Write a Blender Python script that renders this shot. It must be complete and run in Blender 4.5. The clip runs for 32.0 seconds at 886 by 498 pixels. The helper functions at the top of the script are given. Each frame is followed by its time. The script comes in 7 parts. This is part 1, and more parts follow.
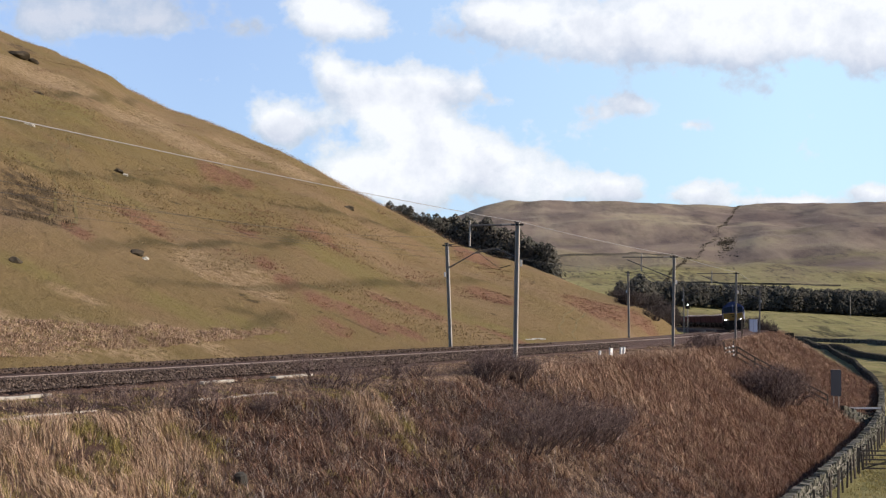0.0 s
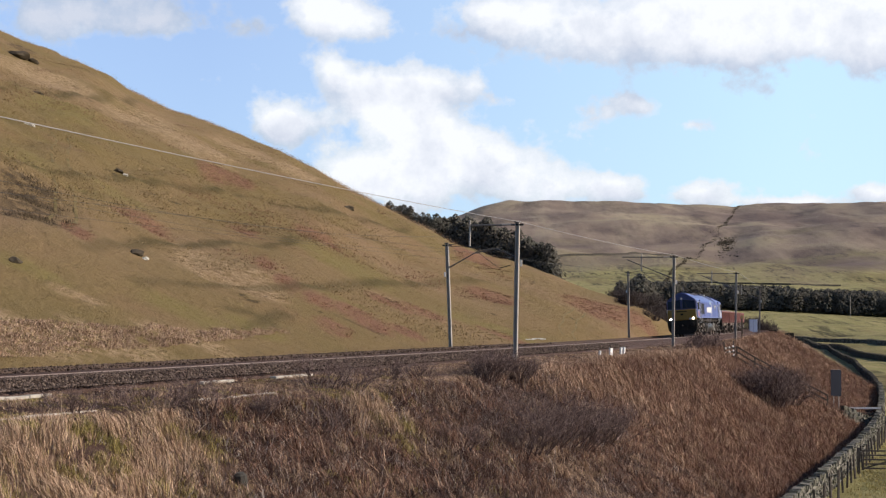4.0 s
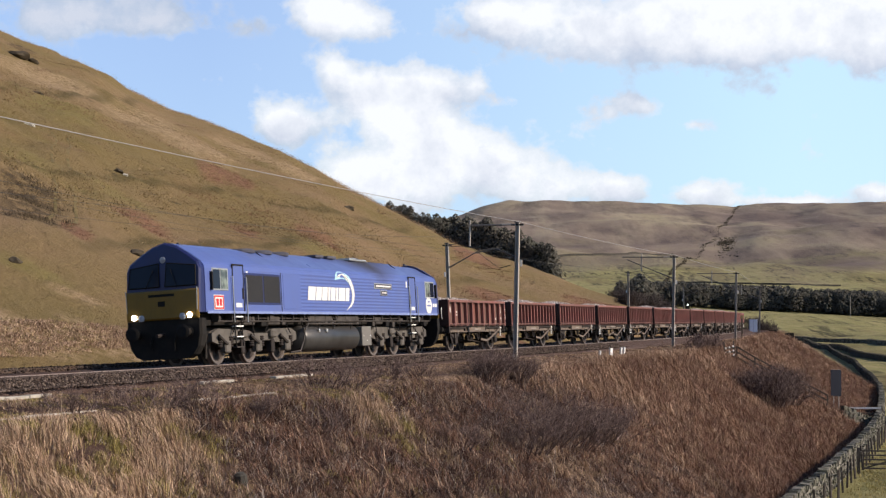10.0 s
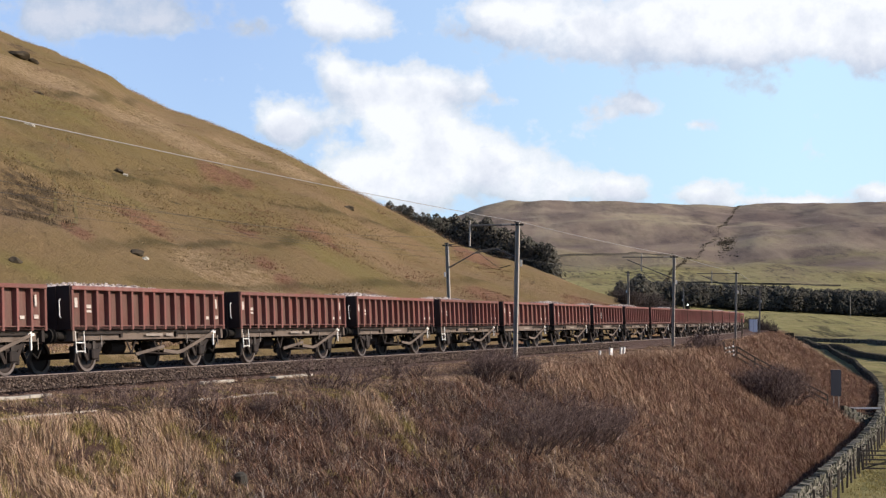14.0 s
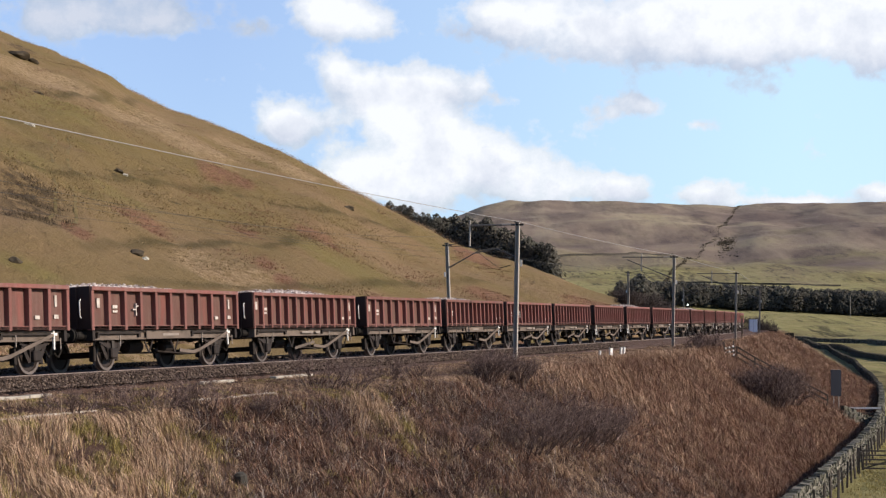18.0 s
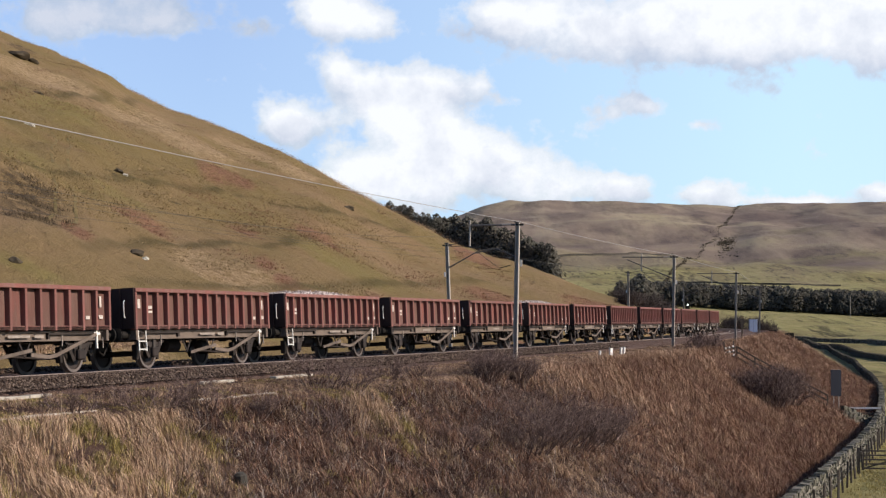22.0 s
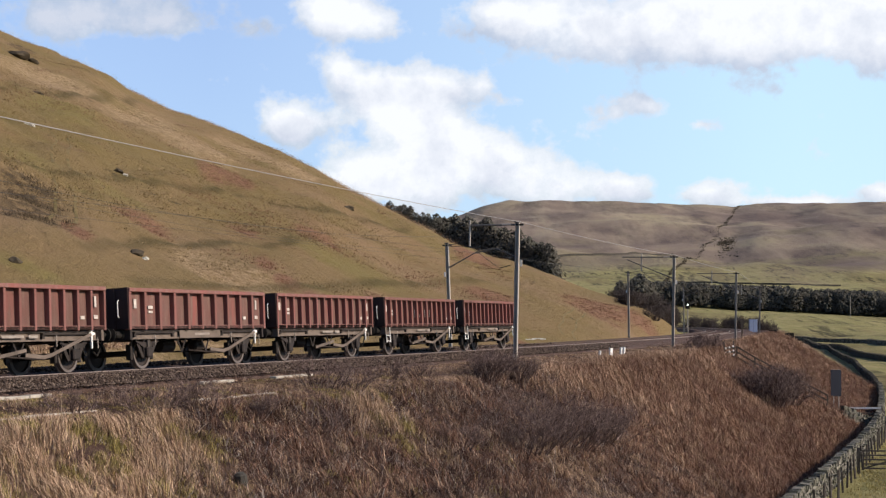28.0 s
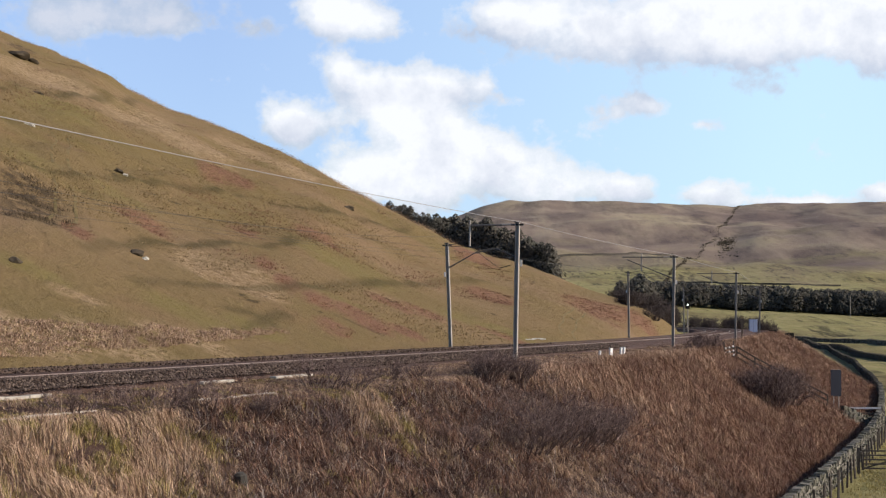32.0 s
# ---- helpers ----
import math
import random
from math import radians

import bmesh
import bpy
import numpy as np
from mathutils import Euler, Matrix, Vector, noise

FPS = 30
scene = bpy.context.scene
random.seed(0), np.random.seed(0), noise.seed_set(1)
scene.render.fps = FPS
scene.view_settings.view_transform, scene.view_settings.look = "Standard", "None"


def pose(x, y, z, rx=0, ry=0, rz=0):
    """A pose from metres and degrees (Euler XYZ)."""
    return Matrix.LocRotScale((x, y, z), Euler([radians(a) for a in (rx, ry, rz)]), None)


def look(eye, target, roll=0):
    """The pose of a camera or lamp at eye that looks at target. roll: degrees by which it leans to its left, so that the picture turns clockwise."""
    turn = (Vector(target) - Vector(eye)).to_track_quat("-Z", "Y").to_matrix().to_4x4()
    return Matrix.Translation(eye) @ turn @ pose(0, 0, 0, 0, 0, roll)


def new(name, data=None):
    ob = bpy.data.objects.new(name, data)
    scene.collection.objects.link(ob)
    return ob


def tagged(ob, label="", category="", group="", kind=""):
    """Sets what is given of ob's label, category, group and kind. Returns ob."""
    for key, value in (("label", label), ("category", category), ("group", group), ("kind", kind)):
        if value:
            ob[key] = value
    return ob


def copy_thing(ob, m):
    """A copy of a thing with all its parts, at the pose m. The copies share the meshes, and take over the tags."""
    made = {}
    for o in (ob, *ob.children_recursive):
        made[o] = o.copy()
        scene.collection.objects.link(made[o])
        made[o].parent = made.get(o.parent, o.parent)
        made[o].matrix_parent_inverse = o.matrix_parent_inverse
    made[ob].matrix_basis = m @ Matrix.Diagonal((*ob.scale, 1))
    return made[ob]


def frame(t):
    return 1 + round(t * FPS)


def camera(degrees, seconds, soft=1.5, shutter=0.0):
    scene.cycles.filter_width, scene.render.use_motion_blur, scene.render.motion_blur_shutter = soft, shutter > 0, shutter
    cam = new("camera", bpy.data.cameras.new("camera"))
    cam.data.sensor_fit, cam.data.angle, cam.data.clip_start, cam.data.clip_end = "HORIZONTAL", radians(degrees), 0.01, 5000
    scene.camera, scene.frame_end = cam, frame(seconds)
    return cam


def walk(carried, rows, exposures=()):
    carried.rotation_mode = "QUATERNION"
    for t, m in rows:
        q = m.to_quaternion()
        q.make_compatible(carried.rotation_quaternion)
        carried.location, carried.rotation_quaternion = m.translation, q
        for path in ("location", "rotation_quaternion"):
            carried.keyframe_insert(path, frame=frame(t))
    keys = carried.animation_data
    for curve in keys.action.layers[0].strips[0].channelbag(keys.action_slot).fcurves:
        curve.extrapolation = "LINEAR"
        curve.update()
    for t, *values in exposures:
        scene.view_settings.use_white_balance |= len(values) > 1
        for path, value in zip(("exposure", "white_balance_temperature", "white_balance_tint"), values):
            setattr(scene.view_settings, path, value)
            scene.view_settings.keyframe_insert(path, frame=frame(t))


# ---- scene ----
# ---------------------------------------------------------------- camera
CAM_Z = 1.326
cam = camera(32.16, 32.0, soft=1.3)
CAM_POSE = pose(0, 0, CAM_Z, 90 + 2.8685, 0, 0)
walk(cam, [(0, CAM_POSE), (32, CAM_POSE)], exposures=[(0, 0.3, 7200, 15), (32, 0.3, 7200, 15)])

# ---------------------------------------------------------------- light
SUN_ELEV, SUN_AZ = 28.0, -13.0      # degrees above the horizon; degrees from +x towards +y
world = bpy.data.worlds.new("sky")
scene.world = world
world.use_nodes = True
wn = world.node_tree.nodes
sky = wn.new("ShaderNodeTexSky")
sky.sky_type, sky.sun_disc = "NISHITA", False
sky.sun_elevation, sky.sun_rotation = radians(SUN_ELEV), radians(90 - SUN_AZ)
sky.altitude, sky.air_density, sky.dust_density, sky.ozone_density = 300, 1.15, 0.5, 7.0
wn["Background"].inputs["Strength"].default_value = 0.115
world.node_tree.links.new(sky.outputs[0], wn["Background"].inputs["Color"])

sun_data = bpy.data.lights.new("sun", "SUN")
sun_data.energy, sun_data.angle, sun_data.color = 4.4, radians(0.5), (1.0, 0.93, 0.82)
sun = new("sun", sun_data)
_sd = Vector((math.cos(radians(SUN_ELEV)) * math.cos(radians(SUN_AZ)),
              math.cos(radians(SUN_ELEV)) * math.sin(radians(SUN_AZ)), math.sin(radians(SUN_ELEV))))
sun.matrix_world = look(_sd * 100, (0, 0, 0))


# ---------------------------------------------------------------- materials
class Mat:
    """A small node-material writer."""

    def __init__(self, name, rough=0.8, metal=0.0, spec=0.4):
        self.m = bpy.data.materials.new(name)
        self.m.use_nodes = True
        self.t = self.m.node_tree
        self.b = self.t.nodes["Principled BSDF"]
        self.b.inputs["Roughness"].default_value = rough
        self.b.inputs["Metallic"].default_value = metal
        self.b.inputs["Specular IOR Level"].default_value = spec
        self.co = None

    def n(self, kind, **kw):
        nd = self.t.nodes.new(kind)
        for k, v in kw.items():
            nd.inputs[k].default_value = v
        return nd

    def ln(self, a, b):
        self.t.links.new(a, b)

    def coords(self, obj=True):
        if self.co is None:
            tc = self.t.nodes.new("ShaderNodeTexCoord")
            self.co = tc.outputs["Object"]
        return self.co

    def noise(self, scale, detail=4.0, rough=0.6, stretch=None, dist=0.0):
        nd = self.n("ShaderNodeTexNoise", Scale=scale, Detail=detail, Roughness=rough, Distortion=dist)
        if stretch:
            mp = self.t.nodes.new("ShaderNodeMapping")
            mp.inputs["Scale"].default_value = stretch
            self.ln(self.coords(), mp.inputs["Vector"])
            self.ln(mp.outputs[0], nd.inputs["Vector"])
        else:
            self.ln(self.coords(), nd.inputs["Vector"])
        return nd.outputs["Fac"]

    def ramp(self, fac, stops):
        r = self.t.nodes.new("ShaderNodeValToRGB")
        e = r.color_ramp.elements
        while len(e) < len(stops):
            e.new(0.5)
        for el, (p, c) in zip(e, stops):
            el.position = p
            el.color = (*c, 1) if len(c) == 3 else c
        self.ln(fac, r.inputs[0])
        return r.outputs[0]

    def band(self, fac, lo, hi):
        mr = self.t.nodes.new("ShaderNodeMapRange")
        mr.inputs["From Min"].default_value, mr.inputs["From Max"].default_value = lo, hi
        self.ln(fac, mr.inputs["Value"])
        return mr.outputs[0]

    def mix(self, fac, a, b, mode="MIX"):
        mx = self.t.nodes.new("ShaderNodeMix")
        mx.data_type, mx.blend_type = "RGBA", mode
        for s, v in ((0, fac), (6, a), (7, b)):
            if isinstance(v, (int, float)):
                mx.inputs[s].default_value = v
            elif isinstance(v, tuple):
                mx.inputs[s].default_value = (*v, 1)
            else:
                self.ln(v, mx.inputs[s])
        return mx.outputs[2]

    def math(self, op, a, b=0.0):
        nd = self.t.nodes.new("ShaderNodeMath")
        nd.operation = op
        for i, v in enumerate((a, b)):
            if isinstance(v, (int, float)):
                nd.inputs[i].default_value = v
            else:
                self.ln(v, nd.inputs[i])
        return nd.outputs[0]

    def attr(self, name):
        a = self.t.nodes.new("ShaderNodeAttribute")
        a.attribute_name = name
        return a.outputs["Fac"]

    def random(self):
        return self.t.nodes.new("ShaderNodeObjectInfo").outputs["Random"]

    def island(self):
        return self.t.nodes.new("ShaderNodeNewGeometry").outputs["Random Per Island"]

    def bump(self, fac, strength=0.5, dist=0.05):
        bp = self.n("ShaderNodeBump", Strength=strength, Distance=dist)
        self.ln(fac, bp.inputs["Height"])
        self.ln(bp.outputs[0], self.b.inputs["Normal"])

    def color(self, c):
        if isinstance(c, tuple):
            self.b.inputs["Base Color"].default_value = (*c, 1)
        else:
            self.ln(c, self.b.inputs["Base Color"])
        return self

    def rough(self, r):
        self.ln(r, self.b.inputs["Roughness"])


def worn(name, col, dark, rough=0.6, metal=0.0, scale=3.0, amount=0.6, bump=0.15, rnd=0.15, spec=0.4):
    """Painted or plain surface with grime at two scales and a little relief."""
    k = Mat(name, rough, metal, spec)
    big = k.noise(scale, 5, 0.65)
    fine = k.noise(scale * 14, 3, 0.6)
    c = k.mix(k.math("MULTIPLY", k.band(big, 0.42, 0.72), amount), col, dark)
    c = k.mix(k.math("MULTIPLY", k.band(fine, 0.5, 0.75), amount * 0.5), c, dark)
    if rnd:
        c = k.mix(k.math("MULTIPLY", k.random(), rnd), c, tuple(v * 0.55 for v in col))
    k.color(c)
    k.bump(fine, bump, 0.01)
    return k.m


def plain(name, col, rough=0.6, metal=0.0, spec=0.4):
    k = Mat(name, rough, metal, spec)
    f = k.noise(9, 4)
    k.color(k.mix(k.band(f, 0.3, 0.8), col, tuple(v * 0.72 for v in col)))
    return k.m


def glow(name, col, strength):
    m = bpy.data.materials.new(name)
    m.use_nodes = True
    b = m.node_tree.nodes["Principled BSDF"]
    b.inputs["Base Color"].default_value = (*col, 1)
    b.inputs["Emission Color"].default_value = (*col, 1)
    b.inputs["Emission Strength"].default_value = strength
    return m


# ---------------------------------------------------------------- mesh helpers
def mesh_of(name, verts, faces, mat, smooth=False):
    me = bpy.data.meshes.new(name)
    me.from_pydata([tuple(v) for v in verts], [], faces)
    me.update()
    if mat:
        me.materials.append(mat)
    if smooth:
        me.shade_smooth()
    return me


def bm_mesh(name, bm, mat, smooth=False):
    me = bpy.data.meshes.new(name)
    bm.to_mesh(me)
    bm.free()
    if mat:
        me.materials.append(mat)
    if smooth:
        me.shade_smooth()
    return me


def part(name, bm, material, parent, label="", at=None, smooth=False):
    """Links a bmesh as one mesh object under a thing or under a part."""
    me = bm if isinstance(bm, bpy.types.Mesh) else bm_mesh(name, bm, material, smooth)
    ob = new(name, me)
    ob.parent = parent
    if at is not None:
        ob.matrix_basis = at if isinstance(at, Matrix) else Matrix.Translation(at)
    if label:
        ob["label"] = label
    return ob


def empty(name):
    return new(name)


def box(bm, x0, x1, y0, y1, z0, z1, m=None):
    vs = [bm.verts.new((x, y, z)) for x in (x0, x1) for y in (y0, y1) for z in (z0, z1)]
    for f in ((0, 1, 3, 2), (4, 6, 7, 5), (0, 4, 5, 1), (2, 3, 7, 6), (0, 2, 6, 4), (1, 5, 7, 3)):
        bm.faces.new([vs[i] for i in f])
    if m is not None:
        bmesh.ops.transform(bm, matrix=m, verts=vs)
    return vs


def bbox(x0, x1, y0, y1, z0, z1, bev=0.02, seg=1):
    """A bevelled block as a bmesh."""
    bm = bmesh.new()
    box(bm, x0, x1, y0, y1, z0, z1)
    if bev:
        bmesh.ops.bevel(bm, geom=bm.edges[:], offset=bev, segments=seg, affect="EDGES", profile=0.5)
    return bm


def bar(bm, a, b, r, sides=6, r2=None):
    """A round bar from a to b."""
    a, b = Vector(a), Vector(b)
    q = (b - a).to_track_quat("Z", "Y")
    r2 = r if r2 is None else r2
    ra, rb = [], []
    for i in range(sides):
        an = 2 * math.pi * i / sides
        o = q @ Vector((math.cos(an), math.sin(an), 0))
        ra.append(bm.verts.new(a + o * r))
        rb.append(bm.verts.new(b + o * r2))
    for i in range(sides):
        j = (i + 1) % sides
        bm.faces.new((ra[i], ra[j], rb[j], rb[i]))
    bm.faces.new(ra[::-1])
    bm.faces.new(rb)


def flat_bar(bm, a, b, w, t, up=(0, 0, 1)):
    """A rectangular bar from a to b, w wide across 'up', t thick."""
    a, b, up = Vector(a), Vector(b), Vector(up)
    d = (b - a).normalized()
    s = d.cross(up).normalized()
    n = s.cross(d).normalized()
    vs = []
    for p in (a, b):
        for sx, sn in ((-1, -1), (1, -1), (1, 1), (-1, 1)):
            vs.append(bm.verts.new(p + s * sx * t / 2 + n * sn * w / 2))
    for f in ((3, 2, 1, 0), (4, 5, 6, 7), (0, 1, 5, 4), (1, 2, 6, 5), (2, 3, 7, 6), (3, 0, 4, 7)):
        bm.faces.new([vs[i] for i in f])


def lathe_y(bm, prof, sides=24, m=None):
    """Revolves (radius, y) rows about the y axis."""
    rings = []
    for r, y in prof:
        rings.append([bm.verts.new((r * math.cos(2 * math.pi * i / sides), y, r * math.sin(2 * math.pi * i / sides))) for i in range(sides)])
    for a, b in zip(rings, rings[1:]):
        for i in range(sides):
            j = (i + 1) % sides
            bm.faces.new((a[i], b[i], b[j], a[j]))
    bm.faces.new(rings[0])
    bm.faces.new(rings[-1][::-1])
    if m is not None:
        bmesh.ops.transform(bm, matrix=m, verts=[v for r in rings for v in r])


# ---------------------------------------------------------------- the line of the railway
# u runs away from the camera along the near track's centre line, l is the offset towards the camera's side
TH0, K0, K1, GRAD, CANT = radians(69.469), 0.000421, 0.00000613, 0.003546, radians(3.36)
U0, U1 = -420.0, 620.0
FAR_TRACK = -3.45
_tu = np.arange(U0, U1 + 0.5, 1.0)


def _curv(u):
    return K0 + K1 * np.clip(u, 0, 230)


_th = np.cumsum(_curv(_tu)) - _curv(_tu) * 0.5
_th = TH0 + _th - np.interp(0, _tu, _th)
_tx = np.cumsum(np.cos(_th)) - np.cos(_th) * 0.5
_ty = np.cumsum(np.sin(_th)) - np.sin(_th) * 0.5
_tx += -9.933 - np.interp(0, _tu, _tx)
_ty += 43.368 - np.interp(0, _tu, _ty)


def line(u):
    """x, y, rail level and direction of the near track at u."""
    return np.interp(u, _tu, _tx), np.interp(u, _tu, _ty), GRAD * u, np.interp(u, _tu, _th)


def on_line(u, l, z=0.0, canted=False):
    x, y, z0, th = line(u)
    if canted:      # each track is tilted about its own inner rail
        c = FAR_TRACK if l < -1.9 else 0.0
        l -= c
        zz = z * math.cos(CANT) + (l + 0.75) * math.sin(CANT)
        l = c + l * math.cos(CANT) - z * math.sin(CANT)
        z = zz
    return Vector((x + l * np.sin(th), y - l * np.cos(th), z0 + z))


def track_coords(x, y):
    """Nearest u and offset l for arrays of places."""
    u = np.zeros_like(x)
    best = np.full(x.shape, 1e18)
    for k in range(0, len(_tu), 6):
        d = (x - _tx[k]) ** 2 + (y - _ty[k]) ** 2
        m = d < best
        best[m], u[m] = d[m], _tu[k]
    for _ in range(3):
        px, py, _z, th = line(u)
        u = np.clip(u + (x - px) * np.cos(th) + (y - py) * np.sin(th), U0, U1)
    px, py, _z, th = line(u)
    return u, (x - px) * np.sin(th) - (y - py) * np.cos(th)


# ---------------------------------------------------------------- the lie of the land
def bear(px):
    return np.arctan((np.asarray(px, float) - 784) / 2719.0)


HILL_AT = bear([-60, 0, 80, 165, 215, 300, 400, 490, 560, 620, 680, 740, 800, 860, 920, 970, 1040, 1110, 1150, 1195])
HILL_UP = (577 - np.array([28, 57, 90, 122, 153, 194, 232, 266, 301, 338, 369, 400, 430, 452, 470, 485, 512, 532, 548, 582.0])) / 2719
HILL_FAR_AT = bear([0, 500, 700, 970, 1110, 1200])
HILL_FAR = np.array([380.0, 340, 310, 262, 235, 225])
MOOR_AT = bear([300, 600, 700, 820, 860, 900, 960, 1020, 1100, 1180, 1250, 1300, 1340, 1420, 1500, 1568, 1900])
MOOR_UP = (577 - np.array([430, 420, 410, 384, 370, 362, 360, 361, 358, 362, 363, 367, 363, 362, 359, 358, 380.0])) / 2719
MOOR_D = 2300.0
HILL_UP *= np.cos(HILL_AT)
MOOR_UP *= np.cos(MOOR_AT)


def fbm(x, y, scale, seed=0.0, octaves=3):
    """Cheap smooth noise from rotated sines, about -1 to 1."""
    v = np.zeros_like(x)
    a, f = 1.0, 1.0 / scale
    for o in range(octaves):
        for k in range(3):
            an = 1.3 * k + 2.1 * o + seed
            ph = 5.7 * k + 3.3 * o + seed * 7
            v += a / 3 * np.sin((x * math.cos(an) + y * math.sin(an)) * f * 6.283 + ph
                                + 1.7 * np.sin((x * math.sin(an * 1.7) - y * math.cos(an * 1.7)) * f * 3.1 + ph * 2))
        a *= 0.5
        f *= 2.03
    return v


_toe_u = np.arange(-30, 330, 1.0)
_tex, _tey, _tez, _tet = line(_toe_u)
_tex = _tex - 8.5 * np.sin(_tet)
_tey = _tey + 8.5 * np.cos(_tet)
_tb = np.arctan2(_tex, _tey)
_keep = np.concatenate([[True], np.diff(np.maximum.accumulate(_tb)) > 1e-6])
TOE_B, TOE_D = _tb[_keep], np.hypot(_tex, _tey)[_keep]


def land(x, y):
    """Ground height, and weights for its cover: hill grass, bank, moor, green field."""
    x, y = np.asarray(x, float), np.asarray(y, float)
    d = np.hypot(x, y) + 1e-6
    b = np.arctan2(x, y)
    ub, l = track_coords(x, y)
    rail = GRAD * ub
    # valley floor and the moor behind
    base = np.interp(d, [0, 60, 120, 200, 280, 400, 520, 620, 760, 1000, 1300, 1700], [-6.6, -6.6, -6.2, -5.2, -4.0, -1.6, 2.0, 5.5, 10.0, 24, 44, 80])
    ridge = CAM_Z + np.interp(b, MOOR_AT, MOOR_UP) * MOOR_D
    q = np.clip((d - 1000) / (MOOR_D - 1000), 0, 1)
    z = base * (1 - q) + ridge * np.sin(q * math.pi / 2) ** 1.0 * q + (1 - q) * q * 10
    z = z + 3.6 * np.clip((bear(1568) - b) / (bear(1568) - bear(1250)), 0, 1.2) * np.clip((d - 380) / 180, 0, 1) * np.clip((1500 - d) / 600, 0, 1)
    z = np.where(d > MOOR_D, ridge - (d - MOOR_D) * 0.12, z)
    z = z + fbm(x, y, 420, 2.0) * 9 * np.clip((d - 900) / 500, 0, 1) * np.clip((MOOR_D + 60 - d) / 300, 0, 1)
    z = z + fbm(x, y, 60, 1.0) * 0.7 * np.clip((d - 160) / 200, 0, 1)
    moor = np.clip((d - 1050) / 420 + fbm(x, y, 260, 4) * 0.45, 0, 1)
    # hill
    e = np.interp(b, HILL_AT, HILL_UP)
    d1 = np.interp(b, HILL_FAR_AT, HILL_FAR)
    d0 = np.interp(b, TOE_B, TOE_D)
    z0 = GRAD * 40 - 0.35
    zc = CAM_Z + e * d1
    c = (CAM_Z - z0 + e * d0) / np.maximum(d1 - d0, 20) ** 2
    w = d1 - d
    hz = np.where(w > 0, zc - e * w - c * w * w, zc - 0.0007 * w * w)
    wl = -l - 8.5
    side = z0 + 0.25 * wl - 0.0003 * wl * wl
    k = np.clip((b - radians(-24)) / radians(6), 0, 1)
    hz = np.where(np.abs(b) < 1.2, hz * k + side * (1 - k), side)
    bump = fbm(x, y, 34, 3.0) * 0.75 + fbm(x, y, 9, 6.0) * 0.26
    hz = hz + bump * np.clip(wl / 25, 0, 1) * np.clip(np.abs(w) / 40 + 0.25, 0, 1)
    on_hill = (wl > 0) & (b < bear(1197)) & (ub > -250)
    hill = np.where(on_hill & (hz > z), 1.0, 0.0)
    z = np.where(on_hill, np.maximum(hz, z), z)
    # formation, cess and bank on the camera's side
    top = np.interp(l, [-60, -9.5, -8.5, 2.2, 2.6, 3.4, 4.3, 5.2, 5.8], [-1.2, -0.45, -0.55, -0.6, -0.3, -0.36, -0.52, -0.62, -0.85]) + rail
    top = top + np.clip((ub - 60) / 60, 0, 1) * np.clip((l - 3.9) / 2.2, 0, 1) * 0.85
    slope = 0.6 + 0.035 * fbm(x, y, 17, 8)
    fall = top - np.maximum(l - 5.8, 0) * slope + fbm(x, y, 4.5, 5) * 0.14 * np.clip((l - 5) / 2, 0, 1)
    near = (l > -8.5) & (l < 60) & (ub > U0 + 2) & (ub < 400)
    bank = np.where(near & (fall > z) & (l > 2.6), 1.0, 0.0)
    z = np.where(near, np.maximum(fall, z), z)
    bed = (np.abs(l + 2) < 7.2) & near
    z = np.where(bed & (l < 2.6), np.minimum(z, top), z)
    # the knoll on which the camera stands
    z = np.maximum(z, -0.35 - np.maximum(d - 5, 0) * 0.55 - 30 * np.clip((d - 18) / 10, 0, 1))
    field = (1 - moor) * (1 - hill) * (1 - bank)
    return z, hill, bank, moor, field


# plots of different cover on the hill: x, y, half width across the slope, half length up it
RED_PLOTS = [(-20.1, 102.3, 2.1, 2.9), (-19.8, 83.3, 0.9, 1.9), (-15.5, 118.9, 1.4, 3.7), (-11.9, 102.3, 0.7, 4.1), (-9.8, 97.5, 1.0, 3.0), (-7.8, 96.2, 1.2, 2.9), (-5.8, 97.0, 1.4, 2.6),
             (-6.3, 88.4, 1.1, 2.4), (-4.3, 95.2, 1.5, 2.7), (-2.2, 97.8, 1.3, 2.1), (-3.8, 109.2, 1.8, 2.3), (-1.3, 112.2, 1.8, 2.3), (-10.9, 132.1, 2.0, 3.9), (4.4, 213.1, 3.1, 14.0),
             (4.6, 146.8, 2.5, 6.0), (18.0, 177.7, 4.2, 14.0), (-23.8, 159.9, 1.8, 7.6), (-21.1, 159.2, 1.8, 3.5), (5.2, 116.4, 2.6, 1.8), (23.0, 186.6, 3.2, 11.0)]
PALE_PLOTS = [(-15.0, 94.1, 2.0, 5.9), (-12.4, 93.6, 2.6, 5.6), (-10.5, 90.7, 1.4, 2.4), (-15.8, 59.4, 2.0, 2.3), (-13.8, 64.2, 2.4, 2.4), (-11.7, 70.0, 2.3, 1.8), (-16.9, 60.2, 0.9, 1.8), (-53.5, 202.5, 6.9, 17.0),
              (-49.5, 204.4, 4.6, 5.6), (-39.9, 194.7, 4.0, 17.0), (-31.0, 184.7, 5.5, 18.0), (-30.4, 232.5, 5.2, 18.0), (-38.0, 200.0, 5.2, 18.0), (-21.7, 222.6, 3.3, 17.0), (-3.4, 111.5, 1.8, 1.5), (-16.7, 69.4, 1.3, 0.7)]
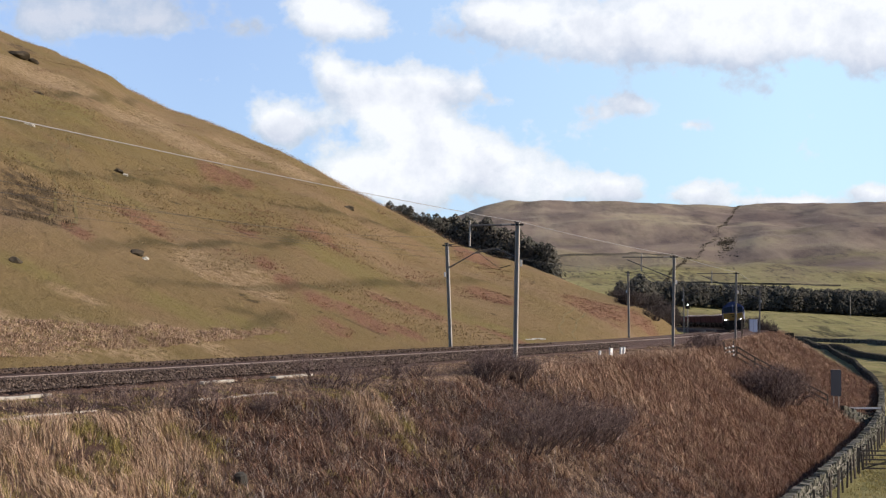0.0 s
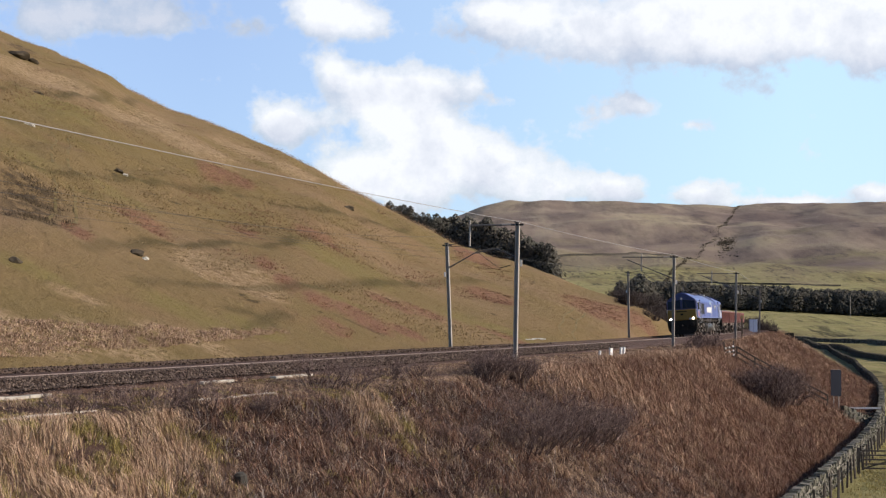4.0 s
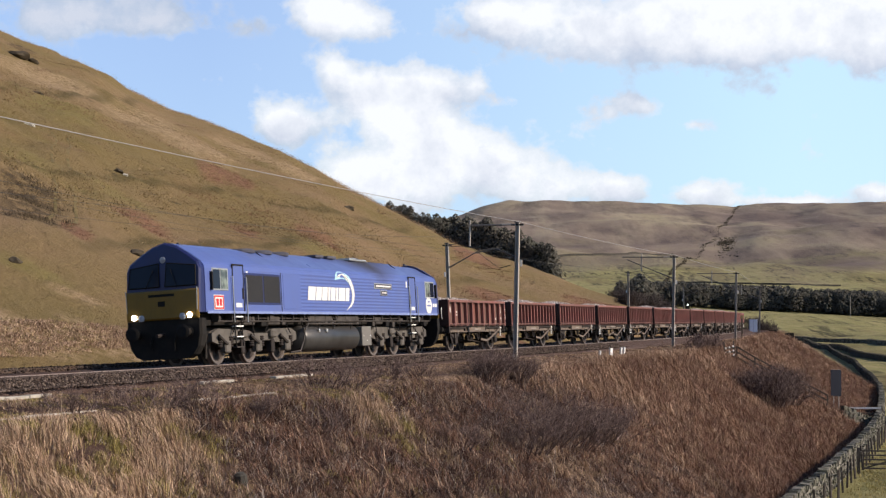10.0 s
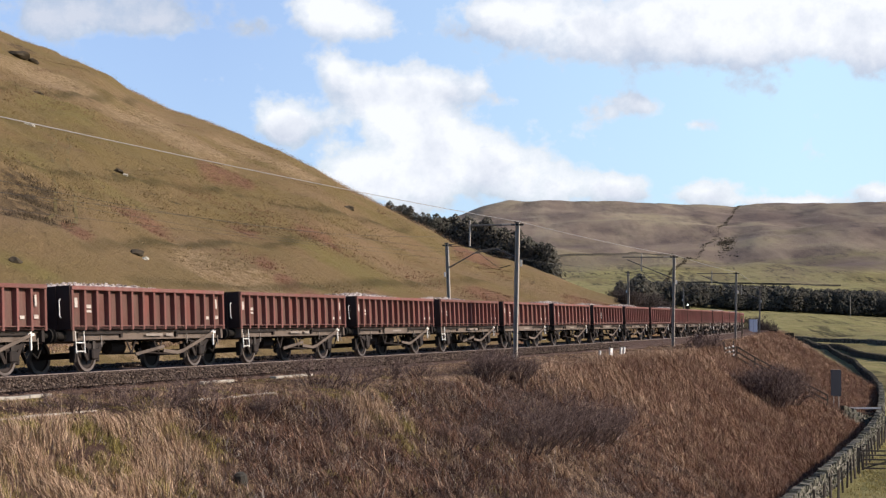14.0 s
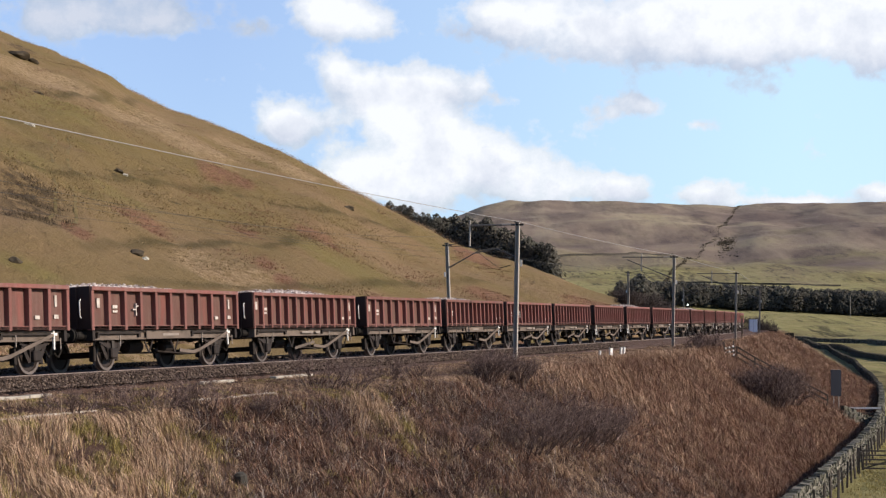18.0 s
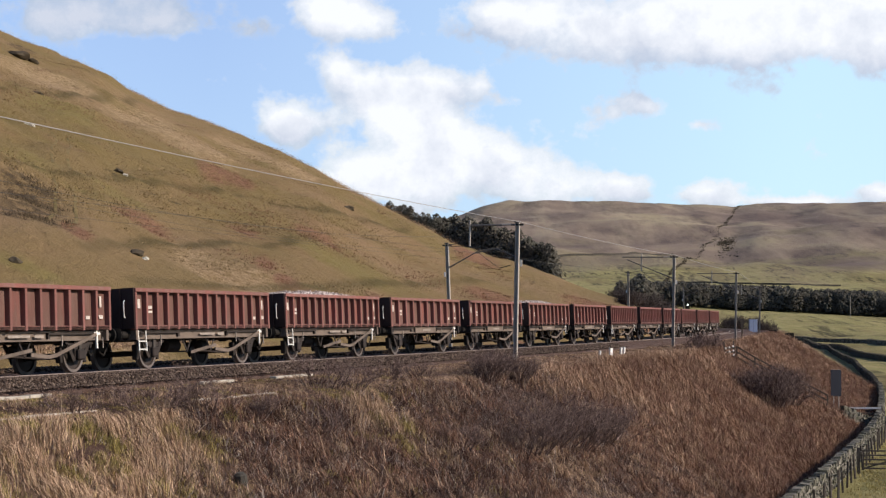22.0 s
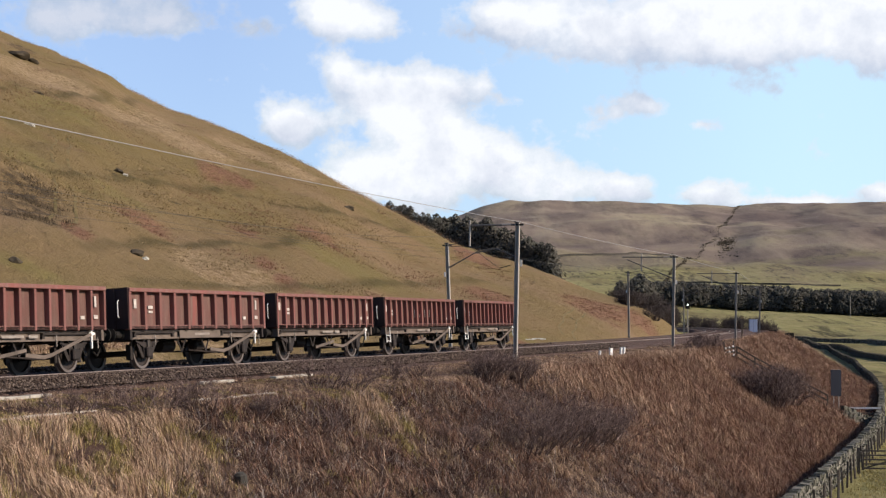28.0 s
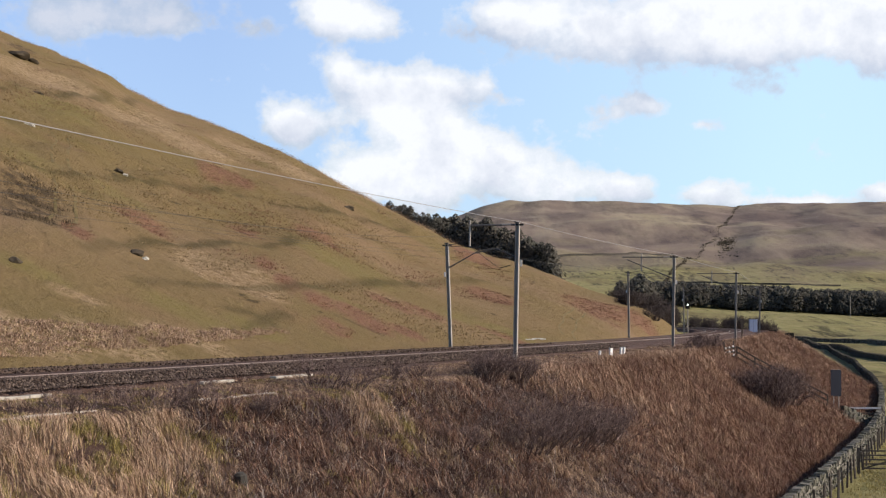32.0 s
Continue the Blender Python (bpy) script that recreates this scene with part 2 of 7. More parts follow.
DARK_PLOTS = [(-25.0, 92.5, 2.0, 5.8), (-22.1, 84.0, 1.7, 4.0), (-23.2, 83.0, 1.3, 4.0), (-76.7, 278.1, 2.5, 14.0)]
GREEN_PLOTS = [(-28.9, 108.0, 2.9, 4.0), (-23.6, 107.6, 3.6, 4.2), (-7.3, 121.8, 4.0, 8.1), (-12.7, 75.9, 3.0, 2.1), (-18.8, 70.4, 1.9, 1.4), (4.2, 118.6, 4.8, 3.5), (-6.8, 100.3, 2.2, 2.0), (-38.8, 153.2, 4.6, 10.4), (-9.7, 78.9, 1.6, 2.3)]
SHEEP_PATHS = [[(-42.9, 147.9), (-45.5, 179.8), (-45.3, 199.4), (-49.6, 246.3)],
               [(-29.0, 100.2), (-28.4, 106.2), (-26.0, 107.9), (-25.5, 118.5), (-23.0, 128.9), (-20.6, 131.5), (-19.3, 144.1), (-16.8, 150.3), (-13.2, 159.4), (-9.7, 182.6), (-4.9, 208.3)],
               [(-15.5, 77.4), (-13.9, 83.2), (-12.5, 88.5), (-9.9, 95.1), (-7.2, 105.9), (-6.0, 113.5), (-3.9, 124.7), (-0.2, 146.1), (4.5, 160.8)],
               [(-18.5, 79.2), (-18.3, 84.9), (-18.4, 95.3), (-17.3, 97.0), (-16.4, 101.3), (-15.2, 107.6), (-12.7, 110.3), (-12.0, 118.9), (-11.3, 131.5)]]


GULLY = [[(-11.2, 80.9), (-10.4, 82.5), (-9.7, 82.4), (-9.4, 82.0), (-9.2, 81.4)], [(-9.8, 77.8), (-9.6, 80.3), (-9.4, 83.3), (-9.0, 85.3), (-8.8, 85.9)]]
RUTS = [[(-32.7, 129.6), (-31.0, 124.7), (-29.0, 116.1), (-27.2, 108.3)], [(-26.3, 105.9), (-23.3, 95.1), (-21.5, 86.7), (-20.3, 80.5)], [(11.0, 133.2), (11.1, 138.0), (12.0, 146.4), (13.2, 155.3), (15.2, 168.1)]]


def plots(x, y, spots, ragged=0.45):
    """How far each place lies inside the plots, 1 at their middle, with ragged rims."""
    d = np.hypot(x, y) + 1e-6
    rag = ragged * (fbm(x, y, 5.0, 2.6) + 0.6 * fbm(x, y, 1.7, 4.2))
    best = np.zeros_like(x)
    for px, py, rx, ry in spots:
        c = math.hypot(px, py)
        along, across = (x * px + y * py) / c - c, (x * py - y * px) / c
        best = np.maximum(best, 1.35 - (across / rx) ** 2 - (along / ry) ** 2 + rag)
    return np.clip(best, 0, 1)


def trodden(x, y, ways):
    """Nearness to the sheep paths, 1 on them."""
    best = np.zeros_like(x)
    reach = 0.25 + 0.0032 * np.hypot(x, y)
    for way in ways:
        for (ax, ay), (bx, by) in zip(way, way[1:]):
            t = np.clip(((x - ax) * (bx - ax) + (y - ay) * (by - ay)) / ((bx - ax) ** 2 + (by - ay) ** 2), 0, 1)
            off = np.hypot(x - ax - t * (bx - ax), y - ay - t * (by - ay))
            best = np.maximum(best, np.clip(1.4 - off / reach, 0, 1))
    return best * np.clip(0.8 + 0.35 * fbm(x, y, 20, 1.4), 0.5, 1)


def land_z(x, y):
    return float(land(np.array([float(x)]), np.array([float(y)]))[0][0])
# ---------------------------------------------------------------- ground materials
def ground_material():
    k = Mat("ground_cover", 0.95, spec=0.1)
    big, mid, fine, tiny = k.noise(0.035, 5, 0.62), k.noise(0.18, 5, 0.65), k.noise(1.4, 6, 0.7), k.noise(9, 4, 0.7)
    # hill: dry olive grass, greener lawns, red bracken, pale tussocks and burnt-looking rushes
    h = k.ramp(big, [(0.32, (0.18, 0.135, 0.055)), (0.5, (0.215, 0.15, 0.072)), (0.66, (0.25, 0.168, 0.096))])
    soft = k.noise(0.11, 5, 0.6, dist=0.4)
    h = k.mix(k.math("MULTIPLY", k.band(soft, 0.54, 0.68), 0.45), h, (0.24, 0.145, 0.085))
    h = k.mix(k.math("MULTIPLY", k.attr("lawn"), k.band(mid, 0.3, 0.55)), h, k.mix(k.band(fine, 0.4, 0.7), (0.19, 0.152, 0.056), (0.24, 0.182, 0.08)))
    h = k.mix(k.math("MULTIPLY", k.attr("pale"), k.band(k.noise(1.9, 5, 0.8), 0.42, 0.58)), h, (0.4, 0.285, 0.175))
    h = k.mix(k.math("MULTIPLY", k.attr("red"), k.band(fine, 0.3, 0.5)), h, k.mix(k.band(tiny, 0.4, 0.65), (0.19, 0.092, 0.062), (0.28, 0.155, 0.1)))
    h = k.mix(k.math("MULTIPLY", k.attr("rush"), k.band(k.noise(0.9, 6, 0.75), 0.4, 0.56)), h, (0.07, 0.05, 0.032))
    h = k.mix(k.math("MULTIPLY", k.band(fine, 0.52, 0.72), 0.42), h, (0.1, 0.075, 0.03))
    h = k.mix(k.math("MULTIPLY", k.band(tiny, 0.5, 0.75), 0.38), h, (0.34, 0.25, 0.13))
    # sheep paths, with the shadow along their shallow terraces painted in
    h = k.mix(k.math("MULTIPLY", k.attr("path"), 0.7), h, (0.075, 0.062, 0.026))
    # small peaty scars
    scar = k.noise(0.42, 5, 0.65, stretch=(1.0, 0.45, 1.0))
    h = k.mix(k.math("MULTIPLY", k.band(scar, 0.665, 0.7), 0.75), h, (0.055, 0.042, 0.022))
    # bank: dead grass, bramble and litter
    bk = k.ramp(mid, [(0.3, (0.052, 0.03, 0.026)), (0.5, (0.1, 0.06, 0.047)), (0.72, (0.18, 0.12, 0.085))])
    bk = k.mix(k.math("MULTIPLY", k.band(tiny, 0.45, 0.75), 0.6), bk, (0.03, 0.02, 0.015))
    # moor: heather and bleached grass, colours lifted to stand for distance haze
    far, far2 = k.noise(0.006, 6, 0.62), k.noise(0.03, 6, 0.72, stretch=(1, 0.3, 1.0))
    mo = k.ramp(far, [(0.36, (0.155, 0.117, 0.1)), (0.5, (0.235, 0.182, 0.142)), (0.62, (0.3, 0.25, 0.165))])
    mo = k.mix(k.math("MULTIPLY", k.band(far2, 0.46, 0.66), 0.85), mo, (0.1, 0.076, 0.068))
    strk = k.noise(0.012, 5, 0.65, stretch=(1.6, 0.25, 0.25))
    mo = k.mix(k.math("MULTIPLY", k.band(strk, 0.5, 0.68), 0.5), mo, (0.42, 0.35, 0.24))
    # green fields
    fi = k.ramp(mid, [(0.3, (0.21, 0.195, 0.075)), (0.55, (0.3, 0.265, 0.12)), (0.75, (0.38, 0.305, 0.165))])
    fi = k.mix(k.math("MULTIPLY", k.band(fine, 0.55, 0.8), 0.5), fi, (0.07, 0.065, 0.03))
    fb = k.noise(0.04, 6, 0.7, stretch=(1, 0.2, 1))
    fi = k.mix(k.math("MULTIPLY", k.band(fb, 0.5, 0.6), 0.55), fi, (0.15, 0.11, 0.055))
    fi = k.mix(k.math("MULTIPLY", k.band(k.noise(0.11, 6, 0.75, stretch=(1, 0.14, 1)), 0.55, 0.63), 0.75), fi, (0.05, 0.045, 0.025))
    hag = k.math("ABSOLUTE", k.math("SUBTRACT", k.noise(0.06, 4, 0.6, stretch=(1, 0.09, 1)), 0.5))
    hag = k.math("MULTIPLY", k.band(hag, 0.03, 0.008), k.band(k.noise(0.02, 4), 0.46, 0.56))
    fi = k.mix(k.math("MULTIPLY", hag, 0.85), fi, (0.04, 0.035, 0.022))
    c = k.mix(k.attr("hill"), fi, h)
    c = k.mix(k.attr("moor"), c, mo)
    c = k.mix(k.attr("bank"), c, bk)
    k.color(c)
    k.bump(k.math("ADD", k.math("MULTIPLY", fine, 0.7), k.math("MULTIPLY", tiny, 0.25)), 1.0, 0.6)
    return k.m


M_GROUND = ground_material()


def build_ground():
    f = radians(19.0)
    cols = np.concatenate([np.linspace(-math.pi, -f, 46)[:-1], np.linspace(-f, f, 330), np.linspace(f, math.pi, 46)[1:-1]])
    rows = np.concatenate([np.geomspace(0.6, 24, 14)[:-1], np.linspace(24, 160, 190)[:-1], np.geomspace(160, 620, 110)[:-1], np.geomspace(620, 2700, 90)[:-1], np.geomspace(2700, 4900, 5)])
    bb, dd = np.meshgrid(cols, rows)
    x, y = dd * np.sin(bb), dd * np.cos(bb)
    z, hill, bank, moor, field = land(x, y)
    nc, nr = len(cols), len(rows)
    verts = np.stack([x, y, z], -1).reshape(-1, 3).tolist()
    faces = []
    for r in range(nr - 1):
        for c in range(nc):
            c2 = (c + 1) % nc
            faces.append((r * nc + c, r * nc + c2, (r + 1) * nc + c2, (r + 1) * nc + c))
    faces.append(tuple(range(nc))[::-1])
    me = mesh_of("ground", verts, faces, M_GROUND, True)
    cover = [("pale", plots(x, y, PALE_PLOTS)), ("red", plots(x, y, RED_PLOTS)), ("rush", plots(x, y, DARK_PLOTS)), ("lawn", plots(x, y, GREEN_PLOTS)), ("path", trodden(x, y, SHEEP_PATHS + GULLY))]
    for nm, v in [("hill", hill), ("bank", bank), ("moor", moor)] + cover:
        a = me.attributes.new(nm, "FLOAT", "POINT")
        a.data.foreach_set("value", v.reshape(-1).astype(np.float32))
    return tagged(new("ground", me), "rough hill grass, dead bracken bank and green valley fields", "ground", kind="structure")


build_ground()


# ---------------------------------------------------------------- the railway
def ballast_material():
    k = Mat("ballast", 0.95, spec=0.15)
    v = k.n("ShaderNodeTexVoronoi", Scale=15.0)
    k.ln(k.coords(), v.inputs["Vector"])
    c = k.ramp(k.noise(26, 3, 0.8), [(0.3, (0.032, 0.022, 0.02)), (0.55, (0.1, 0.066, 0.056)), (0.75, (0.21, 0.155, 0.135))])
    c = k.mix(k.band(k.noise(0.8, 4), 0.4, 0.7), c, k.mix(0.5, c, (0.09, 0.05, 0.035)))
    k.color(c)
    k.bump(v.outputs["Distance"], 1.0, 0.05)
    return k.m


M_BALLAST = ballast_material()
M_RAIL = worn("rail_steel", (0.13, 0.085, 0.065), (0.07, 0.042, 0.03), 0.5, 0.6, 2, rnd=0)
M_RAILTOP = worn("rail_head", (0.3, 0.235, 0.21), (0.18, 0.13, 0.11), 0.5, 0.35, 2, rnd=0)
M_CONCRETE = worn("trough_concrete", (0.45, 0.41, 0.35), (0.2, 0.17, 0.135), 0.9, 0, 2.5)


def sweep(us, prof, canted, offset=0.0):
    """Sweeps a closed (l, z) outline along the line."""
    verts, faces = [], []
    n = len(prof)
    for u in us:
        for l, z in prof:
            verts.append(on_line(u, l + offset, z, canted))
    for i in range(len(us) - 1):
        for j in range(n):
            k = (j + 1) % n
            faces.append((i * n + j, i * n + k, (i + 1) * n + k, (i + 1) * n + j))
    faces.append(tuple(range(n)))
    faces.append(tuple(range((len(us) - 1) * n, len(us) * n))[::-1])
    return verts, faces


def build_track():
    us = np.concatenate([np.arange(-400, -30, 6.0), np.arange(-30, 300, 1.5), np.arange(300, 560, 6.0)])
    prof = [(2.8, -0.7), (2.55, -0.4), (1.85, -0.1), (1.0, -0.07), (-1.25, -0.12), (-1.85, -0.16), (-1.95, -0.2), (-2.4, -0.14), (-4.5, -0.14), (-4.8, -0.02), (-5.5, -0.02), (-6.7, -0.7)]
    v, f = sweep(us, prof, True)
    tagged(new("track_bed", mesh_of("track_bed", v, f, M_BALLAST)), "dark brown stone ballast bed of a double track", "ballast", kind="structure")
    rail = [(-0.07, -0.16), (0.07, -0.16), (0.07, -0.13), (0.012, -0.115), (0.012, -0.035), (0.035, -0.03), (0.035, -0.003), (-0.035, -0.003), (-0.035, -0.03), (-0.012, -0.035), (-0.012, -0.115), (-0.07, -0.13)]
    for off in (0.75, -0.75, FAR_TRACK + 0.75, FAR_TRACK - 0.75):
        v, f = sweep(us, rail, True, off)
        me = mesh_of("rail", v, f, M_RAIL)
        me.materials.append(M_RAILTOP)
        for p in me.polygons:
            if off > -2 and p.index % 12 in (5, 6, 7) and p.index < len(me.polygons) - 2:
                p.material_index = 1
        tagged(new("rail", me), "rusty steel running rail with a worn bright head", "rail", "rails of the double track", "structure")


build_track()
# ---------------------------------------------------------------- the train: materials
N_WAGONS, PITCH, FIRST_END = 27, 9.397, -40.07 + 9.397


def wagon_paint(name, c1, c2, c3, fresh=0.5):
    k = Mat(name, 0.75, spec=0.25)
    big, st, fine = k.noise(0.9, 5, 0.65), k.noise(2.4, 5, 0.7, stretch=(2.2, 2.2, 0.35)), k.noise(22, 4, 0.7)
    c = k.mix(k.band(big, 0.38, 0.66), c1, c2)
    c = k.mix(k.math("MULTIPLY", k.band(st, 0.45, 0.72), 0.75), c, c3)
    c = k.mix(k.math("MULTIPLY", k.band(fine, 0.5, 0.78), 0.45), c, (0.06, 0.035, 0.025))
    red = k.noise(1.1, 3, 0.5, stretch=(1.3, 1.0, 0.25))
    c = k.mix(k.math("MULTIPLY", k.band(red, 0.6, 0.68), fresh), c, (c1[0] * 2.0, c1[1] * 1.3, c1[2] * 1.3))
    c = k.mix(k.math("MULTIPLY", k.random(), 0.4), c, (0.085, 0.042, 0.032))
    k.color(c)
    k.bump(k.math("ADD", fine, big), 0.35, 0.02)
    return k.m


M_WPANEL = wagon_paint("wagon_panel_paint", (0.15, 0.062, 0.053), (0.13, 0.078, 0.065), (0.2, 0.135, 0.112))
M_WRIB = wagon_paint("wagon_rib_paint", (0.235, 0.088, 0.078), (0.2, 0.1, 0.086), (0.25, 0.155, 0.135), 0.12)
# wagon maroon taken nearly to black: the ends' shade is in the colour
M_WEND = wagon_paint("wagon_end_shade_paint", (0.045, 0.02, 0.018), (0.03, 0.018, 0.016), (0.04, 0.028, 0.024))
M_SOLE = worn("wagon_solebar", (0.16, 0.123, 0.1), (0.05, 0.037, 0.03), 0.8, 0, 1.6, 0.8)
M_UNDER = worn("wagon_underframe", (0.03, 0.021, 0.018), (0.011, 0.009, 0.008), 0.8, 0, 3, 0.8)
M_BLACK = worn("black_steel", (0.014, 0.013, 0.012), (0.03, 0.024, 0.02), 0.75, 0, 3, 0.7, spec=0.15)
M_WHEEL = worn("wheel_steel", (0.04, 0.028, 0.024), (0.016, 0.012, 0.01), 0.6, 0.2, 3, 0.7)
M_TYRE = worn("wheel_rim_steel", (0.17, 0.14, 0.125), (0.06, 0.046, 0.038), 0.5, 0.3, 3, 0.5)
M_WHITE = worn("white_paint", (0.78, 0.77, 0.74), (0.45, 0.4, 0.35), 0.6, 0, 4, 0.5)
M_MARK = worn("chalky_white_marks", (0.58, 0.53, 0.48), (0.2, 0.13, 0.11), 0.8, 0, 8, 0.7)
M_MARKDIM = worn("faded_marks", (0.3, 0.26, 0.23), (0.14, 0.1, 0.08), 0.8, 0, 8, 0.6)


def stone_load():
    k = Mat("crushed_stone", 0.95, spec=0.15)
    k.color(k.ramp(k.island(), [(0.0, (0.12, 0.095, 0.085)), (0.5, (0.32, 0.26, 0.24)), (1.0, (0.62, 0.55, 0.52))]))
    return k.m


M_LOAD = stone_load()


def loco_paint(name, col, dirt, ribbed=False):
    k = Mat(name, 0.34, spec=0.5)
    big, st = k.noise(0.7, 5, 0.6), k.noise(1.5, 5, 0.65, stretch=(1.2, 1.2, 0.3))
    fine = k.noise(16, 3, 0.6)
    c = k.mix(k.math("MULTIPLY", k.band(big, 0.45, 0.8), 0.3), col, dirt)
    c = k.mix(k.math("MULTIPLY", k.band(st, 0.5, 0.8), 0.35), c, dirt)
    sep = k.t.nodes.new("ShaderNodeSeparateXYZ")      # exhaust soot round the silencer
    k.ln(k.coords(), sep.inputs[0])
    away = k.math("ABSOLUTE", k.math("ADD", sep.outputs[0], 4.3))
    away = k.math("ADD", away, k.math("MULTIPLY", k.math("SUBTRACT", 3.75, sep.outputs[2]), 3.4))
    away = k.math("ADD", away, k.math("MULTIPLY", k.math("SUBTRACT", big, 0.5), 3.0))
    soot = k.math("SUBTRACT", 1.0, k.band(away, 0.8, 3.9))
    c = k.mix(k.math("MULTIPLY", soot, 0.9), c, (0.02, 0.018, 0.019))
    k.color(c)
    k.rough(k.math("ADD", k.band(big, -0.4, 2.2), k.math("MULTIPLY", soot, 0.55)))
    if ribbed:
        w = k.t.nodes.new("ShaderNodeTexWave")
        w.bands_direction = "Z"
        w.inputs["Scale"].default_value = 2.6
        w.inputs["Distortion"].default_value = 0.0
        k.ln(k.coords(), w.inputs["Vector"])
        k.bump(w.outputs["Fac"], 0.35, 0.03)
    else:
        k.bump(fine, 0.06, 0.01)
    return k.m


M_BLUE = loco_paint("loco_blue", (0.085, 0.125, 0.345), (0.11, 0.13, 0.24))
M_BLUERIB = loco_paint("loco_blue_ribbed", (0.085, 0.125, 0.345), (0.11, 0.13, 0.24), True)
M_ROOF = loco_paint("loco_roof_blue", (0.095, 0.135, 0.33), (0.09, 0.1, 0.17))
M_SOOT = worn("sooty_roof", (0.085, 0.085, 0.11), (0.03, 0.028, 0.03), 0.75, 0, 1.5, 0.7)
# cab-end shade is mixed into this yellow and blue; grille frame shares the blue
M_YELLOW = loco_paint("shaded_warning_yellow", (0.2, 0.112, 0.012), (0.035, 0.022, 0.01))
M_DARKBLUE = loco_paint("loco_front_shade_blue", (0.016, 0.022, 0.1), (0.02, 0.022, 0.05))
M_SILVER = worn("silver_metal", (0.6, 0.6, 0.58), (0.25, 0.23, 0.2), 0.4, 0.7, 3, 0.4)
M_GRIME = worn("loco_running_gear_grey", (0.07, 0.058, 0.05), (0.016, 0.013, 0.011), 0.75, 0.1, 2.6, 0.95)
M_BOGIE = worn("dusty_bogie_frame", (0.12, 0.105, 0.09), (0.03, 0.025, 0.021), 0.8, 0, 1.8, 0.75)
M_BATTERY = worn("battery_box_grey", (0.17, 0.16, 0.145), (0.1, 0.09, 0.08), 0.7, 0, 2, 0.5)
M_TANK = worn("fuel_tank_grey", (0.07, 0.066, 0.062), (0.026, 0.023, 0.021), 0.36, 0.25, 1.2, 0.7)
M_GRILLE = worn("radiator_mesh_black", (0.012, 0.012, 0.014), (0.03, 0.028, 0.026), 0.7, 0, 6, 0.6)
M_RED = plain("logo_red", (0.6, 0.03, 0.03), 0.5)
M_PALEBLUE = plain("logo_pale_blue", (0.45, 0.72, 0.82), 0.4)
M_LAMP = glow("headlamp_light", (1.0, 0.97, 0.92), 15.0)
M_LENS = plain("lamp_glass_grey", (0.45, 0.45, 0.47), 0.15)


def glass_mat():
    k = Mat("cab_glass", 0.08, spec=0.22)
    k.color((0.008, 0.011, 0.024))
    return k.m


M_GLASS = glass_mat()


def window_pane_mat():
    k = Mat("cab_side_glass_sunlit", 0.08, spec=0.6)
    # pale mottling painted in for sunlight showing through the cab
    k.color(k.mix(k.band(k.noise(3, 2), 0.4, 0.6), (0.2, 0.23, 0.2), (0.05, 0.06, 0.06)))
    return k.m


M_SIDEGLASS = window_pane_mat()


def train_s(t):
    """How far the front of the locomotive has come at t seconds, along the line."""
    return -140.836 + 13.8636 * t - 0.067741 * (t - 15) ** 2 + 0.001143 * (t - 15) ** 3


def vehicle_pose(s_mid, half):
    """Pose of a vehicle whose wheels stand half in front of and behind s_mid; its x axis points forward, +y to the camera's side."""
    a, b = on_line(-(s_mid + half), 0, 0, True), on_line(-(s_mid - half), 0, 0, True)
    mid = (a + b) / 2
    d = a - b
    rz = math.atan2(d.y, d.x)
    ry = -math.asin(d.z / d.length)
    return Matrix.Translation(mid) @ Matrix.Rotation(rz, 4, "Z") @ Matrix.Rotation(ry, 4, "Y") @ Matrix.Rotation(CANT, 4, "X")


SPINNING = []      # (axle object, wheel radius, offset of the axle along the train from the front)


def wheel_mesh(r, sides=28):
    """One railway wheel in the xz plane, its outer face towards +y."""
    bm = bmesh.new()
    prof = [(0.001, 0.09), (0.09, 0.09), (0.1, 0.05), (0.16, 0.03), (r * 0.78, 0.035), (r * 0.83, 0.075), (r * 0.985, 0.08), (r, 0.06),
            (r, -0.03), (r + 0.03, -0.045), (r + 0.028, -0.075), (r * 0.83, -0.075), (r * 0.78, -0.03), (0.1, -0.03), (0.09, -0.08), (0.001, -0.08)]
    lathe_y(bm, prof[::-1], sides)
    # holes as raised bosses on the disc
    for i in range(5):
        a = 2 * math.pi * i / 5
        box(bm, -0.03, 0.03, 0.03, 0.045, -0.03, 0.03, Matrix.Translation((math.cos(a) * r * 0.5, 0, math.sin(a) * r * 0.5)))
    bmesh.ops.recalc_face_normals(bm, faces=bm.faces)
    me = bm_mesh("wheel", bm, M_WHEEL)
    me.materials.append(M_TYRE)
    for p in me.polygons:
        c = Vector((p.center.x, 0, p.center.z)).length
        if c > r * 0.8 and abs(p.center.y) < 0.079:
            p.material_index = 1
        if c > r * 0.9:
            p.material_index = 1
    return me


def wheelset(parent, x, r, wheel, offset):
    bm = bmesh.new()
    lathe_y(bm, [(0.07, -0.98), (0.07, -0.7), (0.085, -0.66), (0.085, 0.66), (0.07, 0.7), (0.07, 0.98)], 10)
    ax = part("axle", bm, M_UNDER, parent, at=(x, 0, r))
    part("wheel", wheel, None, ax, at=(0, 0.75, 0))
    part("wheel", wheel, None, ax, at=pose(0, -0.75, 0, 0, 0, 180))
    SPINNING.append((ax, r, offset))
    return ax


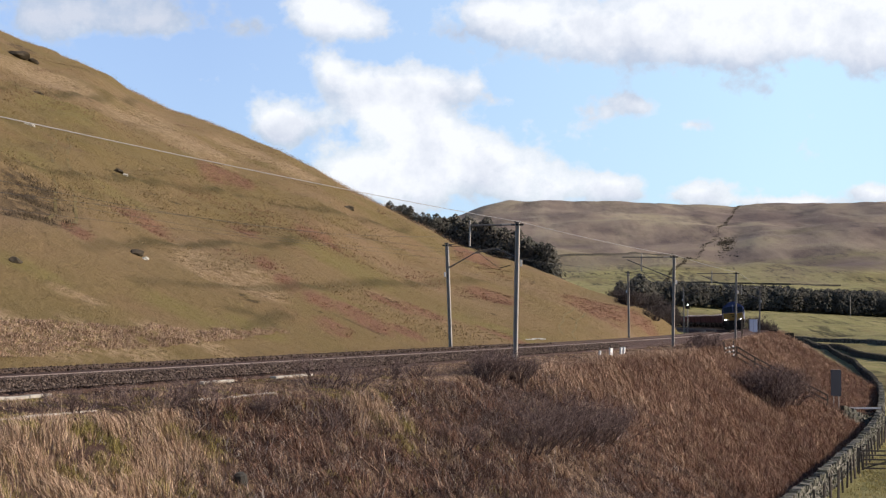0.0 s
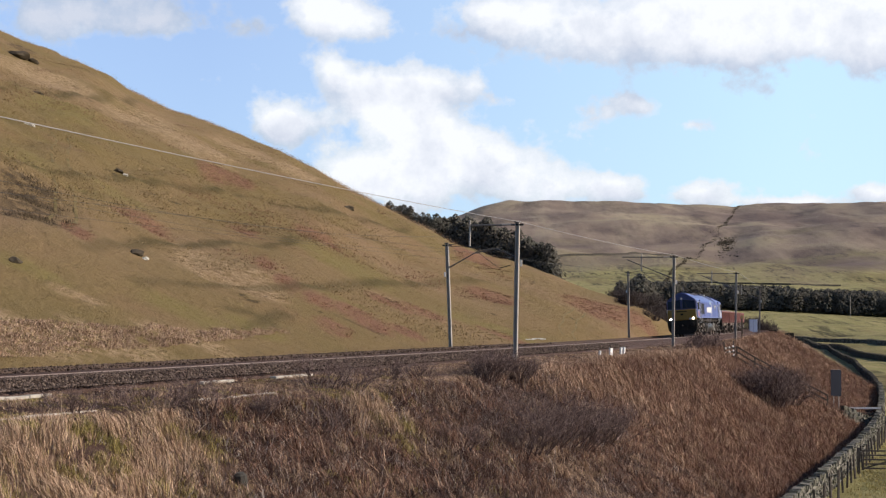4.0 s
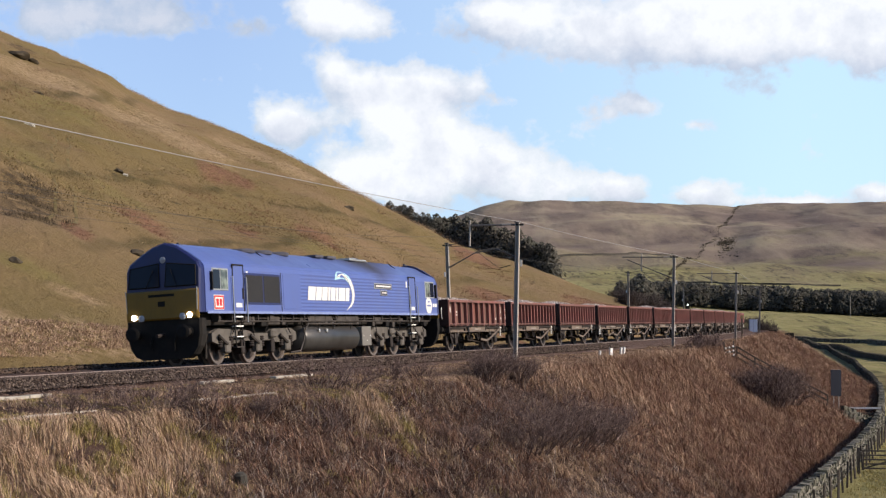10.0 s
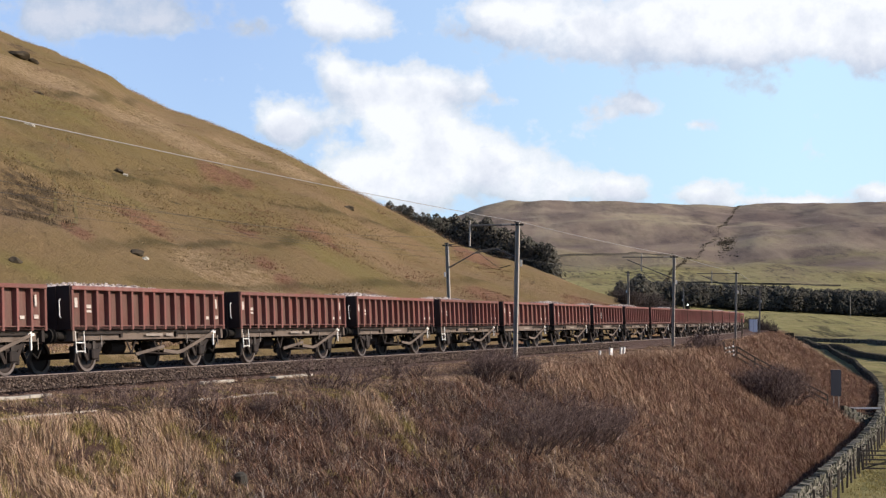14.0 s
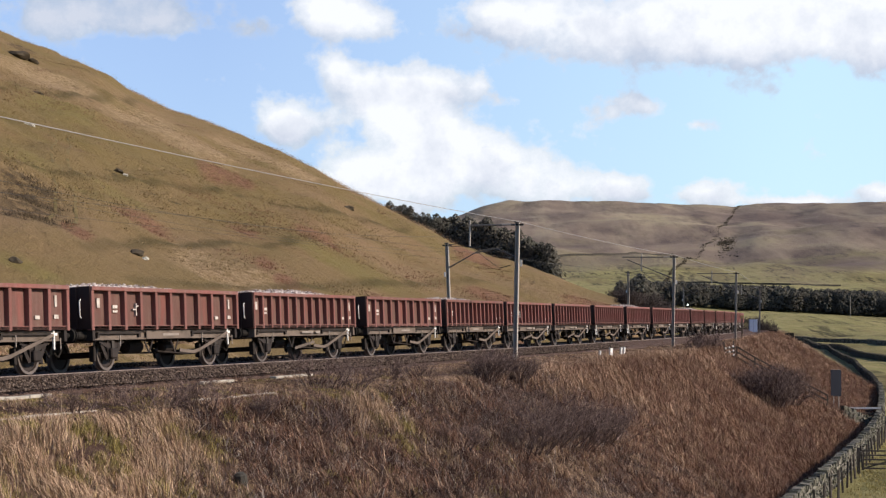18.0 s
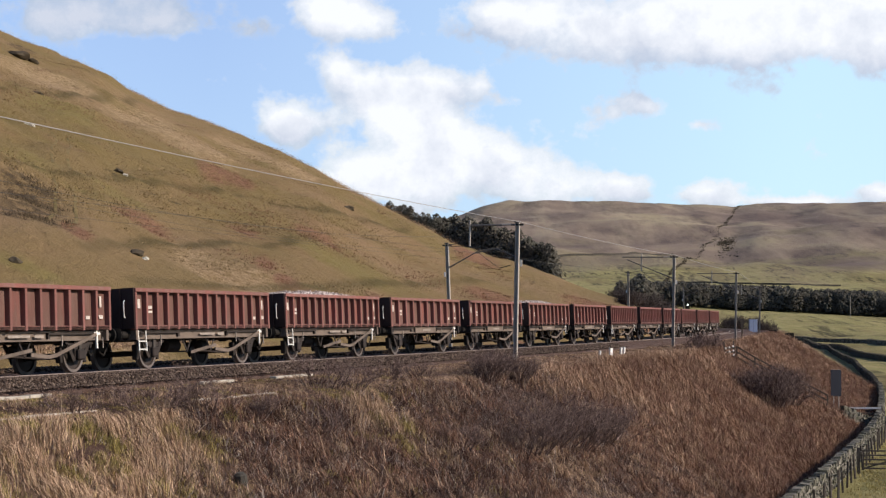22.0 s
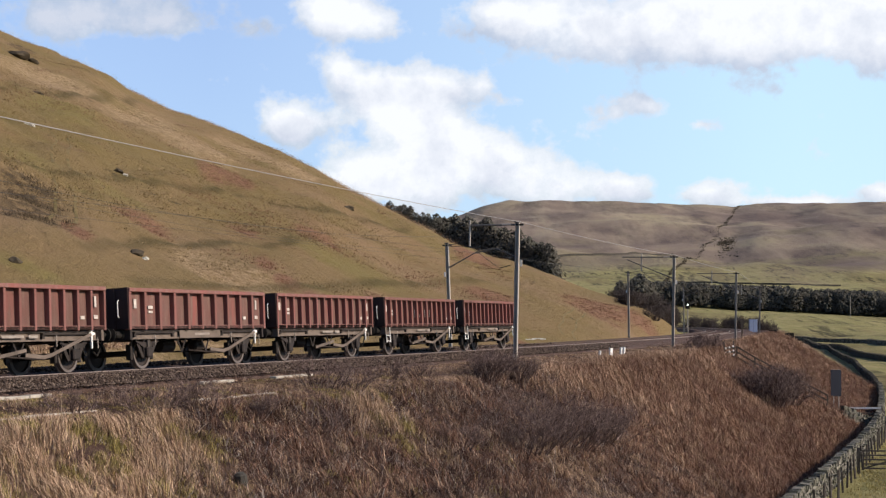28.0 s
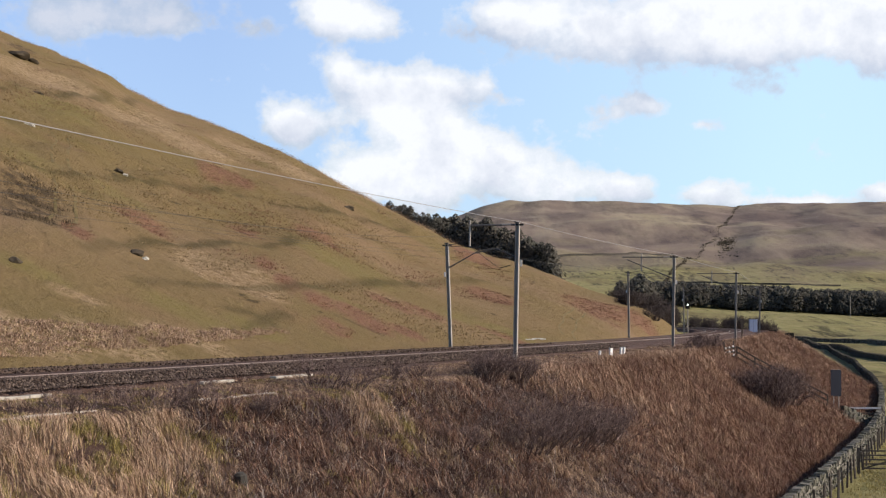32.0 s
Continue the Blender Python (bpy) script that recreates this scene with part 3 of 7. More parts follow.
# ---------------------------------------------------------------- the wagons
# couplings are not drawn out alike: how far each wagon runs ahead of even spacing
SLACK = [0, 0, 0, 0, 0, 0, 0.2, 0.45, 0.45, 0.5, 0.52, 0.5, 0.85, 1.35, 1.75, 1.6, 1.45, 1.3, 1.0, 0.75, 0.7, 0.3, 0, -0.08, 0.1, -0.05, -0.2]
BODY_L, BODY_W, Z_BOT, Z_TOP, WB, WR = 8.3, 1.27, 1.19, 2.29, 5.8, 0.46


def load_mesh(seed, height):
    """Heap of crushed stone: a mound sheet with loose stones on it."""
    rng = random.Random(seed)
    verts, faces = [], []
    nx, ny = 34, 9
    peak, wid = rng.uniform(-0.5, 1.6), rng.uniform(3.8, 5.2)

    def hz(x, y):
        e = math.exp(-((x - peak) / wid) ** 2) * (1 - 0.5 * (y / 1.2) ** 2)
        return Z_TOP - 0.22 + height * e + 0.05 * noise.noise(Vector((x * 2 + seed, y * 2, 0))) - 0.1 * (abs(y) / 1.2) ** 3
    for i in range(nx):
        for j in range(ny):
            x, y = (i / (nx - 1) - 0.5) * (BODY_L - 0.16), (j / (ny - 1) - 0.5) * 2 * (BODY_W - 0.16)
            verts.append((x, y, hz(x, y)))
    for i in range(nx - 1):
        for j in range(ny - 1):
            a = i * ny + j
            faces.append((a, a + ny, a + ny + 1, a + 1))
    for _ in range(800):
        x, y = rng.uniform(-4.0, 4.0), rng.uniform(-0.9, 1.0)
        r, b = rng.uniform(0.022, 0.055), len(verts)
        z = hz(x, y) + r * 0.4
        q = Euler((rng.random() * 6, rng.random() * 6, 0)).to_matrix()
        for v in ((1, 0, 0), (-1, 0.2, 0), (0, 1, 0.1), (0, -1, 0), (0.1, 0, 0.8), (0, 0, -0.8)):
            verts.append(tuple(Vector((x, y, z)) + q @ (Vector(v) * r)))
        for f in ((0, 2, 4), (2, 1, 4), (1, 3, 4), (3, 0, 4), (2, 0, 5), (1, 2, 5), (3, 1, 5), (0, 3, 5)):
            faces.append(tuple(b + k for k in f))
    return mesh_of("load", verts, faces, M_LOAD)


def panel_sheet(x0, x1, y, n, bulge):
    """A side sheet that is slightly dented between its ribs."""
    verts, faces = [], []
    nx, nz = n * 4 + 1, 5
    for i in range(nx):
        for j in range(nz):
            a, c = i / (nx - 1), j / (nz - 1)
            dent = -bulge * math.sin(math.pi * ((a * n) % 1)) * math.sin(math.pi * c) * (0.5 + noise.noise(Vector((a * n * 0.7, n, 3))))
            verts.append((x0 + (x1 - x0) * a, y + math.copysign(dent, y), Z_BOT + (Z_TOP - Z_BOT) * c))
    for side in (0, 1):
        o = len(verts) if side else 0
        if side:
            verts += [(v[0], v[1] - math.copysign(0.03, y), v[2]) for v in verts[:nx * nz]]
        for i in range(nx - 1):
            for j in range(nz - 1):
                a = o + i * nz + j
                f = (a, a + nz, a + nz + 1, a + 1)
                faces.append(f if (y < 0) ^ (side == 1) else f[::-1])
    return verts, faces


WHEEL_W = wheel_mesh(WR)


def build_wagon(ribs, ladder, style):
    """Two-axle open box wagon; +x is forward and +y the camera's side."""
    w = empty("wagon")
    h, x0, x1 = BODY_L / 2, -BODY_L / 2, BODY_L / 2
    half_w = 0.062 if ribs < 12 else 0.048
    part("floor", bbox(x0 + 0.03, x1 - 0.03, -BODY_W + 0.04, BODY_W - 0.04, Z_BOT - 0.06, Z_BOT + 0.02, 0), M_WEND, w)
    for y in (BODY_W - 0.165, -BODY_W + 0.165):
        v, f = panel_sheet(x0 + 0.04, x1 - 0.04, y, ribs - 1, 0.035)
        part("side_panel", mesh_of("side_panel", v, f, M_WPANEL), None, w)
        s = 1 if y > 0 else -1
        bm = bmesh.new()
        box(bm, x0, x1, s * (BODY_W - 0.2), s * (BODY_W + 0.015), Z_TOP - 0.11, Z_TOP)
        bmesh.ops.bevel(bm, geom=bm.edges[:], offset=0.012, segments=1, affect="EDGES")
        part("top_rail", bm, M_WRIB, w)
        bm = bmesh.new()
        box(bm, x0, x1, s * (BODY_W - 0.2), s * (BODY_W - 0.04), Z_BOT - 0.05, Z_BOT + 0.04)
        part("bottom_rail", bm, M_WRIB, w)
    rib = bbox(-half_w, half_w, -0.12, 0.07, Z_BOT - 0.09, Z_TOP - 0.108, 0.012)
    for v in rib.verts:      # ribs taper in towards the foot
        if v.co.z < Z_BOT and v.co.y > 0:
            v.co.y -= 0.02
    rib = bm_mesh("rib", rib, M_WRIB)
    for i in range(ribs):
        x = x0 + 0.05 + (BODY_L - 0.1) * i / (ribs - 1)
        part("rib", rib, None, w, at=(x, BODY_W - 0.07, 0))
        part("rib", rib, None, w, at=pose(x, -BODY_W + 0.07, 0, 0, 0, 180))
    for s in (1, -1):
        bm = bmesh.new()
        box(bm, s * h - 0.03, s * h + 0.03, -BODY_W + 0.05, BODY_W - 0.05, Z_BOT - 0.05, Z_TOP + 0.01)
        for k in range(3):
            yy = -0.75 + 0.75 * k
            box(bm, s * h + s * 0.03 - 0.03, s * h + s * 0.03 + 0.03, yy - 0.05, yy + 0.05, Z_BOT - 0.05, Z_TOP - 0.02)
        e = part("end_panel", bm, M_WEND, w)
        bm = bmesh.new()
        xe = s * (h + 0.07)
        for a, b in (((xe, 0.95, 1.95), (xe + s * 0.06, 0.95, 1.9)), ((xe + s * 0.06, 0.95, 1.9), (xe + s * 0.06, 0.95, 1.5)), ((xe + s * 0.06, 0.95, 1.5), (xe, 0.95, 1.45))):
            bar(bm, a, b, 0.016, 5)
        part("handrail", bm, M_WHITE, e)
        # headstock with buffers, drawhook and pipe
        hs = part("headstock", bbox(s * 4.02 - 0.06, s * 4.02 + 0.06, -1.2, 1.2, 0.82, 1.12, 0.01), M_SOLE if style else M_UNDER, w)
        for y in (0.87, -0.87):
            bm = bmesh.new()
            m = Matrix.Translation((s * 4.08, y, 0.98)) @ Matrix.Rotation(radians(-90 * s), 4, "Z")
            lathe_y(bm, [(0.15, 0), (0.15, 0.04), (0.11, 0.06), (0.1, 0.3), (0.075, 0.32), (0.075, 0.5), (0.2, 0.52), (0.21, 0.56), (0.12, 0.585)], 14, m)
            bmesh.ops.recalc_face_normals(bm, faces=bm.faces)
            part("buffer", bm, M_BLACK, hs)
        bm = bmesh.new()
        bar(bm, (s * 4.05, 0, 0.95), (s * 4.7, 0, 0.93), 0.045, 6)
        bar(bm, (s * 4.55, 0, 0.94), (s * 4.6, 0, 0.6), 0.035, 6)
        part("coupling", bm, M_UNDER, hs)
        bm = bmesh.new()
        pts = [Vector((s * 4.08, 0.32, 0.85)), Vector((s * 4.3, 0.34, 0.62)), Vector((s * 4.45, 0.33, 0.42)), Vector((s * 4.6, 0.3, 0.55))]
        for a, b in zip(pts, pts[1:]):
            bar(bm, a, b, 0.025, 5)
        part("brake_hose", bm, M_BLACK, hs)
    # solebars with folded packing strips, cross bearers
    for s in (1, -1):
        bm = bmesh.new()
        box(bm, -3.96, 3.96, s * 0.95, s * 1.03, 0.84, 1.1)
        box(bm, -3.96, 3.96, s * 1.03, s * 1.09, 1.06, 1.1)
        box(bm, -3.96, 3.96, s * 1.03, s * 1.09, 0.84, 0.88)
        sole = part("solebar", bm, M_SOLE, w)
        for a, b in ((-3.6, -1.4), (1.5, 3.7)):
            bm = bmesh.new()
            box(bm, a, b, s * 1.09, s * 1.12, 1.0, 1.05)
            box(bm, a, a + 0.1, s * 1.03, s * 1.1, 0.9, 1.05)
            box(bm, b - 0.1, b, s * 1.03, s * 1.1, 0.9, 1.05)
            part("securing_bar", bm, M_UNDER, sole)
        if style == 0:
            part("plate", bbox(-1.3, 1.2, min(s * 1.09, s * 1.11), max(s * 1.09, s * 1.11), 0.85, 1.09, 0), M_SOLE, sole)
    for x in (-2.4, -0.9, 0.9, 2.4):
        part("crossmember", bbox(x - 0.06, x + 0.06, -0.95, 0.95, 0.86, 1.1, 0), M_UNDER, w)
    # running gear
    for x in (WB / 2, -WB / 2):
        for s in (1, -1):
            bm = bmesh.new()
            y = s * 0.98
            flat_bar(bm, (x - 0.55, y, 0.86), (x - 0.2, y, 0.32), 0.12, 0.03, (1, 0, 0))
            flat_bar(bm, (x + 0.55, y, 0.86), (x + 0.2, y, 0.32), 0.12, 0.03, (1, 0, 0))
            flat_bar(bm, (x - 0.26, y, 0.34), (x + 0.26, y, 0.34), 0.06, 0.04)
            flat_bar(bm, (x - 0.16, y, 0.84), (x - 0.16, y, 0.36), 0.06, 0.05, (1, 0, 0))
            flat_bar(bm, (x + 0.16, y, 0.84), (x + 0.16, y, 0.36), 0.06, 0.05, (1, 0, 0))
            guard = part("axle_guard", bm, M_UNDER, w)
            part("axlebox", bbox(x - 0.15, x + 0.15, min(y, y + s * 0.14), max(y, y + s * 0.14), WR - 0.13, WR + 0.15, 0.03), M_UNDER, guard)
            # leaf spring: one stepped stack, bowed down in the middle
            steps = [(0.62 - 0.09 * k, 0.79 - 0.028 * k) for k in range(5)]
            low = [q2 for hx, hz in steps for q2 in ((hx, hz), (hx, hz - 0.028))]
            prof = [(-hx, hz - 0.05 * (1 - hx / 0.62)) for hx, hz in low] + [(hx, hz - 0.05 * (1 - hx / 0.62)) for hx, hz in low[::-1]] + [(0.0, 0.745)]
            bm = bmesh.new()
            rows_ = [[bm.verts.new((x + px_, y + e * 0.045, pz_)) for px_, pz_ in prof] for e in (-1, 1)]
            for i in range(len(prof)):
                j = (i + 1) % len(prof)
                bm.faces.new((rows_[0][i], rows_[0][j], rows_[1][j], rows_[1][i]))
            bm.faces.new(rows_[0][::-1])
            bm.faces.new(rows_[1])
            bmesh.ops.recalc_face_normals(bm, faces=bm.faces)
            part("spring", bm, M_UNDER, guard)
            bm = bmesh.new()
            box(bm, x - 0.06, x + 0.06, y + s * 0.05 - 0.04, y + s * 0.05 + 0.04, 0.58, 0.82)
            part("damper", bm, M_GRIME, guard)
        part("brake_block", bbox(x + 0.5, x + 0.6, 0.66, 0.84, 0.26, 0.7, 0.02), M_UNDER, w)
        part("brake_block", bbox(x - 0.6, x - 0.5, 0.66, 0.84, 0.26, 0.7, 0.02), M_UNDER, w)
    # brake cylinder, tank, pull rods, v-hangers
    bm = bmesh.new()
    lathe_y(bm, [(0.1, -0.4), (0.2, -0.36), (0.2, 0.36), (0.1, 0.4)], 14, Matrix.Translation((0.6, 0.2, 0.66)) @ Matrix.Rotation(radians(90), 4, "Z"))
    part("air_tank", bm, M_UNDER, w, smooth=False)
    bm = bmesh.new()
    lathe_y(bm, [(0.08, -0.25), (0.16, -0.2), (0.16, 0.2), (0.05, 0.25)], 12, Matrix.Translation((-1.1, 0.35, 0.62)) @ Matrix.Rotation(radians(90), 4, "Z"))
    part("brake_cylinder", bm, M_UNDER, w)
    bm = bmesh.new()
    bar(bm, (-2.0, 0.1, 0.45), (2.0, 0.1, 0.5), 0.03, 6)
    bar(bm, (-2.3, 0.5, 0.38), (-0.3, 0.5, 0.5), 0.025, 6)
    part("pull_rod", bm, M_UNDER, w)
    for x in (0.9, -0.55):
        bm = bmesh.new()
        flat_bar(bm, (x - 0.25, 0.98, 0.85), (x, 0.98, 0.45), 0.05, 0.02, (1, 0, 0))
        flat_bar(bm, (x + 0.25, 0.98, 0.85), (x, 0.98, 0.45), 0.05, 0.02, (1, 0, 0))
        part("v_hanger", bm, M_UNDER, w)
    # long hand-brake lever cranked up to its guide
    bm = bmesh.new()
    if style == 1:
        flat_bar(bm, (0.75, 1.02, 0.42), (-0.75, 1.06, 0.62), 0.09, 0.03)
    flat_bar(bm, (-0.7, 1.06, 0.5), (-1.45, 1.1, 0.43), 0.1, 0.03)
    flat_bar(bm, (-1.45, 1.1, 0.43), (-1.75, 1.12, 0.48), 0.1, 0.03)
    flat_bar(bm, (-1.75, 1.12, 0.48), (-3.55, 1.14, 1.0), 0.09, 0.03)
    lev = part("brake_lever", bm, M_SOLE, w, "grey-brown cranked hand-brake lever")
    bm = bmesh.new()
    box(bm, -3.62, -3.56, 1.1, 1.14, 0.62, 1.12)
    box(bm, -3.72, -3.45, 1.1, 1.15, 0.98, 1.05)
    part("lever_guide", bm, M_WHITE, lev, "white-painted lever guide")
    for x, z in ((-3.9, 0.62), (-2.0, 0.7), (2.6, 0.66)):
        bm = bmesh.new()
        box(bm, x - 0.015, x + 0.015, 1.1, 1.12, z, z + 0.3)
        part("tie_down", bm, M_MARKDIM, w)
    if ladder:
        bm = bmesh.new()
        for x in (3.45, 3.85):
            bar(bm, (x, 1.12, 1.1), (x, 1.14, 0.5), 0.02, 5)
        for z in (0.55, 0.78):
            bar(bm, (3.43, 1.13, z), (3.87, 1.13, z), 0.018, 5)
        part("ladder", bm, M_WHITE, w, "white-painted footstep ladder")
    # stencilled data panels
    yy = BODY_W - 0.11
    sp = (BODY_L - 0.1) / (ribs - 1)

    def patch(k, dx, z, ww, hh):
        x = x1 - 0.05 - sp * (k + 0.5) + dx
        bm = bmesh.new()
        box(bm, x - ww / 2, x + ww / 2, yy - 0.02, yy, z - hh / 2, z + hh / 2)
        part("stencil_mark", bm, M_MARK, w, "faded white stencilled data mark")
    patch(0, 0, 1.85, 0.14, 0.26)
    patch(1, 0, 1.75, 0.24, 0.09)
    patch(1, 0, 1.62, 0.24, 0.06)
    patch(ribs - 2, 0, 1.88, 0.09, 0.3)
    patch(ribs - 2, 0, 1.47, 0.19, 0.1)
    patch(ribs - 3, 0, 1.45, 0.19, 0.09)
    bm = bmesh.new()
    box(bm, -0.6, 0.3, 1.112, 1.118, 0.93, 1.0)
    if style == 1:
        box(bm, -1.2, -0.8, 1.112, 1.118, 0.92, 1.0)
    part("number_mark", bm, M_MARKDIM, w)
    for x in (WB / 2, -WB / 2):
        wheelset(w, x, WR, WHEEL_W, 0)
    return w


def build_train():
    kinds = [build_wagon(11, False, 0), build_wagon(15, True, 1), build_wagon(14, False, 1), build_wagon(15, False, 0)]
    order = [0, 3, 3, 1, 1, 3, 1, 0, 0, 0, 2, 0, 3, 2, 2, 1, 1, 0, 0, 0, 0, 1, 2, 0, 2, 1, 1]
    loads = [load_mesh(k, hgt) for k, hgt in enumerate((0.37, 0.42, 0.4, 0.35))]
    made, used = [], set()
    for i in range(N_WAGONS):
        k = order[i]
        w = kinds[k] if k not in used else copy_thing(kinds[k], Matrix.Identity(4))
        used.add(k)
        made.append(w)
    SPINNING.clear()
    for i, w in enumerate(made):
        loaded = i in (0, 1, 2, 3, 5, 6, 8, 9, 10, 12, 16, 19)
        if loaded:
            part("load", loads[(i * 5 + i // 3) % 4], None, w, "heap of pale crushed stone")
        n = {0: 11, 1: 15, 2: 14, 3: 15}[order[i]]
        ex = ", loaded with pale stone" if loaded else ", its load below the rim"
        tagged(w, "rusty maroon open box wagon, %s ribs%s" % ({11: "eleven", 14: "fourteen", 15: "fifteen"}[n], ex), "railway wagon", "wagons of the freight train")
        s_mid = FIRST_END - i * PITCH + SLACK[i] + BODY_L / 2
        for ax in w.children:
            if ax.name.startswith("axle") and ax.name.split(".")[0] == "axle":
                SPINNING.append((ax, WR, s_mid + ax.matrix_basis.translation.x))
        if i == 25:      # chalked letters, one to a bay
            for q, ch in enumerate("RAIL"):
                cu = bpy.data.curves.new("chalk_letter", "FONT")
                cu.body, cu.size, cu.extrude = ch, 0.46, 0.006
                tmp = new("chalk_letter", cu)
                bpy.context.view_layer.update()
                me = bpy.data.meshes.new_from_object(tmp)
                bpy.data.objects.remove(tmp)
                me.materials.append(M_MARK)
                part("chalk_letter", me, None, w, "rough white chalked letter", at=pose(0.69 - q * 0.586, BODY_W - 0.112, 1.5, 90, 0, 180))
        if i in (9, 13):
            bm = bmesh.new()
            for q in range(2):
                x = 1.9 - q * 0.2
                box(bm, x - 0.1, x - 0.06, BODY_W - 0.14, BODY_W - 0.08, 1.5, 1.86)
                box(bm, x - 0.1, x + 0.1, BODY_W - 0.14, BODY_W - 0.08, 1.66 + 0.1 * (q % 2), 1.7 + 0.1 * (q % 2))
            part("chalk_mark", bm, M_MARK, w)
    return made


wagons = build_train()


# ---------------------------------------------------------------- the locomotive
AXLES = (8.6, 6.45, 4.3, -4.1, -6.25, -8.4)
LR = 0.53
LOCO_MID = -10.45


def loft(sections, close=True):
    """Lofts equal-length rings of points."""
    verts = [p for s in sections for p in s]
    n = len(sections[0])
    faces = []
    for i in range(len(sections) - 1):
        for j in range(n if close else n - 1):
            k = (j + 1) % n
            faces.append((i * n + j, i * n + k, (i + 1) * n + k, (i + 1) * n + j))
    if close:
        faces.append(tuple(range(n))[::-1])
        faces.append(tuple(range((len(sections) - 1) * n, len(sections) * n)))
    return verts, faces


def fixed(verts, faces, name, mat, smooth=False):
    bm = bmesh.new()
    vs = [bm.verts.new(v) for v in verts]
    for f in faces:
        bm.faces.new([vs[i] for i in f])
    bmesh.ops.recalc_face_normals(bm, faces=bm.faces)
    return bm_mesh(name, bm, mat, smooth)


SHOULDER = [(1.32, 1.63), (1.32, 2.98), (1.28, 3.1), (1.18, 3.22)]
ROOFLINE = [(1.18, 3.22), (0.8, 3.5), (0.42, 3.73), (0.2, 3.81), (0, 3.84)]


def build_loco():
    lo = empty("locomotive")
    W = 1.32
    # engine-room sides in ribbed panels and plain cab shells
    ring = SHOULDER + [(-y, z) for y, z in SHOULDER[::-1]]

    def shell(x0, x1, name, mat):
        v, f = loft([[(x, y, z) for y, z in ring] for x in (x0, x1)])
        return part(name, fixed(v, f, name, mat), None, lo)
    shell(-7.2, 3.3, "engine_room_side", M_BLUERIB)
    shell(3.3, 10.1, "front_cab_shell", M_BLUE)
    shell(-10.2, -7.2, "rear_cab_shell", M_BLUE)
    # roof in sections
    rr = ROOFLINE + [(-y, z) for y, z in ROOFLINE[-2::-1]] + [(-1.18, 3.2), (1.18, 3.2)]

    def roof(x0, x1, mat, drop=0.0, end_drop=None):
        secs = []
        for i in range(5):
            t = i / 4
            x = x0 + (x1 - x0) * t
            secs.append([(x, y, z if z < 3.25 else z - drop) for y, z in rr])
        v, f = loft(secs)
        return part("roof", fixed(v, f, "roof", mat), None, lo)
    roof(6.2, 10.1, M_BLUE)
    roof(-2.2, 6.19, M_ROOF, 0.02)
    roof(-7.6, -2.21, M_ROOF, 0.03)
    roof(-10.2, -7.61, M_ROOF, 0.1)
    # panel joints and body-side trim
    bm = bmesh.new()
    for x in (4.85, -7.15):
        for s in (1, -1):
            box(bm, x - 0.02, x + 0.02, s * W, s * (W + 0.006), 1.66, 2.97)
            flat_bar(bm, (x, s * 1.3, 3.02), (x, s * 0.42, 3.75), 0.04, 0.03, (1, 0, 0))
    part("panel_joint", bm, M_BLACK, lo)
    for s in (1, -1):
        part("sill_strip", bbox(-10.15, 10.05, min(s * W, s * (W + 0.03)), max(s * W, s * (W + 0.03)), 1.58, 1.66, 0), M_PALETRIM, lo)
    # cab ends
    for end in (1, -1):
        X = 10.1 if end == 1 else 10.2

        def fx(p):
            return (end * (X + p[0]), end * p[1], p[2])
        outline = [(1.3, 1.63), (1.3, 2.98), (1.2, 3.22), (0.8, 3.5), (0.42, 3.72), (0, 3.84), (-0.42, 3.72), (-0.8, 3.5), (-1.2, 3.22), (-1.3, 2.98), (-1.3, 1.63)]

        def lean(z):
            return 0.34 - 0.13 * max(0.0, z - 2.3)
        back = [fx((0.0, y, z)) for y, z in outline]
        mid = [fx((lean(z) - 0.06, y, z)) for y, z in outline]
        front = [fx((lean(z), y * 0.965, z if z < 3 else z - 0.05)) for y, z in outline]
        v, f = loft([back, mid, front])
        part("cab_front", fixed(v, f, "cab_front", M_DARKBLUE), None, lo, "blue cab end, darkened as if shaded, under the roof peak")
        yl = [(-1.26, 1.45), (1.26, 1.45), (1.26, 2.36), (-1.26, 2.36)]
        secs = [[fx((0.31, y, z)) for y, z in yl], [fx((0.36, y, z)) for y, z in yl], [fx((0.4, y * 0.95, z + (0.05 if z < 2 else -0.05))) for y, z in yl]]
        v, f = loft(secs)
        nose = part("nose_panel", fixed(v, f, "nose_panel", M_YELLOW), None, lo, "dirty warning-yellow nose panel darkened as if shaded")
        # black bar across the nose and lamp clusters
        bm = bmesh.new()
        box(bm, 0.4, 0.412, -0.45, 0.45, 2.16, 2.24)
        box(bm, 0.4, 0.412, -0.12, 0.12, 1.86, 2.02)
        bmesh.ops.transform(bm, matrix=Matrix.Diagonal((end, end, 1, 1)) @ Matrix.Translation((X, 0, 0)), verts=bm.verts)
        bmesh.ops.recalc_face_normals(bm, faces=bm.faces)
        part("lettering_bar", bm, M_BLACK, nose)
        for s in (1, -1):
            def lamp(name, y, z, r, mat, lab, x=0.4):
                bm = bmesh.new()
                m = Matrix.Translation(fx((x, y, z))) @ Matrix.Rotation(radians(-90 * end), 4, "Z")
                lathe_y(bm, [(r + 0.015, -0.03), (r + 0.015, 0.02), (r, 0.03), (r * 0.6, 0.045), (0.001, 0.05)], 16, m)
                bmesh.ops.recalc_face_normals(bm, faces=bm.faces)
                part(name, bm, mat, nose, lab)
            lamp("headlight", s * 0.97, 1.56, 0.07, M_LAMP if end == 1 else M_LENS, "lit white headlight" if end == 1 else "")
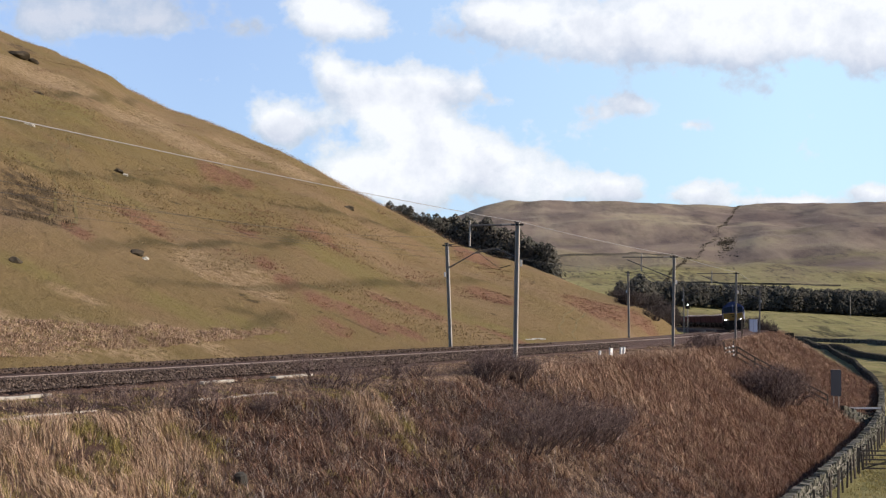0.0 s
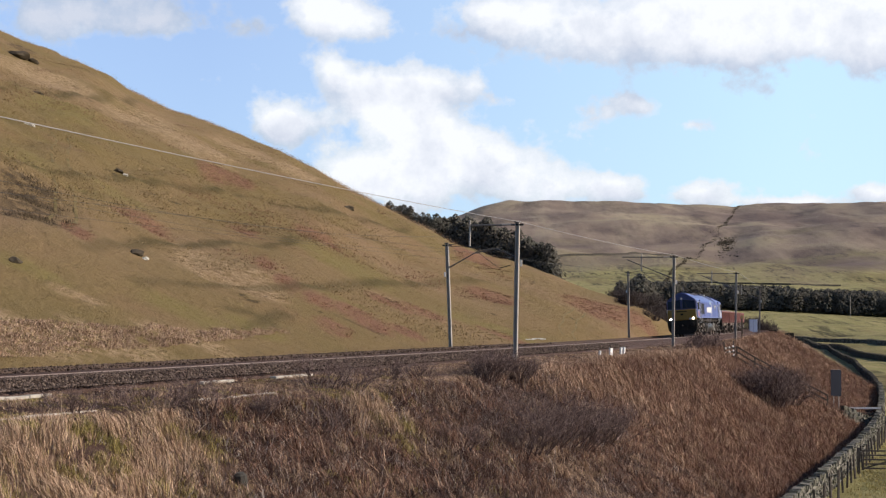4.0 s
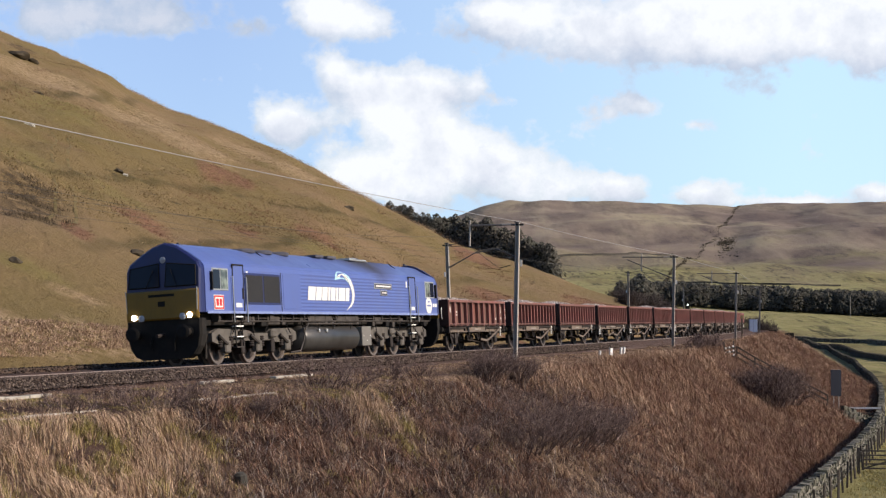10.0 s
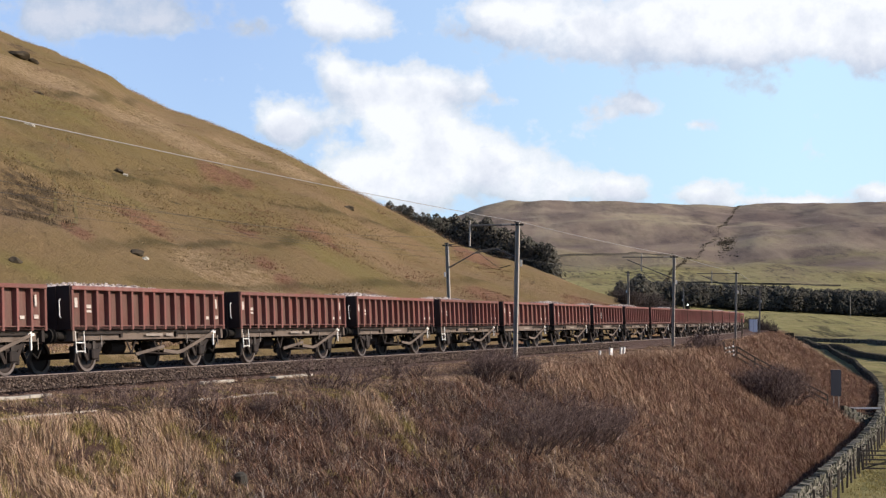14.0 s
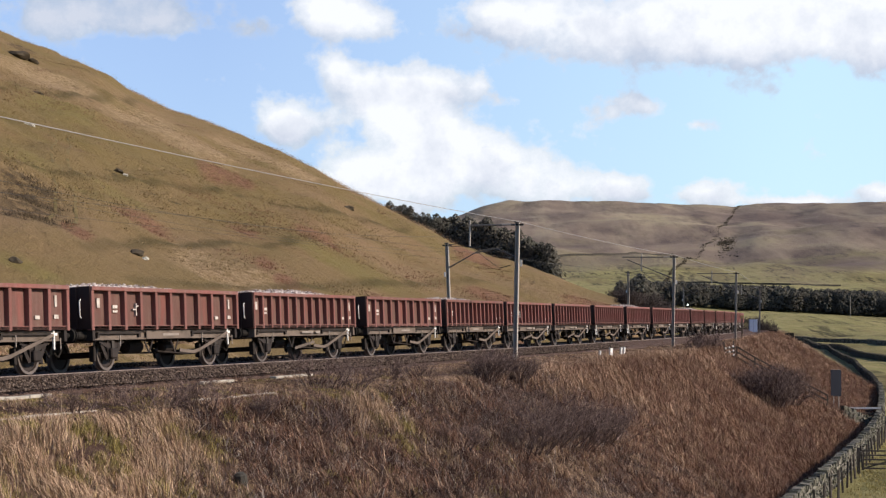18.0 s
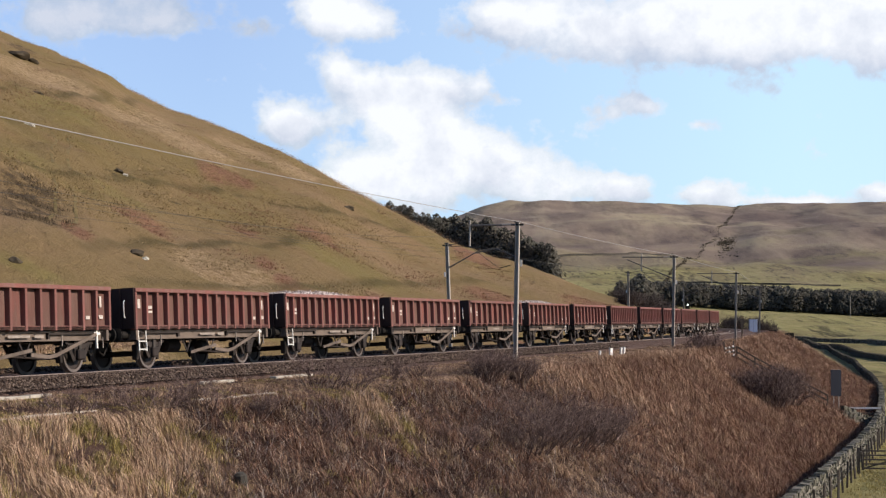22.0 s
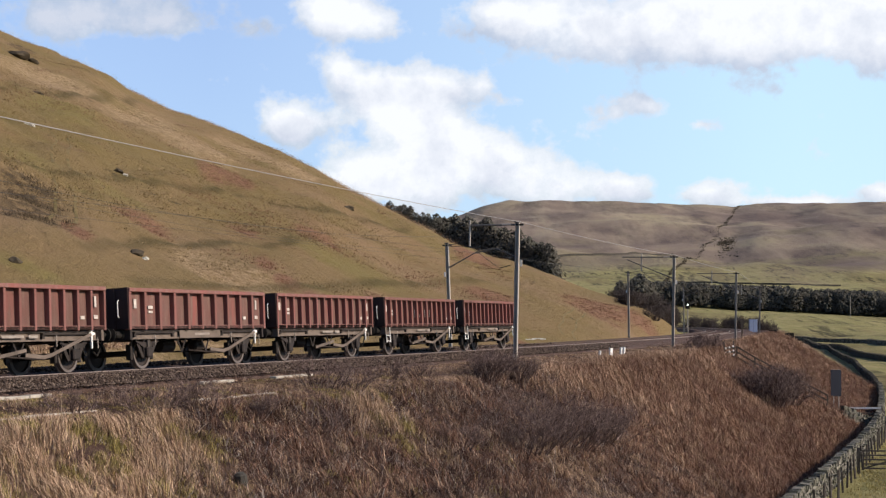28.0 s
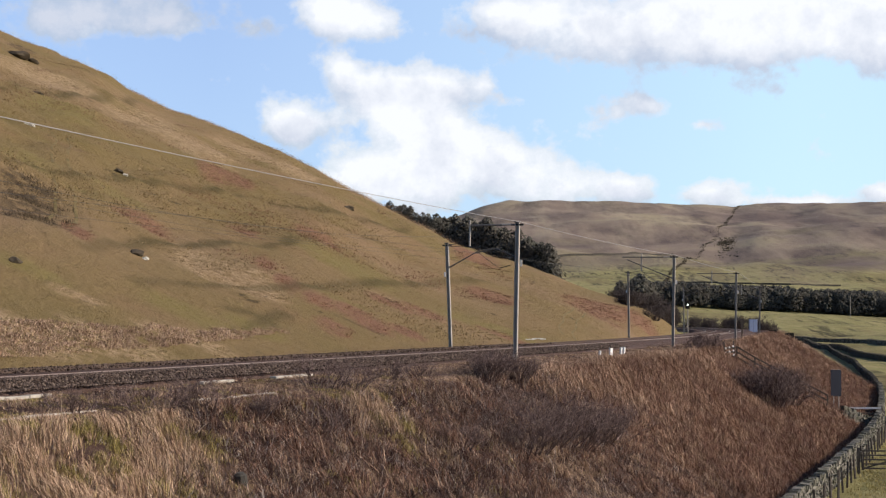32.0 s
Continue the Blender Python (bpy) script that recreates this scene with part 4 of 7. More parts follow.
            lamp("marker_light", s * 0.72, 1.53, 0.09, M_LENS, "")
            # windscreens
            yy = [(0.1, 2.47), (1.18, 2.47), (1.14, 3.08), (0.13, 3.2)]
            if s < 0:
                yy = [(-y, z) for y, z in yy]
            frame_o = [fx((lean(z) + 0.012, y, z)) for y, z in yy]
            v, f = loft([[fx((lean(z) - 0.02, y, z)) for y, z in yy], frame_o])
            win = part("windscreen", fixed(v, f, "windscreen", M_GLASS), None, lo, "dark cab windscreen")
            bm = bmesh.new()
            for a, b in zip(frame_o, frame_o[1:] + frame_o[:1]):
                bar(bm, a, b, 0.018, 4)
            part("window_seal", bm, M_BLACK, win)
            bm = bmesh.new()
            bar(bm, fx((lean(2.4) + 0.05, s * 0.55, 2.42)), fx((lean(3) + 0.06, s * 0.3, 3.0)), 0.012, 4)
            part("wiper", bm, M_BLACK, win)
            bm = bmesh.new()
            bar(bm, fx((0.38, s * 1.22, 1.7)), fx((0.4, s * 1.25, 2.4)), 0.018, 5)
            part("handrail", bm, M_SILVER, nose)
        bm = bmesh.new()
        m = Matrix.Translation(fx((lean(3.3), 0, 3.3))) @ Matrix.Rotation(radians(-90 * end), 4, "Z")
        lathe_y(bm, [(0.1, -0.05), (0.1, 0.02), (0.07, 0.03), (0.001, 0.04)], 14, m)
        bmesh.ops.recalc_face_normals(bm, faces=bm.faces)
        part("top_light", bm, M_LENS, lo, "round grey high-level lamp")
        # black valance, buffer beam, buffers, coupling, hoses
        pl = [(-1.3, 1.45), (-1.3, 0.95), (-1.22, 0.6), (-1.05, 0.36), (-0.8, 0.24), (0.8, 0.24), (1.05, 0.36), (1.22, 0.6), (1.3, 0.95), (1.3, 1.45)]
        v, f = loft([[fx((0.0, y, z)) for y, z in pl], [fx((0.26, y, z)) for y, z in pl], [fx((0.32, y * 0.95, z * 0.99)) for y, z in pl]])
        beam = part("buffer_beam", fixed(v, f, "buffer_beam", M_BLACK), None, lo, "black buffer beam and snowplough")
        for s in (1, -1):
            bm = bmesh.new()
            m = Matrix.Translation(fx((0.3, s * 0.87, 1.05))) @ Matrix.Rotation(radians(-90 * end), 4, "Z")
            lathe_y(bm, [(0.17, 0), (0.17, 0.05), (0.12, 0.07), (0.12, 0.34), (0.22, 0.37), (0.24, 0.42), (0.16, 0.45)], 16, m)
            bmesh.ops.recalc_face_normals(bm, faces=bm.faces)
            part("buffer", bm, M_BLACK, beam)
            bm = bmesh.new()
            pts = [(0.3, s * 0.4, 1.0), (0.42, s * 0.42, 0.75), (0.4, s * 0.4, 0.5)]
            for a, b in zip(pts, pts[1:]):
                bar(bm, fx(a), fx(b), 0.03, 5)
            part("brake_hose", bm, M_BLACK, beam)
        bm = bmesh.new()
        bar(bm, fx((0.3, 0, 1.0)), fx((0.75, 0, 0.95)), 0.06, 6)
        part("coupling", bm, M_UNDER, beam)
    # both sides: windows, doors, louvres, markings
    for s in (1, -1):
        def blk(x0, x1, z0, z1, d0, d1, bev=0.0):
            return bbox(x0, x1, min(s * d0, s * d1), max(s * d0, s * d1), z0, z1, bev)
        for cx, dr in ((9.15, 1), (-9.38, -1)):
            fr = part("cab_window", blk(cx - 0.52, cx + 0.52, 2.3, 3.0, W - 0.02, W + 0.018, 0.008), M_SILVER, lo)
            for k in (-1, 1):
                part("pane", blk(cx + k * 0.245 - 0.22, cx + k * 0.245 + 0.22, 2.35, 2.95, W + 0.01, W + 0.022), M_SIDEGLASS if k * dr < 0 else M_GLASS, fr)
            bm = bmesh.new()
            xx = cx + dr * 0.62
            box(bm, xx - 0.025, xx + 0.025, min(s * W, s * (W + 0.09)), max(s * W, s * (W + 0.09)), 2.3, 2.88)
            part("mirror", bm, M_BLACK, lo)
            dx = (7.95 if dr > 0 else 7.35) * dr
            dr_ob = part("cab_door", blk(dx - 0.33, dx + 0.33, 1.68, 3.12, W - 0.04, W + 0.012, 0.01), M_BLUE, lo)
            bm = bmesh.new()
            for x in (dx - 0.36, dx + 0.36):
                box(bm, x - 0.025, x + 0.025, min(s * (W - 0.01), s * (W + 0.016)), max(s * (W - 0.01), s * (W + 0.016)), 1.64, 3.12)
            box(bm, dx - 0.38, dx + 0.38, min(s * (W - 0.02), s * (W + 0.016)), max(s * (W - 0.02), s * (W + 0.016)), 3.1, 3.16)
            part("door_seal", bm, M_BLACK, dr_ob)
            part("door_handle", blk(dx - 0.28 * dr - 0.04, dx - 0.28 * dr + 0.04, 2.05, 2.4, W + 0.012, W + 0.03), M_BLACK, dr_ob)
            part("door_plate", blk(dx - 0.2, dx + 0.2, 1.78, 1.92, W + 0.012, W + 0.018), M_WHITE, dr_ob)
            for x in (dx - 0.46, dx + 0.46):
                bm = bmesh.new()
                bar(bm, (x, s * (W + 0.07), 1.3), (x, s * (W + 0.07), 2.75), 0.018, 6)
                bar(bm, (x, s * W, 2.75), (x, s * (W + 0.07), 2.75), 0.016, 5)
                part("handrail", bm, M_SILVER, lo)
            bm = bmesh.new()
            for x in (dx - 0.24, dx + 0.24):
                bar(bm, (x, s * 1.24, 1.6), (x, s * 1.3, 0.5), 0.022, 5)
            st = part("step_ladder", bm, M_BLACK, lo)
            for z in (0.52, 0.85, 1.18, 1.48):
                bm = bmesh.new()
                box(bm, dx - 0.24, dx + 0.24, min(s * 1.16, s * 1.33), max(s * 1.16, s * 1.33), z - 0.02, z + 0.02)
                part("step", bm, M_WHITE if z > 0.6 else M_GRIME, st)
            part("data_plate", blk(dx - dr * 0.62 - 0.06, dx - dr * 0.62 + 0.06, 2.7, 2.95, W, W + 0.012), M_WHITE, lo)
        # radiator louvres behind the front cab
        gf = part("radiator_grille", blk(4.93, 7.5, 1.88, 2.9, W - 0.02, W + 0.014, 0.006), M_DARKBLUE, lo)
        for a, b in ((5.0, 6.16), (6.25, 7.42)):
            g = part("mesh_panel", blk(a, b, 1.95, 2.83, W, W + 0.018), M_GRILLE, gf)
            bm = bmesh.new()
            for k in range(1, 12):
                z = 1.95 + 0.88 * k / 12
                box(bm, a, b, min(s * (W + 0.018), s * (W + 0.024)), max(s * (W + 0.018), s * (W + 0.024)), z - 0.012, z + 0.012)
            part("slat", bm, M_GRILLE, g)
        part("access_panel", blk(3.86, 4.7, 1.75, 2.97, W - 0.01, W + 0.01, 0.006), M_BLUE, lo)
        # lettering as plain blocks, crescent device and plates
        bm = bmesh.new()
        x = 2.78
        for wd in (0.6, 0.46, 0.46, 0.19, 0.4, 0.19, 0.56, 0.34):
            box(bm, x - wd, x, min(s * W, s * (W + 0.014)), max(s * W, s * (W + 0.014)), 2.08, 2.56)
            x -= wd + 0.055
        for v in bm.verts:      # slanted like the real letters
            v.co.x -= 0.2 * (v.co.z - 2.08)
        part("lettering_block", bm, M_WHITE, lo, "plain white blocks in place of the company name")
        def curve(ctrl, n=26):
            out = []
            for k in range(n):
                t = k / (n - 1) * (len(ctrl) - 1)
                i = min(int(t), len(ctrl) - 2)
                q = [Vector(ctrl[max(0, min(len(ctrl) - 1, i + o))]) for o in (-1, 0, 1, 2)]
                f = t - i
                out.append(0.5 * (2 * q[1] + (q[2] - q[0]) * f + (2 * q[0] - 5 * q[1] + 4 * q[2] - q[3]) * f * f + (3 * q[1] - q[0] - 3 * q[2] + q[3]) * f ** 3))
            return out
        outer = curve([(0.4, 2.88), (0.2, 3.1), (-0.25, 3.17), (-0.85, 3.02), (-1.24, 2.66), (-1.34, 2.3), (-1.12, 1.95), (-0.55, 1.73)])
        inner = curve([(0.38, 2.84), (0.05, 2.88), (-0.35, 2.9), (-0.8, 2.78), (-1.05, 2.55), (-1.13, 2.3), (-1.0, 2.0), (-0.56, 1.735)])

        def skin(z):
            return W if z < 2.98 else W - 0.04 * (z - 2.98) / 0.12 if z < 3.1 else 1.28 - 0.1 * (z - 3.1) / 0.12
        for k0, k1, mat, lab in ((0, 12, M_PALEBLUE, "pale blue feathered head of the crescent"), (12, 25, M_WHITE, "white tail of the crescent")):
            bm = bmesh.new()
            rows_ = [[[bm.verts.new((p.x, s * (skin(p.y) + d), p.y)) for d in (0.002, 0.014)] for p in (o, i)] for o, i in zip(outer[k0:k1 + 1], inner[k0:k1 + 1])]
            for p, q in zip(rows_, rows_[1:]):
                for e, g in (((0, 1), (1, 1)), ((1, 1), (1, 0)), ((1, 0), (0, 0)), ((0, 0), (0, 1))):
                    bm.faces.new((p[e[0]][e[1]], p[g[0]][g[1]], q[g[0]][g[1]], q[e[0]][e[1]]))
            bmesh.ops.recalc_face_normals(bm, faces=bm.faces)
            part("crescent_device", bm, mat, lo, lab)
        for k in range(4):      # white feathers of the crescent's head
            fe = curve([(0.3 - 0.1 * k, 2.9 + 0.02 * k), (0.05 - 0.12 * k, 3.02 + 0.02 * k), (-0.5, 3.06 - 0.035 * k), (-0.95, 2.82 - 0.03 * k)], 10)
            bm = bmesh.new()
            for a, b in zip(fe, fe[1:]):
                flat_bar(bm, (a.x, s * (skin(a.y) + 0.014), a.y), (b.x, s * (skin(b.y) + 0.014), b.y), 0.022, 0.01)
            part("crescent_feather", bm, M_WHITE, lo)
        np_ = part("nameplate", blk(-5.1, -3.3, 2.59, 2.81, W, W + 0.02, 0.006), M_SILVER, lo, "dark nameplate with a pale rim")
        part("plate_face", blk(-5.06, -3.34, 2.62, 2.78, W + 0.02, W + 0.026), M_SOOT, np_)
        part("lettering_bar", blk(-4.95, -3.45, 2.67, 2.73, W + 0.026, W + 0.03), M_WHITE, np_)
        np2 = part("nameplate", blk(-4.62, -3.92, 2.34, 2.54, W, W + 0.02, 0.006), M_SILVER, lo)
        part("plate_face", blk(-4.59, -3.95, 2.36, 2.52, W + 0.02, W + 0.026), M_SOOT, np2)
        part("lettering_bar", blk(-4.48, -4.06, 2.42, 2.46, W + 0.026, W + 0.03), M_WHITE, np2)
        lg = part("square_logo", blk(8.95, 9.6, 1.7, 2.16, W, W + 0.012, 0.004), M_WHITE, lo, "white square logo panel with a red rim")
        bm = bmesh.new()
        for a, b, c, d in ((8.97, 9.58, 1.72, 1.77), (8.97, 9.58, 2.09, 2.14), (8.97, 9.03, 1.77, 2.09), (9.52, 9.58, 1.77, 2.09), (9.09, 9.24, 1.82, 2.04), (9.3, 9.45, 1.82, 2.04)):
            box(bm, a, b, min(s * (W + 0.012), s * (W + 0.017)), max(s * (W + 0.012), s * (W + 0.017)), c, d)
        part("logo_rim", bm, M_RED, lg)
        part("number_mark", blk(-9.92, -9.7, 1.93, 2.07, W, W + 0.01), M_WHITE, lo)
        part("number_mark", blk(-10.18, -9.98, 1.93, 2.07, W, W + 0.01), M_WHITE, lo)
        bm = bmesh.new()
        lathe_y(bm, [(0.35, 0), (0.35, 0.012), (0.33, 0.014), (0.001, 0.014)], 28, Matrix.Translation((-9.22, s * W, 1.99)) @ Matrix.Rotation(0 if s > 0 else math.pi, 4, "Z"))
        bmesh.ops.recalc_face_normals(bm, faces=bm.faces)
        rl = part("round_logo", bm, M_WHITE, lo, "round white logo with a blue arc")
        part("logo_bar", blk(-9.44, -9.0, 1.95, 2.02, W + 0.014, W + 0.019), M_BLUE, rl)
        part("logo_bar", blk(-9.36, -9.08, 2.12, 2.17, W + 0.014, W + 0.019), M_BLUE, rl)
    # roof fittings
    for k in range(3):
        bm = bmesh.new()
        lathe_y(bm, [(0.55, -0.04), (0.58, 0.05), (0.5, 0.1), (0.2, 0.07), (0.001, 0.07)], 18, Matrix.Translation((5.3 - 1.3 * k, 0, 3.74)) @ Matrix.Rotation(radians(90), 4, "X"))
        bmesh.ops.recalc_face_normals(bm, faces=bm.faces)
        part("roof_fan", bm, M_SOOT, lo)
    for x, wd in ((-0.2, 0.7), (-1.3, 0.8), (-3.3, 0.6)):
        part("roof_hatch", bbox(x - wd / 2, x + wd / 2, -0.5, 0.5, 3.74, 3.845, 0.02), M_SILVER if x < -2 else M_SOOT, lo)
    part("silencer", bbox(-4.9, -3.75, -0.4, 0.4, 3.74, 3.83, 0.03), M_SILVER, lo, "bare silvery exhaust silencer cover")
    part("exhaust", bbox(-4.5, -4.1, -0.2, 0.2, 3.86, 3.91, 0.02), M_SOOT, lo)
    for x in (9.5, -9.6):
        bm = bmesh.new()
        bar(bm, (x, 0.25, 3.76), (x + 0.3, 0.25, 3.8), 0.035, 8, 0.05)
        part("horn", bm, M_SOOT, lo)
    # underframe
    part("underframe", bbox(-10.0, 9.9, -0.95, 0.95, 1.22, 1.6, 0.01), M_BLACK, lo)
    for s in (1, -1):
        bm = bmesh.new()
        for k in range(22):
            x = -9.6 + k * 0.89
            box(bm, x, x + 0.05, min(s * 0.95, s * 1.22), max(s * 0.95, s * 1.22), 1.32, 1.6)
        bar(bm, (-9.5, s * 1.2, 1.34), (9.2, s * 1.2, 1.34), 0.028, 5)
        bar(bm, (-6.5, s * 1.16, 1.44), (6.5, s * 1.16, 1.44), 0.02, 5)
        part("pipe_run", bm, M_GRIME, lo)
        for x, wd, hh in ((5.2, 0.9, 0.3), (-3.9, 0.9, 0.3), (7.0, 0.8, 0.3)):
            part("equipment_box", bbox(x - wd / 2, x + wd / 2, min(s * 0.9, s * 1.18), max(s * 0.9, s * 1.18), 1.22, 1.5, 0.03), M_GRIME, lo)
        part("battery_box", bbox(-2.8, -1.92, min(s * 0.7, s * 1.32), max(s * 0.7, s * 1.32), 0.4, 1.14, 0.02), M_BATTERY, lo)
        bm = bmesh.new()
        pts = [(4.3, s * 1.3, 0.27), (3.55, s * 1.32, 0.32), (3.3, s * 1.33, 0.65), (3.12, s * 1.33, 1.05), (2.8, s * 1.3, 1.25), (-1.8, s * 1.22, 1.24)]
        for a, b in zip(pts, pts[1:]):
            bar(bm, a, b, 0.03, 6)
        part("sand_pipe", bm, M_GRIME, lo)
    for s in (1, -1):
        for xa, xb in ((0.5, 2.6), (-1.9, 0.15)):
            tray = [(s * 0.8, 1.2), (s * 1.1, 1.22), (s * 1.22, 1.36), (s * 1.2, 1.54), (s * 0.8, 1.56)]
            v, f = loft([[(x, y, z) for y, z in tray] for x in (xa, xb)])
            part("air_reservoir", fixed(v, f, "air_reservoir", M_GRIME), None, lo)
            for x in (xa + 0.05, xb - 0.05):
                bm = bmesh.new()
                flat_bar(bm, (x, s * 1.24, 1.58), (x - 0.12, s * 1.1, 1.16), 0.04, 0.03, (1, 0, 0))
                part("bracket", bm, M_BLACK, lo)
        for x, z in ((-2.05, 0.78), (-2.68, 0.78), (-2.36, 0.6)):
            part("bolt", bbox(x - 0.02, x + 0.02, min(s * 1.31, s * 1.33), max(s * 1.31, s * 1.33), z - 0.02, z + 0.02, 0), M_WHITE, lo)
    rng = random.Random(12)
    for s in (1, -1):
        for k in range(26):
            x = -9.0 + k * 0.72 + rng.uniform(-0.2, 0.2)
            w_, h_ = rng.uniform(0.12, 0.4), rng.uniform(0.1, 0.26)
            z_ = rng.uniform(1.2, 1.48)
            part("valve_box", bbox(x - w_ / 2, x + w_ / 2, min(s * 0.95, s * 1.2), max(s * 0.95, s * 1.2), z_ - h_ / 2, z_ + h_ / 2, 0.02), M_GRIME if k % 3 else M_BLACK, lo)
        for k in range(14):
            x = -8.8 + k * 1.3 + rng.uniform(-0.3, 0.3)
            bm = bmesh.new()
            tube_pts = [(x, s * 1.17, 1.5), (x + rng.uniform(-0.1, 0.1), s * 1.22, 1.2), (x + rng.uniform(-0.3, 0.3), s * 1.2, rng.uniform(0.8, 1.0))]
            for a, b in zip(tube_pts, tube_pts[1:]):
                bar(bm, a, b, 0.018, 5)
            part("brake_pipe", bm, M_BLACK, lo)
    tk = [(0.9 + 0.42 * math.cos(a), 0.75 + 0.46 * math.sin(a)) for a in (radians(-90 + 15 * q) for q in range(13))]
    tk += [(-y, z) for y, z in tk[::-1]]
    v, f = loft([[(x, y * q, 0.75 + (z - 0.75) * q) for y, z in tk] for x, q in ((-1.72, 0.94), (-1.66, 1.0), (2.94, 1.0), (3.02, 0.94))])
    tank = part("fuel_tank", fixed(v, f, "fuel_tank", M_TANK, True), None, lo, "long sooty fuel tank with rounded edges")
    for x in (1.9, 1.25):
        bm = bmesh.new()
        lathe_y(bm, [(0.07, 0), (0.07, 0.05), (0.04, 0.06)], 12, Matrix.Translation((x, 1.27, 1.0)))
        part("filler_cap", bm, M_SILVER, tank)
    # bogies
    wheel = wheel_mesh(LR, 30)
    for sign, c in ((1, 6.45), (-1, -6.25)):
        bg = None
        for s in (1, -1):
            y0, y1 = s * 0.98, s * 1.12
            top = [(-3.0, 0.98), (-2.6, 1.12), (-1.2, 1.1), (-0.9, 0.96), (0.9, 0.96), (1.2, 1.1), (2.6, 1.12), (3.0, 0.98)]
            low = [(-3.0, 0.72), (-2.55, 0.62), (-1.3, 0.66), (-0.9, 0.72), (0.9, 0.72), (1.3, 0.66), (2.55, 0.62), (3.0, 0.72)]
            poly = top + low[::-1]
            v, f = loft([[(c + x, y, z) for x, z in poly] for y in (y0, y1)])
            fr = part("bogie_frame", fixed(v, f, "bogie_frame", M_BOGIE), None, lo, "dusty grey-brown bogie side frame")
            for k in (-2.15, 0, 2.15):
                x = c + k
                part("axlebox", bbox(x - 0.19, x + 0.19, min(s * 1.02, s * 1.24), max(s * 1.02, s * 1.24), LR - 0.18, LR + 0.2, 0.04), M_BOGIE, fr)
                for q in (-0.36, 0.36):
                    bm = bmesh.new()
                    for m in range(5):
                        lathe_y(bm, [(0.09, -0.03), (0.11, 0), (0.09, 0.03)], 10, Matrix.Translation((x + q, s * 1.1, 0.56 + m * 0.07)) @ Matrix.Rotation(radians(90), 4, "X"))
                    part("coil_spring", bm, M_UNDER, fr)
                bm = bmesh.new()
                bar(bm, (x + 0.1, s * 1.26, LR + 0.1), (x + 0.55, s * 1.2, 0.9), 0.05, 6)
                part("damper", bm, M_GRIME, fr)
            for x in (c - 1.07, c + 1.07):
                part("brake_rigging", bbox(x - 0.12, x + 0.12, min(s * 0.95, s * 1.2), max(s * 0.95, s * 1.2), 0.3, 0.75, 0.03), M_UNDER, fr)
                part("brake_cylinder", bbox(x - 0.22, x + 0.22, min(s * 1.1, s * 1.27), max(s * 1.1, s * 1.27), 0.8, 1.05, 0.05), M_BOGIE, fr)
            bm = bmesh.new()
            for x in (c + sign * 3.05,):
                bar(bm, (x, s * 0.95, 0.95), (x - sign * 0.15, s * 0.82, 0.2), 0.035, 6)
            part("sand_pipe", bm, M_GRIME, fr)
        part("bolster", bbox(c - 2.6, c + 2.6, -0.7, 0.7, 0.62, 1.2, 0.02), M_BLACK, lo)
    for x in AXLES:
        wheelset(lo, x, LR, wheel, LOCO_MID + x)
    return tagged(lo, "blue diesel freight locomotive with a dirty yellow nose", "locomotive")


M_PALETRIM = worn("pale_sill_paint", (0.22, 0.28, 0.52), (0.09, 0.11, 0.2), 0.5, 0, 3, 0.5)
loco = build_loco()


# ---------------------------------------------------------------- lineside: masts, wires, troughs
M_GALV = worn("galvanised_steel", (0.38, 0.35, 0.315), (0.16, 0.135, 0.11), 0.6, 0.0, 2, 0.4)
M_DARKGALV = worn("weathered_arm_steel", (0.16, 0.15, 0.14), (0.08, 0.07, 0.06), 0.7, 0.0, 2, 0.5)
M_DULLGALV = worn("dulled_galvanised_steel", (0.36, 0.32, 0.28), (0.2, 0.17, 0.14), 0.8, 0.0, 2, 0.5)
M_WIRE = worn("pale_cable", (0.42, 0.4, 0.39), (0.3, 0.28, 0.27), 0.5, 0.3, 2, rnd=0)
M_DARKWIRE = worn("dark_wire", (0.06, 0.055, 0.05), (0.03, 0.03, 0.03), 0.6, 0.3, 2, rnd=0)
M_TIMBER = worn("grey_timber", (0.075, 0.06, 0.05), (0.035, 0.029, 0.024), 0.85, 0, 5, 0.7)
M_INSUL = plain("brown_insulator", (0.09, 0.05, 0.04), 0.3)


def h_post(height, w=0.172, foot=0.7):
    bm = bmesh.new()
    box(bm, -w / 2, w / 2, -w / 2, -w / 2 + 0.022, -foot, height)
    box(bm, -w / 2, w / 2, w / 2 - 0.022, w / 2, -foot, height)
    box(bm, -0.011, 0.011, -w / 2 + 0.022, w / 2 - 0.022, -foot, height)
    return bm


def insulator(x, z, dx, dz, parent):
    """A row of brown sheds along (dx, dz)."""
    bm = bmesh.new()
    tilt = math.atan2(dz, dx)
    for k in range(5):
        m = Matrix.Translation((x + dx * k / 4, 0, z + dz * k / 4)) @ Matrix.Rotation(-tilt, 4, "Y") @ Matrix.Rotation(radians(90), 4, "Z")
        lathe_y(bm, [(0.03, -0.025), (0.075, 0.0), (0.03, 0.025)], 10, m)
    part("insulator", bm, M_INSUL, parent)


